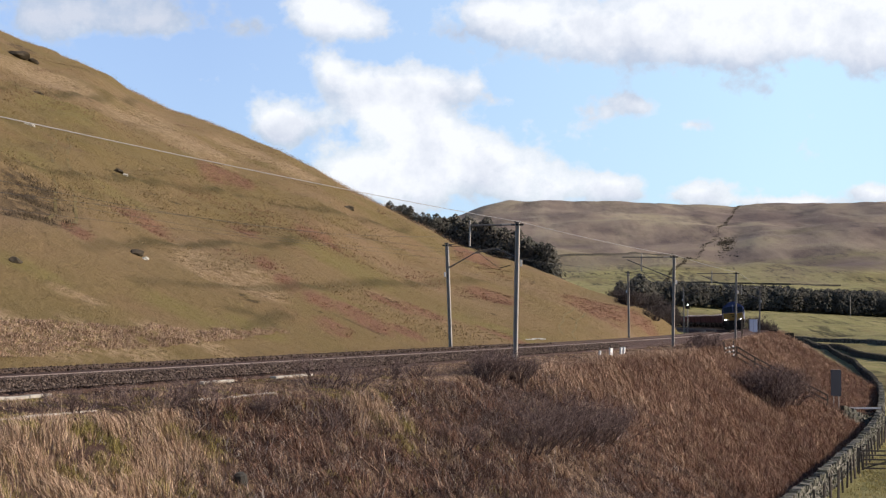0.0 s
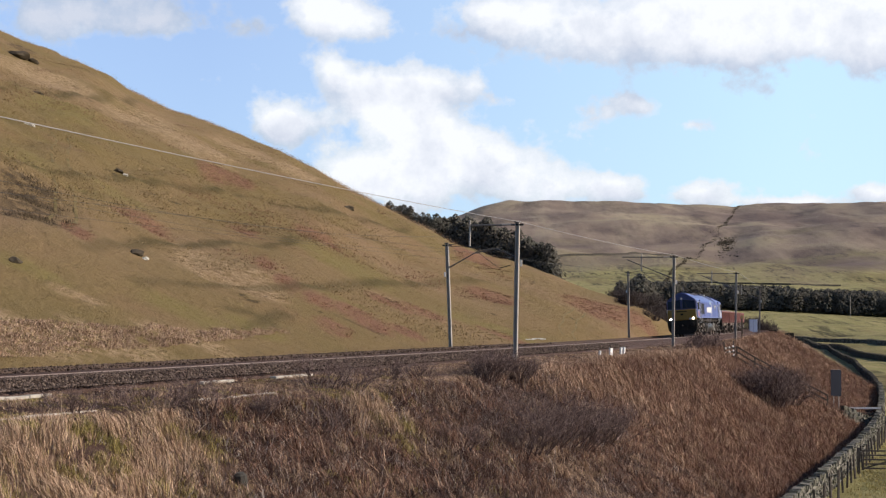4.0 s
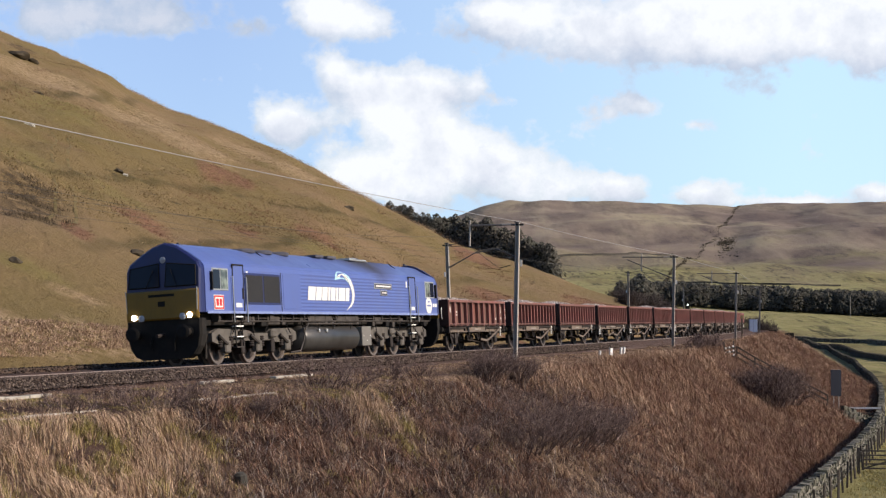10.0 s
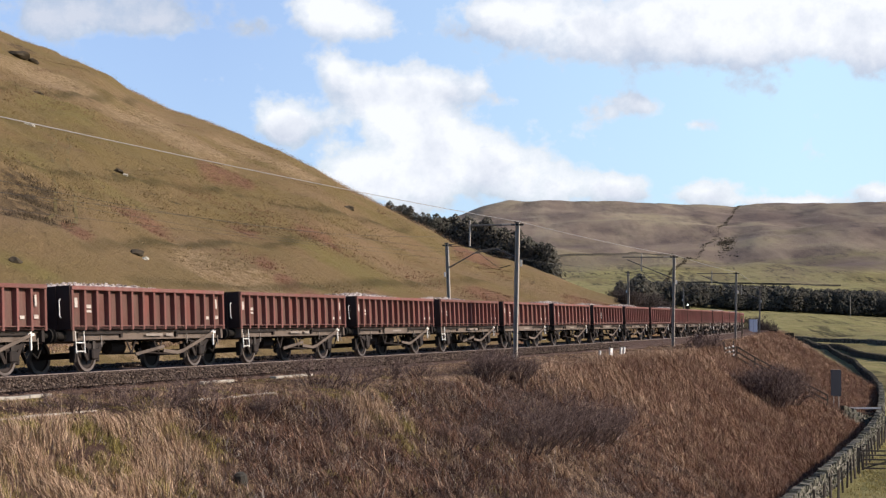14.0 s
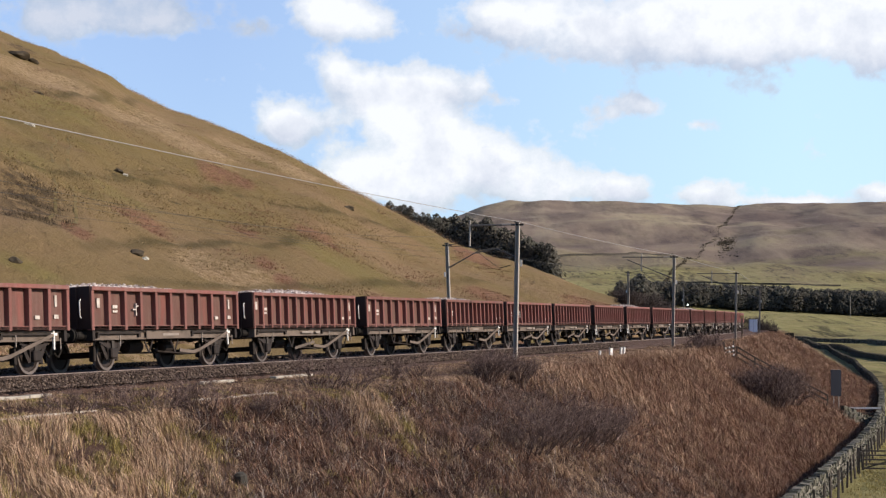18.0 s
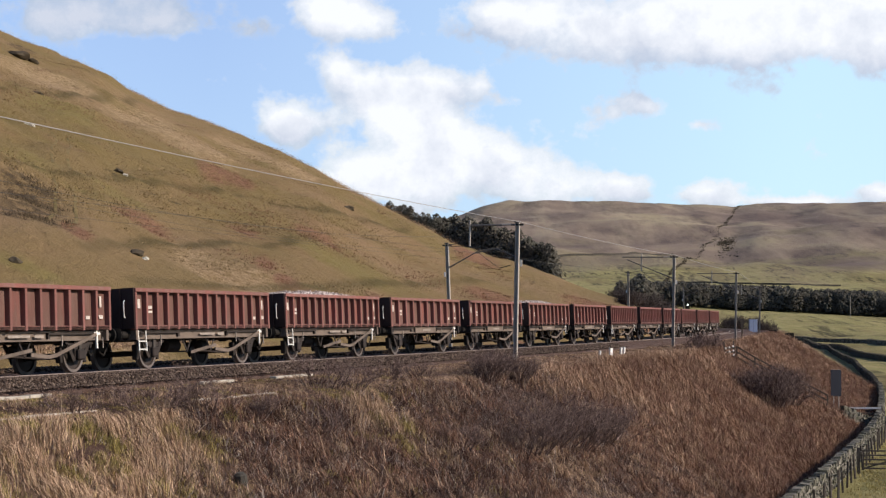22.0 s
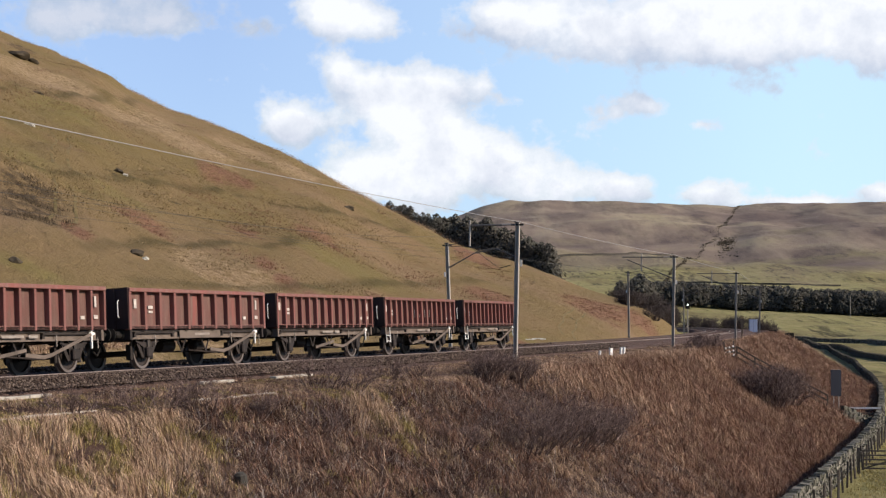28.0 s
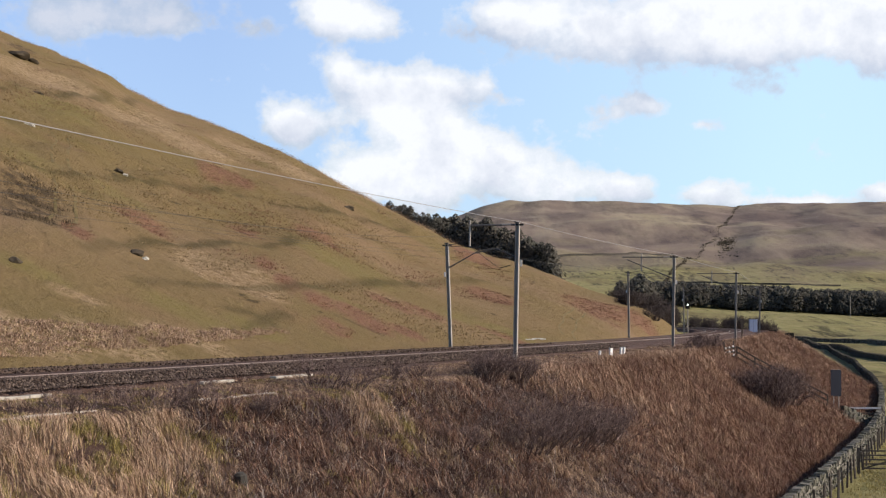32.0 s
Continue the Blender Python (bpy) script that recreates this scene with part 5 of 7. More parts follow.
def ole_mast(u, l, height, arm, lean=0.0, boom=True, mat=None):
    """Electrification mast; its gear reaches over the track along its local x."""
    m = empty("overhead_line_mast")
    part("post", h_post(height, 0.18), mat or M_GALV, m, at=pose(0, 0, 0, 0, 0, 90))
    part("base", bbox(-0.32, 0.32, -0.32, 0.32, -1.4, -0.55, 0.04), M_CONCRETE, m)
    part("cap_plate", bbox(-0.13, 0.13, -0.13, 0.13, height, height + 0.05, 0.006), M_DARKGALV, m)
    bm = bmesh.new()
    flat_bar(bm, (-0.28, 0, height - 0.1), (0.3, 0, height - 0.1), 0.09, 0.07)
    part("top_bracket", bm, M_DARKWIRE, m)
    if boom:
        # horizontal boom with a drop tube, and a short cantilever low on the post
        bm = bmesh.new()
        bar(bm, (0.1, 0, height - 0.1), (arm, 0, height - 0.14), 0.045, 6)
        part("boom", bm, M_DARKGALV, m)
        bm = bmesh.new()
        bar(bm, (0.3, 0, height - 0.1), (0.75, 0, height - 0.105), 0.05, 6)
        part("boom_sleeve", bm, M_GALV, m)
        d = min(arm, 2.3)
        bm = bmesh.new()
        bar(bm, (d, 0, height + 0.12), (d, 0, height - 1.1), 0.045, 6)
        part("drop_tube", bm, M_GALV, m)
        bm = bmesh.new()
        bar(bm, (0.1, 0, height - 1.55), (0.3, 0, height - 1.5), 0.035, 6)
        bar(bm, (0.3, 0, height - 1.5), (1.0, 0, height - 1.2), 0.028, 6)
        bar(bm, (1.0, 0, height - 1.2), (arm * 0.95, 0, height - 1.45), 0.02, 6)
        part("cantilever", bm, M_DARKGALV, m)
        insulator(0.32, height - 1.49, 0.35, 0.15, m)
        bm = bmesh.new()
        bar(bm, (0.3, 0, height - 1.95), (0.85, 0, height - 2.1), 0.018, 5)
        bar(bm, (d, 0, height - 1.1), (0.85, 0, height - 2.1), 0.01, 5)
        part("register_arm", bm, M_DARKWIRE, m)
        if arm > 3:
            bm = bmesh.new()
            bar(bm, (0.1, 0, height - 1.6), (arm - 0.35, 0, height - 0.3), 0.035, 6)
            part("raking_strut", bm, M_DARKGALV, m)
    else:
        # slanting cantilever held by two thin stays
        bm = bmesh.new()
        bar(bm, (0.08, 0, height - 1.45), (2.05, 0, height - 0.5), 0.032, 6)
        bar(bm, (2.05, 0, height - 0.5), (arm + 0.5, 0, height - 0.42), 0.018, 6)
        part("cantilever", bm, M_DARKGALV, m)
        insulator(0.14, height - 1.42, 0.3, 0.145, m)
        bm = bmesh.new()
        bar(bm, (0.1, 0, height - 0.12), (1.5, 0, height + 0.12), 0.016, 5)
        part("stay", bm, M_DARKWIRE, m)
        bm = bmesh.new()
        bar(bm, (0.1, 0, height - 0.18), (1.5, 0, height - 0.24), 0.016, 5)
        bar(bm, (1.5, 0, height - 0.24), (2.05, 0, height - 0.5), 0.012, 5)
        part("stay", bm, M_DARKWIRE, m)
        bm = bmesh.new()
        bar(bm, (1.9, 0, height - 0.57), (arm + 0.4, 0, height - 0.7), 0.014, 5)
        part("register_arm", bm, M_DARKWIRE, m)
    part("number_plate", bbox(-0.21, -0.1, -0.13, -0.1, height - 2.0, height - 1.7, 0.004), M_WHITE, m)
    p = on_line(u, l, 0)
    th = float(line(u)[3])
    inward = th + (math.pi / 2 if l > 0 else -math.pi / 2)
    m.matrix_basis = Matrix.Translation(p) @ Matrix.Rotation(inward, 4, "Z") @ Matrix.Rotation(radians(lean), 4, "Y")
    return tagged(m, "galvanised steel overhead line mast beside the track", "mast", "overhead line masts")


NEAR_MASTS = [(-11, 6.0), (29.7, 5.95), (69, 6.0), (108.5, 6.0), (160, 5.75)]
FAR_MASTS = [(-6, 6.1), (49.1, 6.08), (106.5, 6.1), (166, 6.0)]
for u, hgt in NEAR_MASTS:
    ole_mast(u, 3.2, hgt, 2.3 if u < 60 else 3.7, -1.25, mat=None if u < 60 else M_DULLGALV)
for u, hgt in FAR_MASTS:
    ole_mast(u, -6.6, hgt, 2.9, -2.2 if u == 49.1 else -0.4, boom=False, mat=None if u < 60 else M_DULLGALV)


def tube(bm, pts, r, sides=5):
    """One continuous round wire through the points."""
    rings = []
    for i, p in enumerate(pts):
        d = (pts[min(i + 1, len(pts) - 1)] - pts[max(i - 1, 0)]).to_track_quat("Z", "Y")
        rings.append([bm.verts.new(p + d @ Vector((math.cos(6.2832 * k / sides) * r, math.sin(6.2832 * k / sides) * r, 0))) for k in range(sides)])
    for a, b in zip(rings, rings[1:]):
        for k in range(sides):
            bm.faces.new((a[k], a[(k + 1) % sides], b[(k + 1) % sides], b[k]))


def cable(name, pts, r, mat, label, sag=0.0, steps=12):
    bm = bmesh.new()
    line_pts = [Vector(pts[0])]
    for a, b in zip(pts, pts[1:]):
        prev = Vector(a)
        for k in range(1, steps + 1):
            t = k / steps
            q = Vector(a).lerp(Vector(b), t)
            q.z -= sag * 4 * t * (1 - t)
            line_pts.append(q)
            prev = q
    tube(bm, line_pts, r)
    return tagged(new(name, bm_mesh(name, bm, mat)), label, "cable")


cable("return_cable", [on_line(u, 3.2 + 0.26, h + 0.02) for u, h in NEAR_MASTS], 0.012, M_WIRE, "pale grey return cable strung along mast tops", 0.1)
for l, masts in ((0.2, NEAR_MASTS + [(214, 6.0)]), (FAR_TRACK, FAR_MASTS + [(220, 6.0)])):
    cable("contact_wire", [on_line(u, l + 0.15 * (-1) ** i, 4.75) for i, (u, h) in enumerate(masts)], 0.005, M_DARKWIRE, "thin dark contact wire above the track", 0.0, 2)
    cable("catenary_wire", [on_line(u, l, h - 0.55) for u, h in masts], 0.005, M_DARKWIRE, "thin dark catenary wire above the track", 0.7)


def trough(u0, u1, l, z, gaps, label):
    t = new("cable_trough", None)
    lid = bm_mesh("trough_lid", bbox(-0.44, 0.44, -0.12, 0.12, -0.04, 0.04, 0.012), M_CONCRETE)
    unit = bm_mesh("trough_unit", bbox(-0.44, 0.44, -0.11, 0.11, -0.26, -0.045, 0.01), M_CONCRETE)
    n = int((u1 - u0) / 0.9)
    rng = random.Random(int(l * 10))
    for i in range(n):
        u = u0 + (i + 0.5) * 0.9
        if any(a < u < b for a, b in gaps):
            continue
        th = float(line(u)[3])
        p = on_line(u, l, z + rng.uniform(-0.02, 0.02))
        part("trough_lid", lid, None, t, at=Matrix.Translation(p) @ Matrix.Rotation(th + rng.uniform(-0.02, 0.02), 4, "Z"))
        part("trough_unit", unit, None, t, at=Matrix.Translation(p) @ Matrix.Rotation(th, 4, "Z"))
    return tagged(t, label, "cable trough")


trough(-16, 2.6, 4.75, -0.6, [(-8.2, -7.6), (-6.9, -2.6)], "weathered pale concrete cable trough along the cess")
trough(-16, 9, 2.9, -0.29, [(-5.8, 1.0), (3.2, 5.5)], "sunken concrete cable trough at the ballast's foot")


def marker_post(u, l, h, mat, label, w=0.14):
    p = on_line(u, l, -0.55)
    o = new("marker_post", bm_mesh("marker_post", bbox(-w / 2, w / 2, -0.06, 0.06, 0, h, 0.015), mat))
    o.matrix_basis = Matrix.Translation(p) @ pose(0, 0, 0, 2, 3, 40)
    return tagged(o, label, "marker post")


for u, w, h in ((45.6, 0.22, 0.5), (48.2, 0.12, 0.5), (49.0, 0.12, 0.5), (43, 0.1, 0.4)):
    marker_post(u, 3.9, h, M_WHITE, "short white lineside marker post", w)
bm = bmesh.new()
for k, (a, b, zz) in enumerate(((0, 0.7, 0), (0.5, 1.3, 0.06), (1.1, 1.5, 0.02))):
    box(bm, a, b, -0.12 + 0.1 * k, 0.12 + 0.1 * k, zz, zz + 0.06)
o = new("timber_pile", bm_mesh("timber_pile", bm, M_WHITE))
o.matrix_basis = Matrix.Translation(on_line(72, -8.2, 0.05)) @ Matrix.Rotation(0.1, 4, "Z")
tagged(o, "pale sawn timbers lying beside the far track", "timber")


# signal beyond the curve
def signal():
    s = empty("railway_signal")
    bm = bmesh.new()
    bar(bm, (0, 0, -0.8), (0, 0, 3.2), 0.07, 8)
    part("post", bm, M_GALV, s)
    hd = part("signal_head", bbox(-0.28, 0.28, -0.12, 0.12, 3.0, 4.1, 0.04), M_BLACK, s)
    bm = bmesh.new()
    lathe_y(bm, [(0.08, -0.16), (0.08, -0.12), (0.001, -0.115)], 12, Matrix.Translation((0, 0, 3.55)))
    part("lens", bm, glow("signal_light", (0.75, 1.0, 0.9), 6.0), hd, "glowing pale green signal lens")
    p = on_line(168, -6.2, 0)
    s.matrix_basis = Matrix.Translation(p)
    return tagged(s, "lit colour-light signal on a steel post", "signal")


signal()


def cabinet(u, l, w, h, mat, label, d=0.6):
    p = on_line(u, l, 0)
    p.z = max(land_z(p.x, p.y), p.z - 0.5)
    c = empty("trackside_cabinet")
    part("body", bbox(-w / 2, w / 2, -d / 2, d / 2, 0, h, 0.02), mat, c)
    part("lid", bbox(-w / 2 - 0.04, w / 2 + 0.04, -d / 2 - 0.04, d / 2 + 0.04, h, h + 0.06, 0.01), mat, c)
    part("door_joint", bbox(-0.012, 0.012, -d / 2 - 0.008, -d / 2, 0.08, h - 0.08, 0), M_BLACK, c)
    c.matrix_basis = Matrix.Translation(p)
    return tagged(c, label, "cabinet")


M_BLUEGREY = worn("blue_grey_paint", (0.26, 0.33, 0.5), (0.16, 0.19, 0.26), 0.6, 0, 2, 0.5)
M_NAVY = worn("navy_paint", (0.016, 0.019, 0.034), (0.012, 0.013, 0.02), 0.6, 0, 2, 0.5)
cabinet(203, 3.2, 1.2, 1.9, M_BLUEGREY, "blue-grey trackside equipment cabinet")
cabinet(128, 5.6, 0.8, 0.55, M_BLACK, "low black trackside box in dead grass")
cabinet(140, 7.0, 0.9, 0.5, M_BLACK, "low black trackside box in dead grass")


def speed_post():
    s = empty("lineside_sign")
    bm = bmesh.new()
    box(bm, -0.07, 0.07, -0.05, 0.05, -0.5, 1.9)
    part("post", bm, M_TIMBER, s)
    part("plate", bbox(-0.16, 0.16, -0.08, -0.05, 1.65, 1.95, 0.01), plain("sign_ochre", (0.2, 0.15, 0.07)), s)
    p = on_line(120, 2.9, 0)
    s.matrix_basis = Matrix.Translation(p)
    tagged(s, "small dull ochre lineside sign on a timber post", "sign")


speed_post()


# ---------------------------------------------------------------- bank: steps, handrail, boards
def handrail_flight():
    h = empty("bank_handrail")
    a, b = on_line(73.7, 7.0, 0), on_line(75.5, 13.2, 0)
    n = 6
    tops = []
    for i in range(n):
        p = a.lerp(b, i / (n - 1))
        z = land_z(p.x, p.y)
        bm = bmesh.new()
        box(bm, p.x - 0.05, p.x + 0.05, p.y - 0.05, p.y + 0.05, z - 0.4, z + 1.05)
        part("post", bm, M_TIMBER, h)
        tops.append(Vector((p.x, p.y, z)))
    for dz in (1.0, 0.62, 0.25):
        bm = bmesh.new()
        for p, q in zip(tops, tops[1:]):
            flat_bar(bm, p + Vector((0, -0.06, dz)), q + Vector((0, -0.06, dz)), 0.1, 0.04)
        part("rail", bm, M_TIMBER, h)
    tagged(h, "weathered timber handrail running down the bank", "handrail")
    # stairs beside it
    s = empty("bank_steps")
    for i in range(20):
        p = a.lerp(b, i / 19)
        z = land_z(p.x, p.y)
        bm = bmesh.new()
        box(bm, p.x - 0.5, p.x + 0.35, p.y + 0.1, p.y + 0.9, z - 0.1, z + 0.08)
        part("step", bm, M_TIMBER, s)
    tagged(s, "flight of worn timber steps sunk in the bank", "steps")


handrail_flight()


def target_board():
    t = empty("marker_board")
    p = on_line(72.4, 6.7, 0)
    z = land_z(p.x, p.y) - 0.12
    for dx in (-0.36, 0.36):
        bm = bmesh.new()
        box(bm, dx - 0.04, dx + 0.04, -0.04, 0.04, -0.3, 1.35)
        part("post", bm, M_TIMBER, t)
    for k in range(3):
        part("board", bbox(-0.42, 0.42, -0.07, -0.04, 0.2 + 0.3 * k, 0.33 + 0.3 * k, 0.008), M_TIMBER, t)
    rng = random.Random(3)
    for i in range(3):
        for k in range(3):
            if (i, k) == (0, 0):
                continue
            part("white_patch", bbox(-0.35 + 0.28 * i, -0.23 + 0.28 * i, -0.085, -0.07, 0.2 + 0.3 * k + 0.05 * i, 0.32 + 0.3 * k + 0.05 * i, 0.006), M_WHITE, t)
    t.matrix_basis = pose(p.x, p.y, z, 0, -4, 8)
    tagged(t, "timber board frame with white square patches", "marker board")


target_board()


def info_board():
    s = empty("sign_board")
    x, y = 28.6, 112.4
    z = land_z(x, y)
    for dx in (-0.13, 0.24):
        bm = bmesh.new()
        bar(bm, (dx, 0, -0.4), (dx, 0, 3.0), 0.04, 6)
        part("post", bm, M_GALV, s)
    part("panel", bbox(-0.36, 0.42, -0.09, -0.04, 1.05, 2.95, 0.01), M_NAVY, s, "tall dark navy panel")
    s.matrix_basis = pose(x, y, z, 0, 0, 4)
    tagged(s, "tall navy sign board on two steel posts", "sign")


info_board()


# ---------------------------------------------------------------- drystone walls, fences, gates
def stone_material():
    k = Mat("drystone", 0.95, spec=0.15)
    n1, n2 = k.noise(3, 5, 0.7), k.noise(18, 4, 0.7)
    c = k.mix(k.island(), (0.06, 0.055, 0.046), (0.23, 0.21, 0.18))
    c = k.mix(k.math("MULTIPLY", k.random(), 0.5), c, (0.1, 0.1, 0.09))
    c = k.mix(k.math("MULTIPLY", k.band(n1, 0.45, 0.7), 0.6), c, (0.13, 0.14, 0.075))
    c = k.mix(k.math("MULTIPLY", k.band(n2, 0.55, 0.75), 0.4), c, (0.42, 0.41, 0.37))
    k.color(c)
    k.bump(n2, 0.6, 0.03)
    return k.m


M_STONE = stone_material()
# near-black fill paints shade into the wall's gaps; the stump shares it
M_GAPSHADE_STUMP = worn("wall_gap_shade_and_stump_brown", (0.05, 0.045, 0.038), (0.03, 0.027, 0.022), 0.95, 0, 3, 0.6)


def stone_shape(rng):
    """Rough block, corners pushed about."""
    v = []
    for x in (-1, 1):
        for y in (-1, 1):
            for z in (-1, 1):
                v.append((x * rng.uniform(0.34, 0.52), y * rng.uniform(0.36, 0.52), z * rng.uniform(0.32, 0.5)))
    return v, [(0, 1, 3, 2), (4, 6, 7, 5), (0, 4, 5, 1), (2, 3, 7, 6), (0, 2, 6, 4), (1, 5, 7, 3)]


def drystone(name, pts, height, label, n_parts=0, seed=1, size=0.34, mat=None):
    """A drystone wall along plan points; its first n_parts stones are pieces of their own, the rest joined."""
    rng = random.Random(seed)
    mat = mat or M_STONE
    w = new(name)
    shapes = [mesh_of("stone", *stone_shape(rng), mat) for _ in range(8)]
    core = bmesh.new()
    V, F, made = [], [], 0
    pts = [Vector((x, y, 0)) for x, y in pts]
    for a, b in zip(pts, pts[1:]):
        L = (b - a).length
        d = (b - a) / L
        n = Vector((-d.y, d.x, 0))
        ang = math.atan2(d.y, d.x)
        k = max(1, int(L / 2.5))
        for i in range(k):
            p, q = a + d * L * i / k, a + d * L * (i + 1) / k
            zp, zq = land_z(p.x, p.y), land_z(q.x, q.y)
            flat_bar(core, Vector((p.x, p.y, zp + height / 2 - 0.2)), Vector((q.x, q.y, zq + height / 2 - 0.2)), height, 0.28)
            m0 = int((q - p).length / size)
            rows = max(2, int(height / (size * 0.55)))
            for r in range(rows):
                m = m0 * 2 if r == rows - 1 else m0
                for j in range(m):
                    t = (j + 0.5 + 0.5 * (r % 2) + rng.uniform(-0.2, 0.2)) / m
                    c = p.lerp(q, t)
                    z = zp + (zq - zp) * t + (r + 0.5) * height / rows + rng.uniform(-0.04, 0.06)
                    top = r == rows - 1
                    sc = Vector((size * rng.uniform(0.7, 1.35), 0.5 if not top else 0.4, height / rows * rng.uniform(0.85, 1.35) * (1.3 if top else 1)))
                    if top:
                        sc = Vector((rng.uniform(0.12, 0.24), 0.42, rng.uniform(0.28, 0.42)))
                    M = Matrix.LocRotScale(Vector((c.x, c.y, z)) + n * rng.uniform(-0.05, 0.05), Euler((rng.uniform(-0.15, 0.15), rng.uniform(-0.2, 0.2) * (2.2 if top else 1), ang + rng.uniform(-0.15, 0.15))), sc)
                    if made < n_parts:
                        part("stone", shapes[rng.randrange(8)], None, w, at=M)
                        made += 1
                    else:
                        base = len(V)
                        vs, fs = stone_shape(rng)
                        V.extend(M @ Vector(v) for v in vs)
                        F.extend(tuple(base + q2 for q2 in f) for f in fs)
    # dark core stands for the shade between the stones
    part("wall_core", core, M_GAPSHADE_STUMP, w)
    if V:
        r_ = part("stone_courses", mesh_of("stone_courses", V, F, mat), None, w)
        r_["kind"] = "stuff"
    return tagged(w, label, "stone wall", kind="structure")


FOOT = [(8, 15.9), (27, 16.0), (35, 16.2), (46, 16.3), (55, 16.5), (67, 16.6), (79, 16.6), (92, 16.5), (109, 16.4), (125, 16.4), (150, 16.4), (185, 17.0), (212, 18.6), (241, 21.5), (272, 25), (302, 29)]
foot_xy = [tuple(on_line(u, l)[:2]) for u, l in FOOT]
# darker copy of the stone: moss, plus the far walls' shaded side as colour
M_DARKSTONE = worn("mossy_shaded_stone", (0.09, 0.08, 0.062), (0.045, 0.04, 0.032), 0.95, 0, 2, 0.6)
drystone("drystone_wall", foot_xy[:10], 1.1, "mossy grey drystone wall at the foot of the bank", 300, 2, 0.27)
drystone("drystone_wall", foot_xy[9:], 0.9, "mossy drystone wall, darkened as if shaded, at the far foot of the bank", 0, 7, 0.45, M_DARKSTONE)
drystone("field_wall", [(79.1, 338.6), (76, 290), (72.1, 250.6), (82, 225), (95, 205)], 1.0, "drystone wall, darkened as if shaded, across the valley field", 0, 3, 0.6, M_DARKSTONE)
drystone("field_wall", [(80, 356), (92, 335), (92.1, 320), (110, 300)], 1.1, "long pale drystone wall across the valley field", 0, 4, 0.6)
drystone("moor_wall", [(98, 1330), (132, 1350), (166, 1380), (195, 1430), (217, 1450)], 1.9, "long dark drystone wall across the moor", 0, 14, 2.4, M_DARKSTONE)
drystone("moor_wall", [(164, 1075), (182, 1043), (199, 1010), (224, 990), (248, 1008), (262, 1012)], 1.1, "long dark drystone wall above the conifer plantation", 0, 15, 2.4, M_DARKSTONE)
drystone("cross_wall", [(28.5, 110.5), (33.6, 113.0)], 0.9, "low tumbled stone wall beside the stile", 0, 5)


def wire_fence(pts, spacing, h, label):
    f = empty("post_and_wire_fence")
    rng = random.Random(9)
    tops = []
    post = bm_mesh("post", bbox(-0.045, 0.045, -0.045, 0.045, -0.3, h, 0.008), M_TIMBER)
    for a, b in zip(pts, pts[1:]):
        a, b = Vector((*a, 0)), Vector((*b, 0))
        n = max(1, int((b - a).length / spacing))
        for i in range(n):
            p = a.lerp(b, i / n)
            z = land_z(p.x, p.y)
            part("post", post, None, f, at=pose(p.x, p.y, z + rng.uniform(-0.06, 0.08), rng.uniform(-4, 4), rng.uniform(-4, 4), rng.uniform(0, 90)))
            tops.append(Vector((p.x, p.y, z)))
    for hz in (0.3, 0.65, 1.05):
        bm = bmesh.new()
        tube(bm, [p + Vector((0, 0, hz)) for p in tops], 0.006, 3)
        part("wire", bm, M_DARKWIRE, f)
    return tagged(f, label, "fence")


wire_fence([tuple(on_line(u, l + 0.75)[:2]) for u, l in FOOT[1:8]], 2.2, 1.25, "grey timber post and wire fence along the stone wall")


def gate(x, y, width, rz):
    g = empty("field_gate")
    z = land_z(x, y)
    for k in range(5):
        bm = bmesh.new()
        zz = 0.22 + 0.23 * k
        box(bm, 0, width, -0.02, 0.02, zz, zz + 0.08)
        part("bar", bm, M_TIMBER, g)
    for xx in (0.05, width / 2, width - 0.1):
        bm = bmesh.new()
        box(bm, xx, xx + 0.08, -0.045, -0.02, 0.18, 1.24)
        part("upright", bm, M_TIMBER, g)
    bm = bmesh.new()
    flat_bar(bm, (0.1, 0.035, 0.25), (width - 0.1, 0.035, 1.15), 0.08, 0.02)
    part("brace", bm, M_TIMBER, g)
    for xx in (-0.16, width + 0.06):
        bm = bmesh.new()
        box(bm, xx - 0.08, xx + 0.08, -0.08, 0.08, -0.4, 1.35)
        part("gate_post", bm, M_TIMBER, g)
    g.matrix_basis = pose(x, y, z, 0, 0, rz)
    return tagged(g, "weathered five-bar timber field gate", "gate")


gate(22.1, 81.6, 3.2, -6)


def stile():
    s = empty("stile")
    z = land_z(33.5, 116)
    a, b = Vector((30.5, 117.0, z + 1.3)), Vector((33.1, 116.6, z + 1.32))
    bm = bmesh.new()
    flat_bar(bm, a, b, 0.13, 0.08)
    part("top_rail", bm, M_WHITE, s, "white-painted top rail")
    for k, p in enumerate((a, b)):
        bm = bmesh.new()
        box(bm, p.x - 0.09 - 0.1 * k, p.x + 0.09 + 0.1 * k, p.y + 0.05, p.y + 0.25, z - 0.4, p.z + (0.02 if k == 0 else -0.02))
        part("post", bm, M_TIMBER, s)
    for dz in (0.9, 0.55):
        bm = bmesh.new()
        flat_bar(bm, a + Vector((-4.5, 0, dz - 1.0)), b + Vector((0, 0, dz - 1.35)), 0.1, 0.05)
        part("rail", bm, M_TIMBER, s)
    tagged(s, "timber stile with a white-painted top rail", "stile")


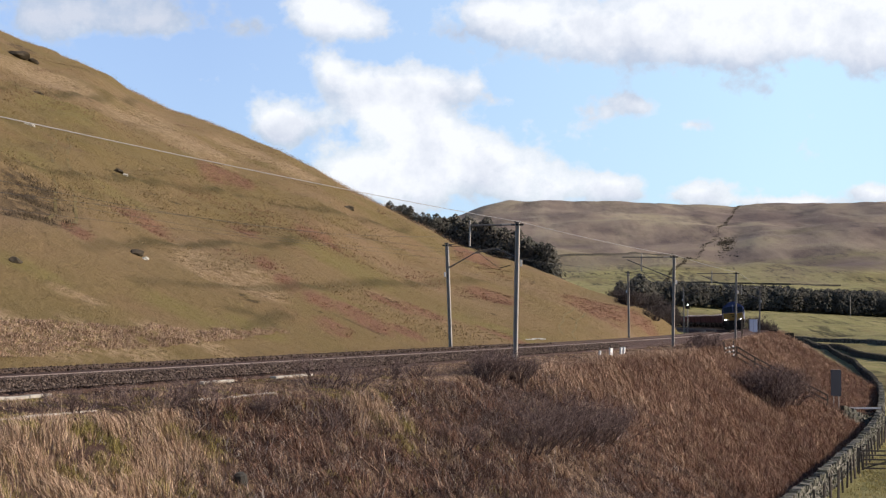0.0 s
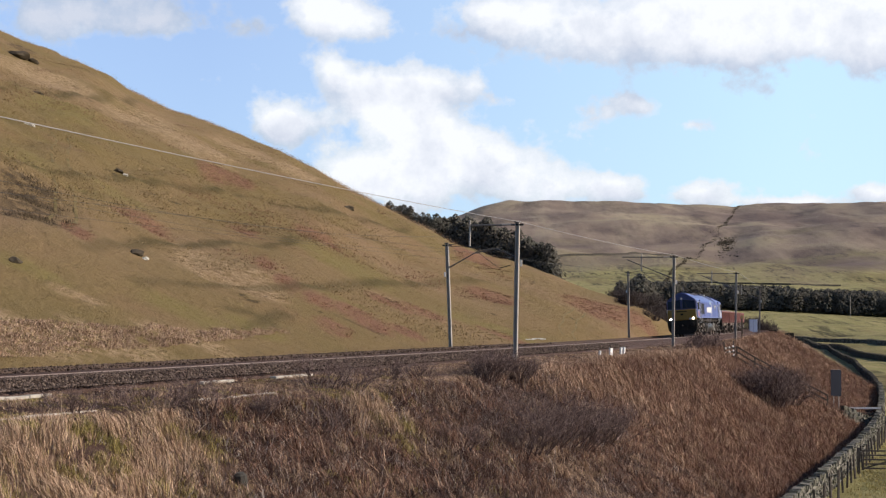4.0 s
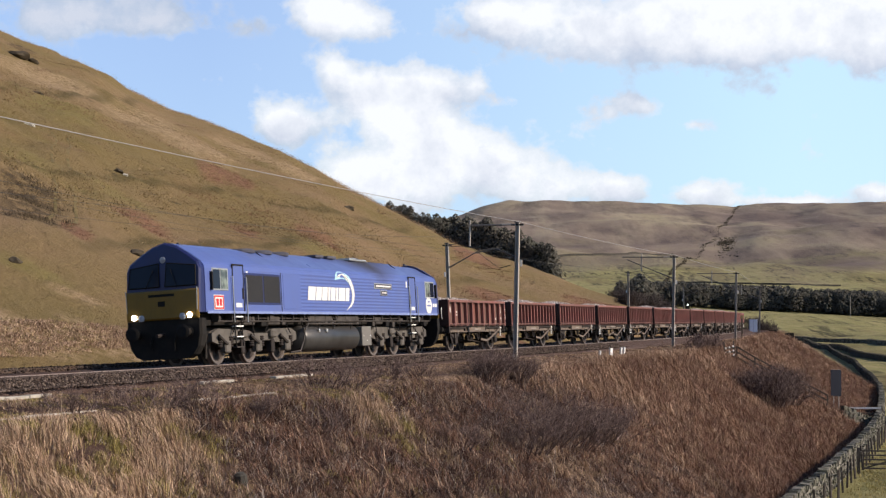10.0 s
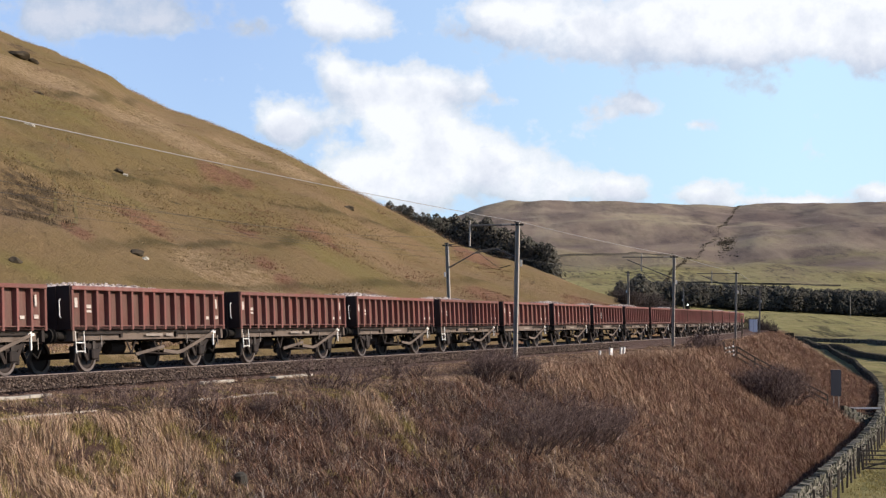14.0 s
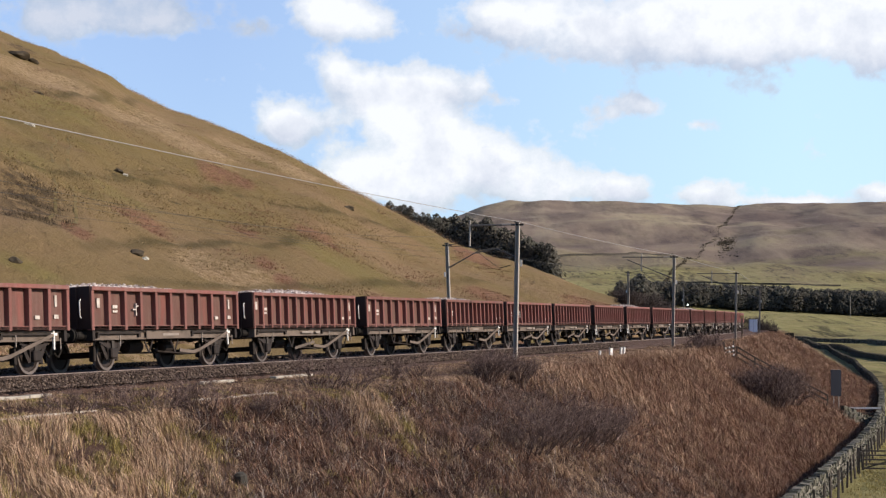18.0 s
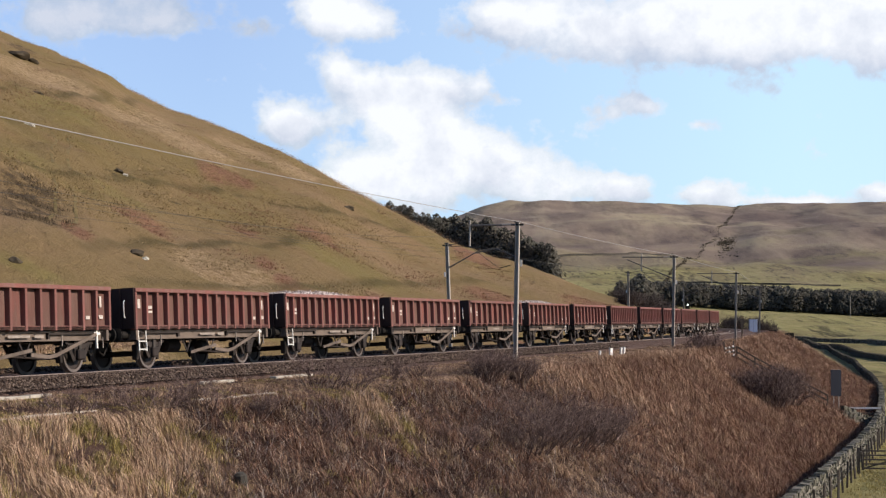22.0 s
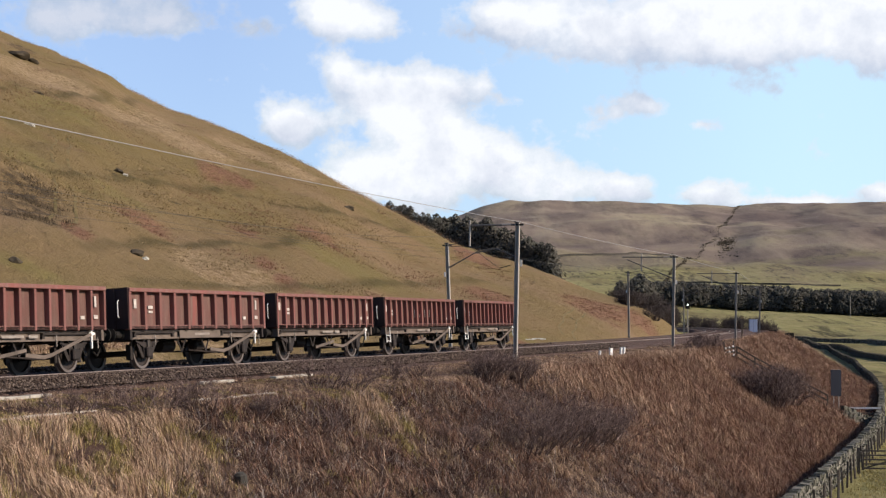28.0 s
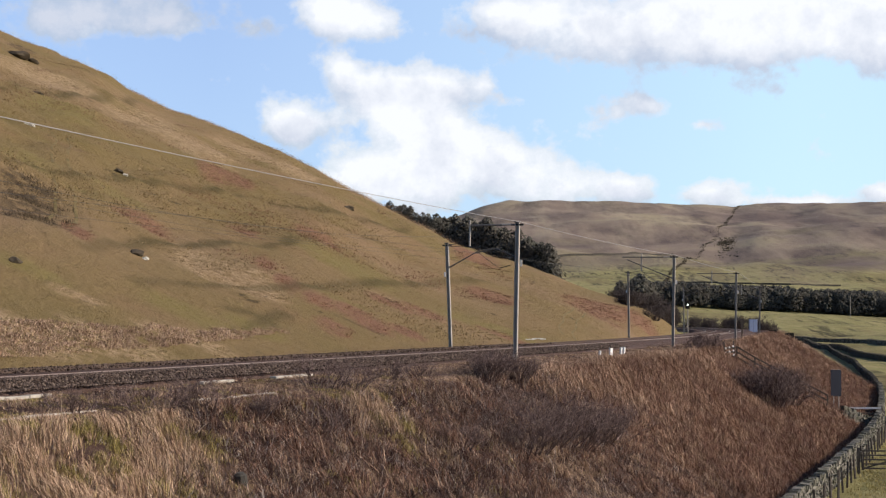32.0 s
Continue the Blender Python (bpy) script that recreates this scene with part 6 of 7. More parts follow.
stile()
bm = bmesh.new()
lathe_y(bm, [(0.15, 0), (0.17, 0.25), (0.16, 0.5), (0.09, 0.56)], 9, Matrix.Rotation(radians(90), 4, "X"))
lathe_y(bm, [(0.09, 0), (0.08, 0.2), (0.05, 0.42)], 7, Matrix.Translation((-0.05, 0, 0.2)) @ Matrix.Rotation(radians(-50), 4, "Y") @ Matrix.Rotation(radians(90), 4, "X"))
bmesh.ops.recalc_face_normals(bm, faces=bm.faces)
o = new("tree_stump", bm_mesh("tree_stump", bm, M_GAPSHADE_STUMP))
o.matrix_basis = pose(-4.55, 35.0, land_z(-4.55, 35.0) - 0.2, 6, -4, 0)
tagged(o, "dark weathered stump standing in the bank grass", "stump")
o = new("notice_post", bm_mesh("notice_post", bbox(-0.35, 0.35, -0.05, 0.05, 0, 1.9, 0.02), plain("dull_red_paint", (0.3, 0.06, 0.05))))
o.matrix_basis = pose(46.6, 161, land_z(46.6, 161), 0, 0, 10)
tagged(o, "dull red upright board beside the field", "board")
bm = bmesh.new()
bar(bm, (0, 0, -0.5), (0, 0, 7.5), 0.12, 7, 0.09)
o = new("timber_pole", bm_mesh("timber_pole", bm, M_GALV))
o.matrix_basis = pose(144.9, 547, land_z(144.9, 547))
tagged(o, "pale pole standing before the dark wood", "pole")


# ---------------------------------------------------------------- rocks on the hill
def rock(x, y, r, mat, label, seed):
    rng = random.Random(seed)
    bm = bmesh.new()
    bmesh.ops.create_icosphere(bm, subdivisions=2, radius=1)
    for v in bm.verts:
        v.co *= 0.8 + 0.4 * noise.noise(v.co * 1.3 + Vector((seed, 0, 0))) + rng.uniform(-0.06, 0.06)
        v.co.z *= 0.5
        v.co *= r
    o = new("boulder", bm_mesh("boulder", bm, mat))
    o.matrix_basis = pose(x, y, land_z(x, y) + 0.08 * r, rng.uniform(-10, 10), rng.uniform(-10, 10), rng.uniform(0, 360))
    return tagged(o, label, "boulder", "boulders on the hill")


M_ROCKD = worn("dark_rock_and_hollow_shade", (0.07, 0.053, 0.034), (0.032, 0.025, 0.015), 0.95, 0, 1.5, 0.7)
M_ROCKP = worn("pale_rock", (0.6, 0.57, 0.5), (0.35, 0.32, 0.26), 0.95, 0, 2, 0.6)
# the dark lump at (-17.1, 85.6) stands in for a shaded brown hollow
for i, (x, y, r, pale) in enumerate(((-61.1, 220.2, 1.9, 0), (-59.6, 221.5, 1.1, 0), (-25.7, 121.1, 0.55, 0), (-25.1, 121.0, 0.3, 1), (-17.1, 85.6, 0.55, 0), (-16.6, 85.5, 0.28, 1),
                                     (-19.6, 70.3, 0.4, 0), (-11.5, 187.1, 0.9, 0), (-33.8, 125.8, 0.34, 1), (-34.3, 125.9, 0.3, 1), (-42, 158, 0.7, 0), (-36, 163, 0.6, 0))):
    rock(x, y, r, M_ROCKP if pale else M_ROCKD, "pale lichen-grey boulder in the hill grass" if pale else "dark peaty lump in the hill grass", i)
# ---------------------------------------------------------------- plants
def plant_material(name, stops, rough=0.9, clump=0.55):
    """Stems that vary one by one, and in darker, redder and greyer drifts."""
    k = Mat(name, rough, spec=0.12)
    c = k.ramp(k.island(), stops)
    big, mid = k.noise(0.3, 4, 0.6), k.noise(1.3, 4, 0.65)
    c = k.mix(k.math("MULTIPLY", k.band(big, 0.42, 0.62), 0.5), c, k.mix(0.55, c, (0.06, 0.03, 0.021)))
    c = k.mix(k.math("MULTIPLY", k.band(mid, 0.5, 0.66), clump), c, k.mix(0.7, c, (0.03, 0.021, 0.018)))
    k.color(c)
    return k.m


M_STRAW = plant_material("straw_grass", [(0.0, (0.18, 0.108, 0.073)), (0.45, (0.45, 0.3, 0.205)), (0.85, (0.72, 0.53, 0.38)), (1.0, (0.36, 0.28, 0.12))], clump=0.4)
M_GREENG = plant_material("green_grass", [(0.0, (0.18, 0.15, 0.04)), (0.6, (0.36, 0.29, 0.1)), (1.0, (0.54, 0.42, 0.22))])
M_BRACKEN = plant_material("dead_bracken", [(0.0, (0.1, 0.05, 0.037)), (0.5, (0.235, 0.126, 0.088)), (0.82, (0.38, 0.235, 0.165)), (1.0, (0.56, 0.4, 0.29))], clump=0.6)
M_BRAMBLE = plant_material("bramble_stems", [(0.0, (0.022, 0.013, 0.012)), (0.5, (0.07, 0.039, 0.034)), (0.82, (0.16, 0.1, 0.083)), (0.93, (0.38, 0.31, 0.27)), (1.0, (0.66, 0.6, 0.55))])
M_TWIG = plant_material("bare_twigs", [(0.0, (0.06, 0.04, 0.038)), (0.55, (0.14, 0.096, 0.088)), (0.9, (0.26, 0.19, 0.165)), (1.0, (0.4, 0.32, 0.28))], clump=0.2)
M_STALK = plant_material("dry_stalks", [(0.0, (0.2, 0.15, 0.12)), (0.6, (0.38, 0.3, 0.25)), (1.0, (0.6, 0.53, 0.47))])
M_LONGGRASS = plant_material("long_bleached_grass", [(0.0, (0.2, 0.118, 0.08)), (0.5, (0.42, 0.27, 0.18)), (0.85, (0.6, 0.42, 0.3)), (1.0, (0.72, 0.55, 0.41))], clump=0.45)
M_TUSSOCK = plant_material("hill_tussock", [(0.0, (0.2, 0.145, 0.062)), (0.5, (0.3, 0.21, 0.105)), (1.0, (0.4, 0.29, 0.165))])
M_RUSH = plant_material("dark_rushes", [(0.0, (0.05, 0.037, 0.025)), (0.6, (0.1, 0.075, 0.045)), (1.0, (0.17, 0.13, 0.08))])
M_HBRACKEN = plant_material("hill_bracken", [(0.0, (0.16, 0.08, 0.05)), (0.6, (0.26, 0.14, 0.085)), (1.0, (0.36, 0.22, 0.14))])
# needle green lifted and greyed, so distance haze sits in the colour
M_CONIFER = plant_material("hazed_conifer_needles", [(0.0, (0.075, 0.073, 0.06)), (0.5, (0.09, 0.088, 0.072)), (1.0, (0.11, 0.107, 0.088))], clump=0.1)
M_SCRUB = plant_material("grey_scrub_twigs", [(0.0, (0.05, 0.042, 0.04)), (0.6, (0.085, 0.07, 0.066)), (1.0, (0.13, 0.11, 0.1))])
M_BARK = worn("bark", (0.07, 0.05, 0.04), (0.035, 0.026, 0.022), 0.95, 0, 4, 0.7)


def blades(name, x, y, height, width, per, lean, spread, mat, label, seed, bent=True, comb=(0.0, 0.0), up=1.0):
    """Tufts of bent blades at many places, as one object of uncountable growth."""
    rng = np.random.default_rng(seed)
    seen = np.abs(np.arctan2(x, y)) < radians(17.3)
    x, y, height = x[seen], y[seen], (height[seen] if np.ndim(height) else np.full(seen.sum(), height))
    n = len(x)
    z = land(x, y)[0]
    N = n * per
    bx = np.repeat(x, per) + rng.normal(0, spread, N)
    by = np.repeat(y, per) + rng.normal(0, spread, N)
    bz = np.repeat(z, per) - 0.04
    h = np.repeat(height, per) * rng.uniform(0.5, 1.15, N)
    an = rng.uniform(0, 6.283, N)
    ln = rng.uniform(0.25, 1.0, N) * lean
    sway = np.clip(1 + 1.1 * fbm(bx, by, 4.5, 0.7 + seed) + 0.5 * fbm(bx, by, 1.3, 3.1), -0.7, 2.2)      # drifts lie differently
    dx, dy = (np.cos(an) * ln + comb[0] * sway) * h, (np.sin(an) * ln + comb[1] * sway) * h
    sa = rng.uniform(0, 6.283, N)
    w = width * rng.uniform(0.6, 1.4, N)
    sx, sy = np.cos(sa) * w, np.sin(sa) * w
    v = np.empty((N, 5, 3))
    v[:, 0] = np.stack([bx - sx, by - sy, bz], -1)
    v[:, 1] = np.stack([bx + sx, by + sy, bz], -1)
    mx, my, mz = bx + dx * 0.35, by + dy * 0.35, bz + h * 0.6 * (0.4 + 0.6 * up)
    v[:, 2] = np.stack([mx + sx * 0.7, my + sy * 0.7, mz], -1)
    v[:, 3] = np.stack([mx - sx * 0.7, my - sy * 0.7, mz], -1)
    v[:, 4] = np.stack([bx + dx, by + dy, bz + h * (1 - 0.35 * ln) * up], -1)
    if not bent:      # straight slivers
        v = v[:, [0, 1, 4]]
        me = bpy.data.meshes.new(name)
        me.vertices.add(N * 3)
        me.vertices.foreach_set("co", v.reshape(-1).astype(np.float32))
        me.loops.add(N * 3)
        me.loops.foreach_set("vertex_index", np.arange(N * 3, dtype=np.int32))
        me.polygons.add(N)
        me.polygons.foreach_set("loop_start", (np.arange(N) * 3).astype(np.int32))
        me.update(calc_edges=True)
        me.materials.append(mat)
        return tagged(new(name, me), label, "grass", kind="stuff")
    me = bpy.data.meshes.new(name)
    me.vertices.add(N * 5)
    me.vertices.foreach_set("co", v.reshape(-1).astype(np.float32))
    base = (np.arange(N) * 5)[:, None]
    quads = base + np.array([0, 1, 2, 3])
    tris = base + np.array([3, 2, 4])
    loops = np.concatenate([quads, tris], 1).reshape(-1)
    me.loops.add(N * 7)
    me.loops.foreach_set("vertex_index", loops.astype(np.int32))
    me.polygons.add(N * 2)
    st = (np.arange(N) * 7)[:, None] + np.array([0, 4])
    me.polygons.foreach_set("loop_start", st.reshape(-1).astype(np.int32))
    me.update(calc_edges=True)
    me.materials.append(mat)
    return tagged(new(name, me), label, "grass", kind="stuff")


def scatter(seed, n, u0, u1, l0, l1, power=1.0):
    rng = np.random.default_rng(seed)
    u = u0 + (u1 - u0) * rng.random(n) ** power
    l = l0 + (l1 - l0) * rng.random(n)
    px, py, _z, th = line(u)
    return px + l * np.sin(th), py - l * np.cos(th), u, l, rng


def grow_bank():
    # drifts: straw on the near bank, dark bramble in its middle, long bleached grass and bracken beyond
    x, y, u, l, r = scatter(11, 86000, -16, 135, 2.8, 16.2, 1.55)
    p1, p2 = fbm(x, y, 7.0, 1.1), fbm(x, y, 3.0, 4.4)
    clump = fbm(x, y, 2.3, 2.5) + 0.6 * fbm(x, y, 0.9, 4.1)
    left = np.clip((-4.6 - u - 0.35 * (l - 6) + p1 * 2.4) / 3.0, 0, 0.9)
    left = np.maximum(left, np.clip(1.15 - np.hypot((u - 4.6 + p2) / 2.0, (l - 6.6) / 1.9), 0, 1) * 1.3)
    left = np.maximum(left, np.clip(1.1 - np.hypot((u - 13 + p2) / 1.6, (l - 10.5) / 3.0), 0, 1) * 0.45)
    right = np.clip((u - 22 + 0.7 * (l - 9) + p1 * 6) / 11, 0, 1)
    k = r.random(len(x))
    vis = (x > -12) & (np.hypot(x, y) > 22) & (clump > -0.95 + 0.25 * r.random(len(x)))
    cess = l < 5.6
    straw = vis & ((k < left * 0.92) | (cess & (k < 0.8)) | ((k > 0.98 - 0.2 * np.clip(fbm(x, y, 2.6, 6.2), 0, 1)) & (right < 0.9)))
    brk = vis & ~straw & (k < right + 0.1 + 0.3 * (fbm(x, y, 4.0, 8.3) > 0.45)) & ~cess
    brm = vis & ~straw & ~brk & (~cess | (p1 > 0.4))
    green = straw & (fbm(x, y, 2.4, 9.0) > 0.18) & (u < 12)
    straw &= ~green
    tall = (0.6 + 0.5 * r.random(len(x))) * (1 + 0.5 * clump).clip(0.35, 1.8)
    hs = np.where(cess, 0.14, 0.42) * tall
    flat = straw & (r.random(len(x)) < 0.6) & ~cess
    stand = straw & ~flat
    blades("dead_grass", x[flat], y[flat], hs[flat] * 1.3, 0.006, 19, 0.55, 0.1, M_STRAW, "bleached straw-coloured dead grass laid down the bank", 1, comb=(-0.35, -0.15), up=0.85)
    blades("dead_grass", x[stand], y[stand], hs[stand], 0.005, 15, 1.3, 0.12, M_STRAW, "bleached straw-coloured dead grass on the bank", 21, comb=(-0.2, -0.1))
    blades("green_grass", x[green], y[green], hs[green] * 0.7, 0.006, 18, 0.9, 0.12, M_GREENG, "yellow-green grass patches on the bank", 2, comb=(-0.2, -0.1))
    thin = brk & (r.random(len(x)) < 0.8)
    blades("dead_bracken", x[thin], y[thin], 0.6 * tall[thin], 0.0105, 18, 1.0, 0.16, M_BRACKEN, "rust-brown dead bracken covering the bank", 3, False, comb=(-0.45, -0.15))
    thin = brm & (r.random(len(x)) < 0.8)
    blades("bramble", x[thin], y[thin], 0.36 * tall[thin], 0.007, 23, 1.5, 0.15, M_BRAMBLE, "dark tangled bramble stems covering the bank", 4, False, comb=(-0.1, -0.1))
    # thin standing stalks that catch the light above the bramble
    q = brm & (r.random(len(x)) < 0.1)
    blades("dry_stalks", x[q], y[q], 0.6 * tall[q], 0.005, 4, 0.9, 0.2, M_STALK, "thin pale dry stalks standing in the bramble", 22, comb=(-0.3, -0.15))
    # long bleached grass combed down the far bank, thickest along its top
    x, y, u, l, r = scatter(12, 8500, 18, 150, 4.0, 16.0, 1.25)
    c2 = fbm(x, y, 3.6, 2.5) + 0.5 * fbm(x, y, 1.4, 4.1)
    pale = r.random(len(x)) < np.clip(0.9 - 0.11 * (l - 4.5) + 0.5 * fbm(x, y, 8.0, 2.2) + 0.4 * c2 - np.clip((25 - u) / 8, 0, 1), 0.02, 1)
    blades("bleached_grass", x[pale], y[pale], np.where(l[pale] < 5.4, 0.25, 0.72) * (0.5 + 0.6 * r.random(pale.sum())) * (1 + 0.35 * c2[pale]).clip(0.4, 1.5), 0.009, 30, 0.85, 0.2, M_LONGGRASS, "bleached long grass combed down the bank", 5, comb=(-0.45, -0.16), up=0.85)
    # single drooping tussocks
    x, y, u, l, r = scatter(14, 1500, -16, 110, 6.0, 16.0, 1.5)
    g = fbm(x, y, 5.0, 7.4)
    keep = ((u < -5) | (u > 20)) | (g > 0.5)
    blades("grass_tussocks", x[keep], y[keep], 0.48 * (0.6 + 0.6 * r.random(keep.sum())), 0.006, 60, 1.15, 0.08, M_STRAW, "drooping pale grass tussocks on the bank", 23, comb=(-0.25, -0.12), up=0.85)
    # valley field by the wall
    x, y, u, l, r = scatter(13, 7000, 20, 110, 17.3, 27)
    blades("field_grass", x, y, 0.1 + 0.16 * r.random(len(x)), 0.012, 7, 0.9, 0.14, M_GREENG, "short green pasture with pale tufts", 6)


def grow_hill():
    x, y, u, l, r = scatter(21, 52000, 0, 168, -52, -8.2, 1.0)
    b = np.arctan2(x, y)
    near = (b > radians(-17.5)) & (b < bear(1190))
    pale, red, rush = plots(x, y, PALE_PLOTS), plots(x, y, RED_PLOTS), plots(x, y, DARK_PLOTS)
    k = r.random(len(x))
    clump = fbm(x, y, 1.6, 5.0) + 0.5 * fbm(x, y, 0.7, 1.0)
    t = near & (k < np.maximum(0.75 * pale * (clump > -0.25), 0.05 + 0.12 * (fbm(x, y, 12, 3.3) > 0.5)))
    blades("hill_tussocks", x[t], y[t], 0.12 * (0.6 + 0.8 * r.random(t.sum())) * (1 + 0.4 * clump[t]).clip(0.4, 1.6), 0.011, 13, 1.7, 0.2, M_TUSSOCK, "bleached grass tussocks on the hillside", 7)
    # pale hummocky strip along the foot of the hill
    fx, fy, fu, fl, fr = scatter(24, 15000, 2, 36, -14.2, -9.3, 1.0)
    fc = fbm(fx, fy, 1.5, 5.0) + 0.5 * fbm(fx, fy, 0.7, 2.0)
    rim = 0.5 * fbm(fx, fy, 6.0, 2.7)
    outer = np.interp(fu, [5, 14, 20, 27, 34], [-13.8, -12.9, -12.1, -11.6, -11.8])
    inner = np.interp(fu, [5, 16, 25, 34], [-9.4, -9.9, -10.4, -11.2])
    ft = (fl > outer + rim) & (fl < inner - 0.4 * rim) & (fc > -0.35)
    blades("foot_tussocks", fx[ft], fy[ft], 0.13 * (0.5 + fr.random(ft.sum())) * (1 + 0.45 * fc[ft]).clip(0.4, 1.7), 0.01, 14, 1.6, 0.14, M_STRAW, "pale hummocky dead grass along the hill's foot", 17)
    br = near & (k < 0.7 * red) & (clump > -0.35)
    blades("hill_bracken", x[br], y[br], 0.15 * (0.6 + 0.8 * r.random(br.sum())), 0.013, 12, 1.4, 0.22, M_HBRACKEN, "reddish dead bracken patches on the hillside", 8)
    ru = near & (k < 0.55 * rush) & (clump > -0.1)
    blades("hill_rushes", x[ru], y[ru], 0.3 * (0.6 + 0.8 * r.random(ru.sum())), 0.012, 12, 0.9, 0.25, M_RUSH, "dark brown rushes in a wet hollow of the hill", 18)
    # far up the hill: coarse clumps
    rng = np.random.default_rng(31)
    n = 30000
    b = rng.uniform(radians(-17.2), bear(900), n)
    d = rng.uniform(95, 330, n)
    x, y = d * np.sin(b), d * np.cos(b)
    f = fbm(x, y, 30, 3.3) + 0.5 * fbm(x, y, 9, 1.0)
    t = f > 0.25
    blades("upper_hill_grass", x[t], y[t], 0.13 * (0.6 + 0.8 * rng.random(t.sum())), 0.03, 8, 1.5, 0.6, M_TUSSOCK, "coarse bleached grass high on the hill", 9)
    # bleached band under the crest
    cb = rng.uniform(radians(-17.2), bear(800), 9000)
    cd = np.interp(cb, HILL_FAR_AT, HILL_FAR) - 48 * rng.random(9000) ** 1.3
    cx, cy = cd * np.sin(cb), cd * np.cos(cb)
    ct = fbm(cx, cy, 26, 5.5) + 0.5 * fbm(cx, cy, 8, 2.2) > -0.15
    blades("crest_grass", cx[ct], cy[ct], 0.13 * (0.6 + 0.8 * rng.random(ct.sum())), 0.03, 9, 1.6, 0.6, M_STRAW, "bleached pale grass under the hill's crest", 19)
    t = fbm(x, y, 40, 9.1) + 0.5 * fbm(x, y, 12, 5.0) > 0.75
    blades("upper_hill_bracken", x[t], y[t], 0.12 * (0.6 + 0.8 * rng.random(t.sum())), 0.035, 8, 1.5, 0.7, M_HBRACKEN, "dull red bracken high on the hill", 10)


def shrub(x, y, height, wide, seed, label, dens=1.0, mat=None, name="bare_shrub", thick=1.0):
    """A leafless shrub: stems that fork into many fine twigs."""
    rng = random.Random(seed)
    s = empty(name)
    z = land_z(x, y)
    stems = bmesh.new()

    def grow(p, d, length, r, level):
        q = p + d * length
        bar(stems, p, q, r, 4 if level < 2 else 3, r * 0.6)
        if level >= 4:
            return
        for _ in range(rng.choice((2, 3, 3)) if level < 3 else rng.choice((2, 3))):
            a = Vector((rng.gauss(0, 1), rng.gauss(0, 1), rng.gauss(0.35, 0.6))).normalized()
            nd = (d * 1.0 + a * 0.95).normalized()
            st = p.lerp(q, rng.uniform(0.45, 1.0))
            grow(st, nd, length * rng.uniform(0.55, 0.85), max(r * 0.58, 0.0032 * thick), level + 1)
    for _ in range(int(11 * dens)):
        a = rng.uniform(0, 6.283)
        rr = wide * 0.28 * math.sqrt(rng.random())
        d = Vector((math.cos(a) * rng.uniform(0.1, 0.75) * wide / height, math.sin(a) * rng.uniform(0.1, 0.75) * wide / height, 1)).normalized()
        grow(Vector((math.cos(a) * rr, math.sin(a) * rr, -0.1)), d, height * rng.uniform(0.3, 0.42), 0.016 * thick, 0)
    part("branchwork", stems, mat or M_TWIG, s)["kind"] = "stuff"
    s.matrix_basis = pose(x, y, z)
    return tagged(s, label, "shrub", "bare shrubs on the bank")


def plant_shrubs():
    spots = [(-5.9, 38.0, 1.1, 1.2), (-6.9, 36.4, 0.85, 1.5), (-4.9, 39.6, 0.8, 1.0), (-3.6, 46.8, 1.2, 1.4), (-2.9, 48.0, 1.0, 1.3), (-1.9, 52.8, 0.9, 1.5), (-0.9, 55.2, 0.8, 1.4),
             (2.2, 59.8, 1.35, 1.2), (2.9, 60.6, 1.3, 1.3), (3.6, 62, 0.9, 1.5), (1.7, 58.4, 1.3, 1.1), (3.4, 53.5, 2.2, 3.4), (4.6, 55.5, 2.0, 3.2), (2.6, 51.2, 1.5, 2.4), (6.2, 59.0, 1.6, 2.6), (5.2, 57.5, 1.6, 2.4), (0.4, 47.5, 1.0, 1.6), (-3.4, 41.5, 0.8, 1.3),
             (20.1, 97.6, 2.4, 2.8), (21.2, 99.0, 2.5, 2.8), (20.6, 96.8, 2.0, 2.6), (22.4, 101, 2.0, 2.6), (21.8, 100, 2.3, 2.6), (20.8, 98.2, 2.6, 2.4), (18.6, 109.0, 1.3, 1.7), (17.4, 106.5, 1.0, 1.6), (-8.3, 34.6, 0.7, 1.2)]
    for i, (x, y, h, w) in enumerate(spots):
        shrub(x, y, h * 1.15, w * 1.3, 100 + i, "leafless purple-brown shrub among dead grass on the bank", 1.6 if h < 1.3 else 3.6, thick=1.0 if y < 80 else 1.8)
    # scrub at the far end of the hill's foot
    rng = random.Random(77)
    for i in range(34):
        p = None
        while p is None or math.atan2(p.x, p.y) < bear(1085 + 3 * i):
            p = on_line(rng.uniform(160, 232), rng.uniform(-30, -9.5))
        shrub(p.x, p.y, rng.uniform(1.6, 3.4), rng.uniform(2.5, 4), 200 + i, "dark leafless scrub at the hill's foot", 2.4, M_SCRUB, name="scrub_tree", thick=3.2)


def cutting_scrub():
    """Low dark scrub added for the shaded cutting face on the outer side of the bend."""
    rng = random.Random(91)
    for i in range(42):
        p = on_line(rng.uniform(226, 330), rng.uniform(5.0, 11))
        shrub(p.x, p.y, rng.uniform(1.8, 3.4), rng.uniform(2.6, 4.2), 400 + i, "dark leafless scrub standing in for a shaded cutting bank", 2.2, M_SCRUB, name="scrub_tree", thick=3.6)


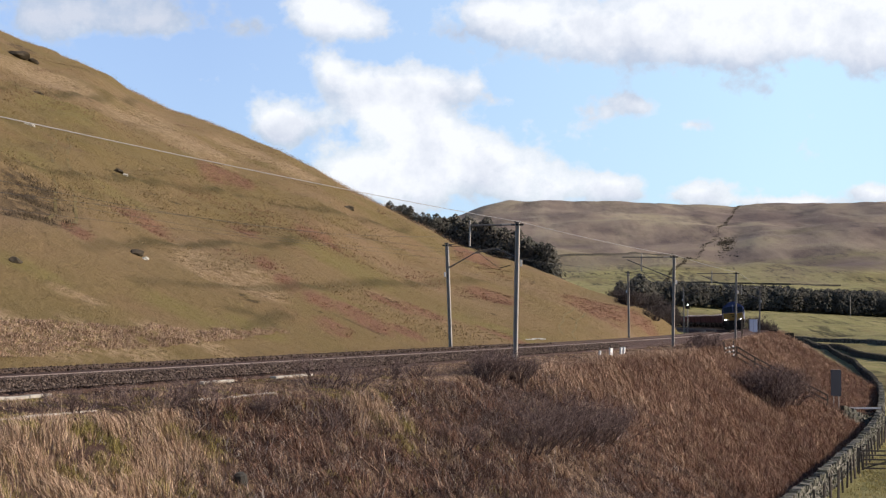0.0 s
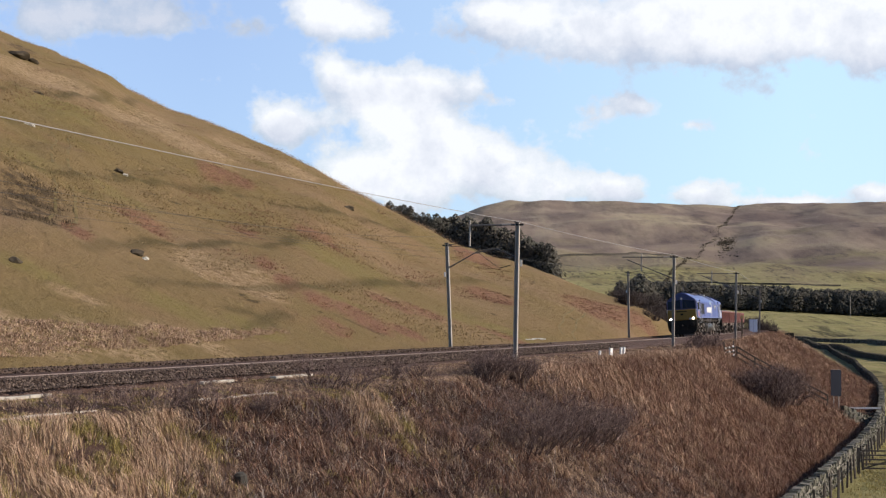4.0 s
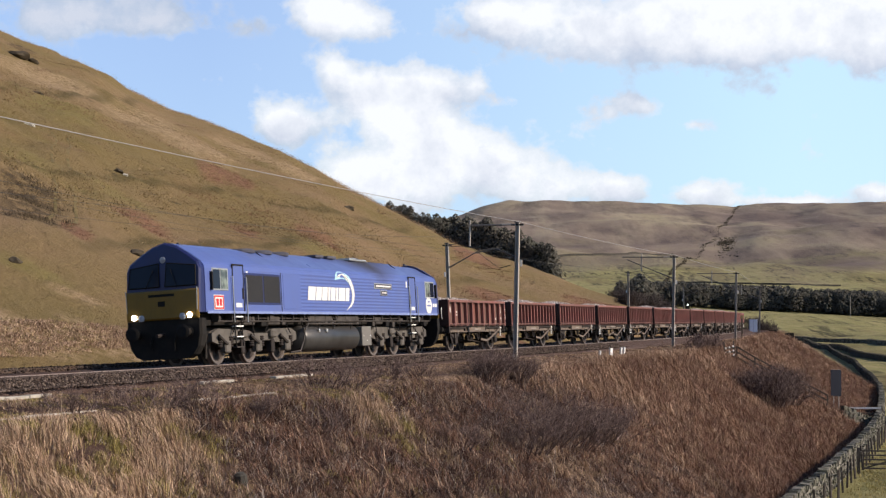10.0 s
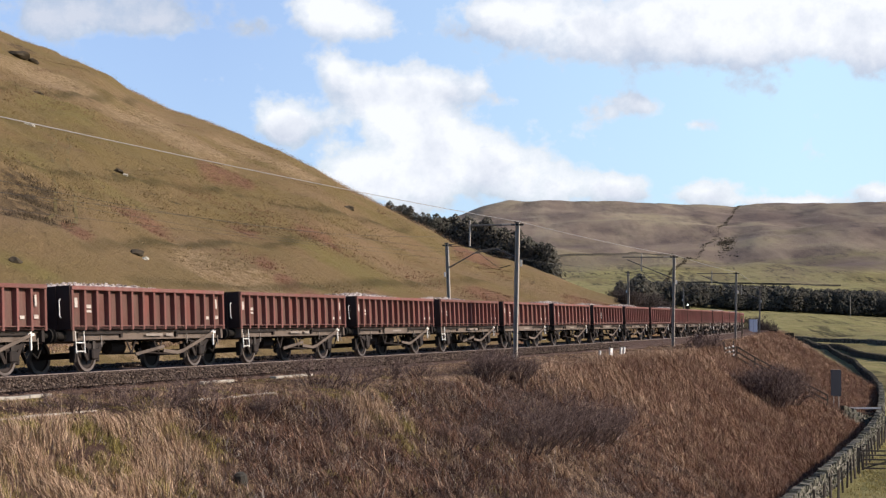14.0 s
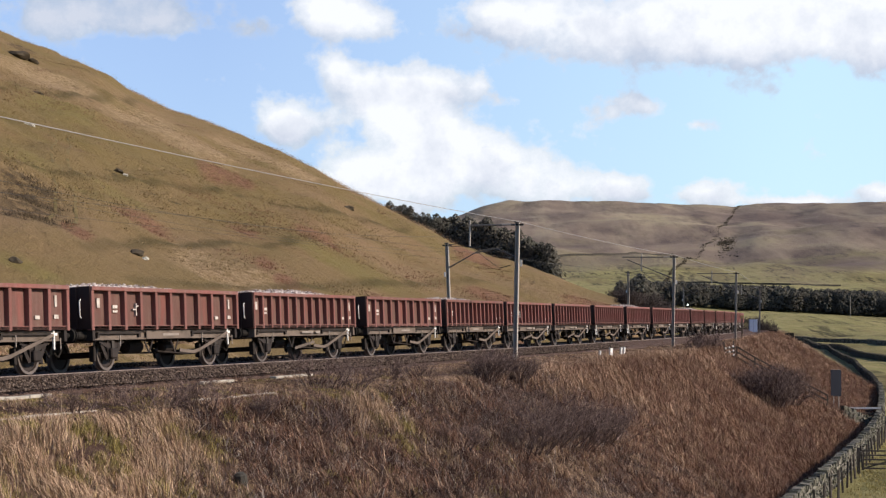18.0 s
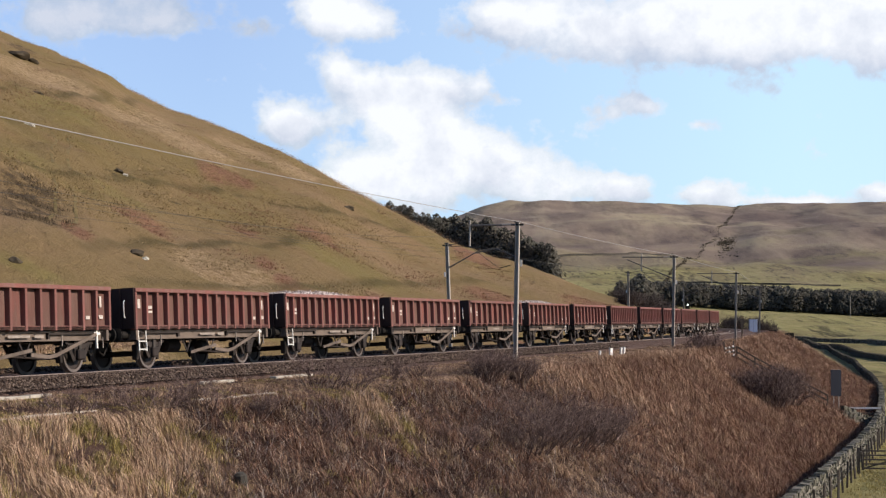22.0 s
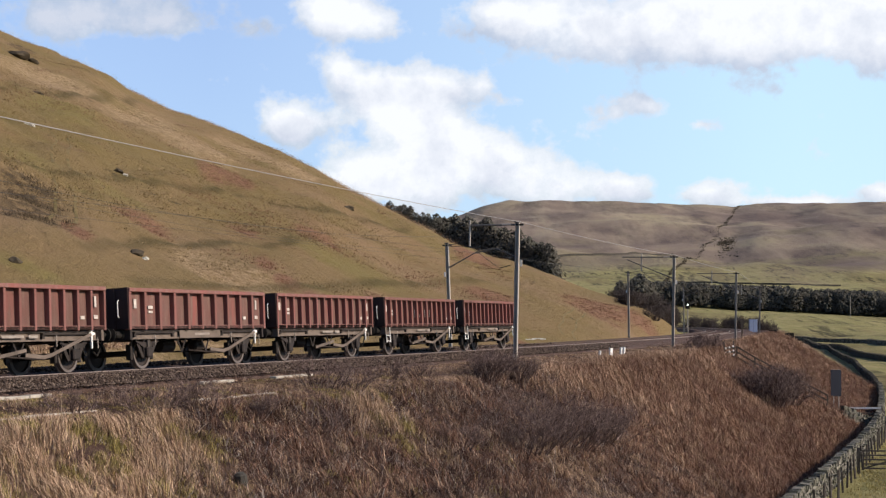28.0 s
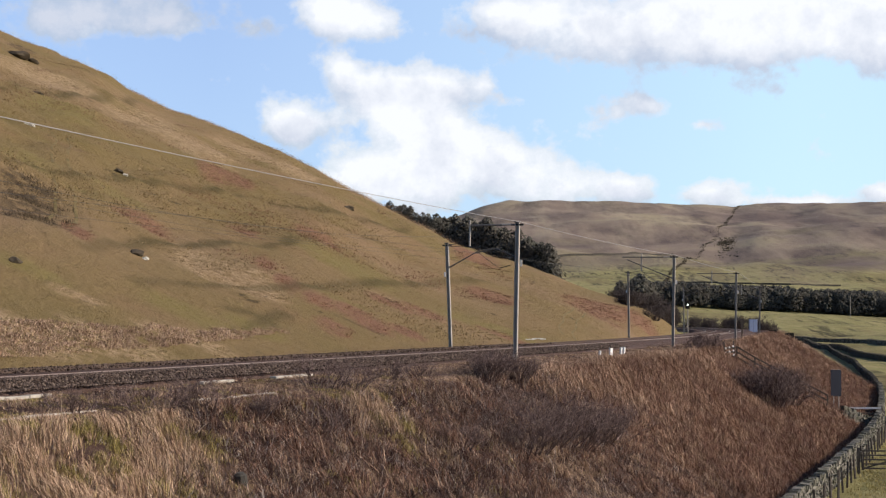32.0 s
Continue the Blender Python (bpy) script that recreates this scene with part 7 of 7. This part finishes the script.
def crown_shape(rng, h, wide, n=150, spray=1.0):
    """Loose conifer crown: many small sprays inside an uneven spindle."""
    v, f = [], []
    for _ in range(n):
        t = rng.random() ** 0.8
        a = rng.uniform(0, 6.283)
        r = wide * (min(1.0, t / 0.18) * (1 - t) ** 0.45) * rng.uniform(0.35, 1.15)
        c = Vector((math.cos(a) * r, math.sin(a) * r, h * (0.06 + 0.92 * t)))
        s = h * rng.uniform(0.035, 0.08) * spray
        out = Vector((math.cos(a), math.sin(a), rng.uniform(-0.5, 0.3)))
        side = Vector((-math.sin(a), math.cos(a), rng.uniform(-0.6, 0.6)))
        b = len(v)
        v += [tuple(c + out * s), tuple(c + side * s * 0.8), tuple(c - side * s * 0.8), tuple(c - out * s * 0.3 + Vector((0, 0, s)))]
        f += [(b, b + 1, b + 3), (b, b + 3, b + 2)]
    return v, f


def wood(name, places, h0, h1, label, seed, shape=None, sprays=110, spray=1.0):
    rng = random.Random(seed)
    V, F = [], []
    xs, ys = np.array([p[0] for p in places]), np.array([p[1] for p in places])
    zs = land(xs, ys)[0]
    for x, y, z in zip(xs, ys, zs):
        h = rng.uniform(h0, h1) * (shape(x, y) if shape else 1.0)
        v, f = crown_shape(rng, h, h * rng.uniform(0.24, 0.4), sprays, spray)
        b = len(V)
        V.extend((x + p[0], y + p[1], z + p[2]) for p in v)
        F.extend(tuple(b + k for k in q) for q in f)
    return tagged(new(name, mesh_of(name, V, F, M_CONIFER)), label, "wood", kind="stuff")


def plant_woods():
    rng = random.Random(5)
    pl = []
    for _ in range(3600):       # dark plantation beyond the fields
        b = radians(rng.uniform(6.5, 19.5))
        d = 585 + rng.uniform(0, 60) + 45 * max(0.0, (b - radians(11)))
        if rng.random() < 0.35 + 0.5 * math.sin(b * 190) * math.sin(b * 77 + 1):      # thinner stretches
            continue
        pl.append((d * math.sin(b), d * math.cos(b)))
    wood("conifer_wood", pl, 5.2, 9.2, "conifer plantation across the valley, haze painted into its dark green", 6)
    pl = []
    for _ in range(1250):       # plantation over the hill's shoulder
        px = rng.uniform(682, 978)
        b = float(bear(px))
        d1 = float(np.interp(b, HILL_FAR_AT, HILL_FAR))
        d = d1 + 24 + rng.uniform(0, 60)
        pl.append((d * math.sin(b), d * math.cos(b)))
    wood("hilltop_wood", pl, 4.0, 8.2, "dark conifer plantation behind the hill's shoulder", 8,
         lambda x, y: float(np.interp(math.atan2(x, y), bear([682, 740, 800, 860, 978]), [0.55, 0.72, 1.0, 1.1, 0.95])), 190, 0.7)
    for i, (px, d, h) in enumerate(((1132, 226, 4.6), (1143, 229, 4.2), (1124, 231, 3.8), (1154, 233, 3.2))):
        b = float(bear(px))
        t = empty("pine_tree")
        rg = random.Random(40 + i)
        v, f = crown_shape(rg, h, h * 0.5, 260)
        v2, f2 = crown_shape(rg, h * 0.92, h * 0.46, 200)
        n = len(v)
        part("crown", mesh_of("crown", v + v2, f + [tuple(k + n for k in q) for q in f2], M_CONIFER), None, t)
        bm = bmesh.new()
        bar(bm, (0, 0, -0.5), (0, 0, h * 0.9), 0.2, 6, 0.05)
        part("trunk", bm, M_BARK, t)
        x, y = d * math.sin(b), d * math.cos(b)
        t.matrix_basis = pose(x, y, land_z(x, y))
        tagged(t, "dark ragged pine tree at the hill's foot", "tree", "pines at the hill's foot")


# ---------------------------------------------------------------- clouds
CLOUDS_THIN = [(100, 6, 260, 46), (290, 36, 160, 36), (430, 50, 80, 26), (1112, 187, 62, 28), (1227, 219, 30, 12), (900, 176, 50, 16), (60, 40, 90, 40)]
CLOUDS_A = [(615, 35, 105, 52), (560, 10, 60, 50), (502, 208, 66, 54), (490, 225, 50, 34), (585, 120, 42, 40), (640, 150, 70, 45),
            (720, 150, 90, 50), (820, 150, 60, 34), (700, 215, 110, 50), (780, 250, 130, 55), (620, 300, 90, 45), (860, 290, 130, 55)]
CLOUDS_B = [(700, 330, 150, 55), (980, 325, 150, 48), (1080, 335, 60, 30), (900, 20, 150, 50), (1060, 55, 170, 72), (1250, 45, 170, 78), (1330, 10, 260, 92), (1480, 36, 220, 94), (1600, 40, 160, 98), (1720, 30, 160, 104),
            (1245, 340, 70, 28), (1545, 340, 60, 22), (1400, 360, 120, 14)]


def build_clouds():
    R, nb, ne = 4300.0, 220, 130
    pxs, pys = np.linspace(-180, 1760, nb), np.linspace(-160, 640, ne)
    gx, gy = np.meshgrid(pxs, pys)
    cover, low = np.zeros(gx.shape), np.zeros(gx.shape)
    for cx, cy, rx, ry in CLOUDS_A + CLOUDS_B:
        g = np.exp(-1.5 * (((gx - cx) / rx) ** 2 + ((gy - cy) / ry) ** 2))
        cover += g
        low += g * np.clip((gy - cy) / ry, -1.5, 1.5)
    for cx, cy, rx, ry in CLOUDS_THIN:
        g = 0.62 * np.exp(-1.5 * (((gx - cx) / rx) ** 2 + ((gy - cy) / ry) ** 2))
        cover += g
        low += g * np.where(cx < 600, 1.1, 0.2)
    low = low / (cover + 0.05)
    cover = np.minimum(cover, 1.5) - 0.5
    b = np.arctan((gx - 784) / 2719)
    el = np.arctan((577 - gy) / 2719 * np.cos(b))
    verts = np.stack([R * np.sin(b), R * np.cos(b), CAM_Z + R * np.tan(el)], -1).reshape(-1, 3)
    faces = []
    for r in range(ne - 1):
        for c in range(nb - 1):
            a = r * nb + c
            faces.append((a, a + 1, a + nb + 1, a + nb))
    me = mesh_of("clouds", verts.tolist(), faces, None, True)
    sky_glow = 0.36 + 0.3 * np.clip((gx - 350) / 1050, 0, 1)      # added emission that brightens the visible sky, stronger to the right
    for nm, v in (("cover", cover), ("low", low), ("sky_glow", sky_glow)):
        at = me.attributes.new(nm, "FLOAT", "POINT")
        at.data.foreach_set("value", v.reshape(-1).astype(np.float32))
    k = Mat("cloud")
    t = k.t
    big, fine = k.noise(0.0042, 6, 0.6, stretch=(1, 1, 1.4)), k.noise(0.016, 4, 0.6)
    dens = k.math("ADD", k.attr("cover"), k.math("ADD", k.math("MULTIPLY", k.math("SUBTRACT", big, 0.52), 2.6), k.math("MULTIPLY", k.math("SUBTRACT", fine, 0.5), 0.9)))
    alpha = k.band(dens, -0.3, 0.58)
    shade = k.math("ADD", k.math("MULTIPLY", k.attr("low"), 0.55), k.math("MULTIPLY", k.math("SUBTRACT", k.noise(0.006, 5, 0.6), 0.47), 1.7))
    col = k.mix(k.band(shade, 0.0, 0.55), (0.92, 1.04, 1.18), (0.62, 0.74, 0.93))
    sky_glow_col = k.mix(k.band(k.attr("sky_glow"), 0.36, 0.64), (0.67, 0.95, 1.56), (0.73, 1.13, 1.45))
    col = k.mix(k.band(alpha, 0.0, 0.4), sky_glow_col, col)
    alpha = k.math("ADD", alpha, k.math("MULTIPLY", k.attr("sky_glow"), k.math("SUBTRACT", 1.0, alpha)))
    em = t.nodes.new("ShaderNodeEmission")
    em.inputs["Strength"].default_value = 0.79
    k.ln(col, em.inputs["Color"])
    tr = t.nodes.new("ShaderNodeBsdfTransparent")
    mx = t.nodes.new("ShaderNodeMixShader")
    k.ln(alpha, mx.inputs[0])
    k.ln(tr.outputs[0], mx.inputs[1])
    k.ln(em.outputs[0], mx.inputs[2])
    t.nodes.remove(k.b)
    k.ln(mx.outputs[0], t.nodes["Material Output"].inputs["Surface"])
    me.materials.append(k.m)
    return tagged(new("cloud_backdrop", me), "white fair-weather clouds with grey bases on an added sky glow", "clouds", kind="structure")


def burn_scrub():
    """Dark heather clumps along the gully that runs down the moor."""
    rng = np.random.default_rng(61)
    way = [(1312, 2250), (1296, 1960), (1270, 1650), (1225, 1400), (1195, 1200), (1165, 1020)]
    px, ds = np.array([w[0] for w in way]), np.array([w[1] for w in way])
    t = rng.uniform(0, len(way) - 1, 700)
    d = np.interp(t, range(len(way)), ds) + rng.normal(0, 5, len(t))
    b = bear(np.interp(t, range(len(way)), px) + rng.normal(0, 0.9, len(t)))
    big = rng.random(len(t))
    blades("gully_heather", d * np.sin(b), d * np.cos(b), 0.5 + 0.7 * big, 0.4, 4, 1.0, 1.0, M_HEATH, "dark heather and scrub along a moorland gully", 62)
    px, d = rng.normal(1284, 8, 200), rng.normal(1560, 40, 200)
    b = bear(px)
    blades("gully_heather", d * np.sin(b), d * np.cos(b), 0.8 + 1.0 * rng.random(200), 0.6, 5, 1.0, 1.8, M_HEATH, "dark clump of scrub on the moor", 63)


M_HEATH = plant_material("dark_heather", [(0.0, (0.06, 0.05, 0.042)), (0.6, (0.1, 0.085, 0.062)), (1.0, (0.14, 0.12, 0.08))])


def stones_on_bed():
    """Loose ballast lying on both shoulders."""
    rng = np.random.default_rng(71)
    n = 40000
    u = -14 + 70 * rng.random(n) ** 1.5
    near = rng.random(n) < 0.6
    l = np.where(near, rng.uniform(0.95, 2.75, n), rng.uniform(-6.3, -1.95, n))
    zz = np.where(near, np.interp(l, [1.0, 1.85, 2.55, 2.75], [-0.07, -0.1, -0.36, -0.36]), np.interp(l, [-6.3, -5.6, -4.8, -4.4, -2.5, -2.2, -1.95], [-0.3, 0.0, 0.02, -0.14, -0.14, -0.04, -0.12]))
    px, py, z0, th = line(u)
    own = np.where(near, 0.0, FAR_TRACK)
    zc = zz * math.cos(CANT) + (l - own + 0.75) * math.sin(CANT) + z0
    lc = own + (l - own) * math.cos(CANT) - zz * math.sin(CANT)
    x, y = px + lc * np.sin(th), py - lc * np.cos(th)
    shape = np.array([(1, 0, 0), (-1, 0.2, 0), (0, 1, 0.1), (0.1, -1, 0), (0.1, 0, 0.8), (0, 0, -0.8)])
    r = rng.uniform(0.022, 0.05, n)[:, None, None]
    v = shape[None] * r * rng.uniform(0.7, 1.3, (n, 6, 3))
    an = rng.uniform(0, 6.283, n)
    c, s = np.cos(an)[:, None], np.sin(an)[:, None]
    v = np.stack([v[..., 0] * c - v[..., 1] * s, v[..., 0] * s + v[..., 1] * c, v[..., 2]], -1)
    v += np.stack([x, y, zc + 0.015], -1)[:, None, :]
    f = np.array([(0, 2, 4), (2, 1, 4), (1, 3, 4), (3, 0, 4), (2, 0, 5), (1, 2, 5), (3, 1, 5), (0, 3, 5)])
    faces = ((np.arange(n) * 6)[:, None, None] + f[None]).reshape(-1)
    me = bpy.data.meshes.new("ballast_stones")
    me.vertices.add(n * 6)
    me.vertices.foreach_set("co", v.reshape(-1).astype(np.float32))
    me.loops.add(n * 24)
    me.loops.foreach_set("vertex_index", faces.astype(np.int32))
    me.polygons.add(n * 8)
    me.polygons.foreach_set("loop_start", (np.arange(n * 8) * 3).astype(np.int32))
    me.update(calc_edges=True)
    k = Mat("loose_ballast", 0.95, spec=0.15)
    k.color(k.ramp(k.island(), [(0.0, (0.03, 0.021, 0.017)), (0.6, (0.08, 0.057, 0.046)), (1.0, (0.21, 0.16, 0.13))]))
    me.materials.append(k.m)
    tagged(new("ballast_stones", me), "loose dark brown ballast stones on the track shoulders", "ballast", kind="stuff")


def wheel_tracks(name, pts, gap, w, label, dark=(0.035, 0.027, 0.015), light=(0.09, 0.068, 0.034)):
    """Two worn ruts that follow the ground."""
    bm = bmesh.new()
    P = [Vector((x, y, 0)) for x, y in pts]
    fine = []
    for a, b in zip(P, P[1:]):
        n = max(2, int((b - a).length / 1.5))
        fine += [a.lerp(b, i / n) for i in range(n)]
    for side in ((-gap / 2, gap / 2) if gap else (0.0,)):
        prev = None
        for i in range(len(fine) - 1):
            d = (fine[i + 1] - fine[i]).normalized()
            nn = Vector((-d.y, d.x, 0))
            c = fine[i] + nn * (side + 0.12 * math.sin(i * 0.7))
            row = []
            for e in (-w / 2, w / 2):
                q = c + nn * e
                row.append(bm.verts.new((q.x, q.y, land_z(q.x, q.y) + 0.03)))
            if prev:
                bm.faces.new((prev[0], prev[1], row[1], row[0]))
            prev = row
    k = Mat(name + "_soil", 0.95, spec=0.1)
    k.color(k.mix(k.band(k.noise(0.8, 4), 0.35, 0.65), dark, light))
    return tagged(new(name, bm_mesh(name, bm, k.m)), label, "track", kind="structure")


for way in RUTS:
    wheel_tracks("hill_ruts", way, 1.2, 0.2, "pair of worn wheel ruts up the hill grass", (0.1, 0.08, 0.036), (0.2, 0.145, 0.07))
clouds = build_clouds()
burn_scrub()
stones_on_bed()
grow_bank()
grow_hill()
plant_shrubs()
cutting_scrub()
plant_woods()

# ---------------------------------------------------------------- what moves
def motions():
    times = [i * 0.5 for i in range(65)]
    walk(loco, [(t, vehicle_pose(train_s(t) + LOCO_MID, 6.35)) for t in times])
    for i, w in enumerate(wagons):
        walk(w, [(t, vehicle_pose(train_s(t) + FIRST_END - i * PITCH + SLACK[i] + BODY_L / 2, WB / 2)) for t in times])
    # wheels turn frame by frame while they pass the bank
    for ax, r, off in SPINNING:
        place = ax.matrix_basis.translation.copy()
        rows = []
        for k in range(FPS * 32 + 1):
            t = k / FPS
            s = train_s(t) + off
            if k in (0, FPS * 32) or -72 < s < 24:
                a = max(-72.0, min(24.0, s)) / r
                rows.append((t, Matrix.Translation(place) @ Matrix.Rotation(a, 4, "Y")))
        walk(ax, rows)
    # the clouds slide slowly to the right
    walk(clouds, [(0, pose(0, 0, 0)), (32, pose(0, 0, 0, 0, 0, -0.4))])


motions()
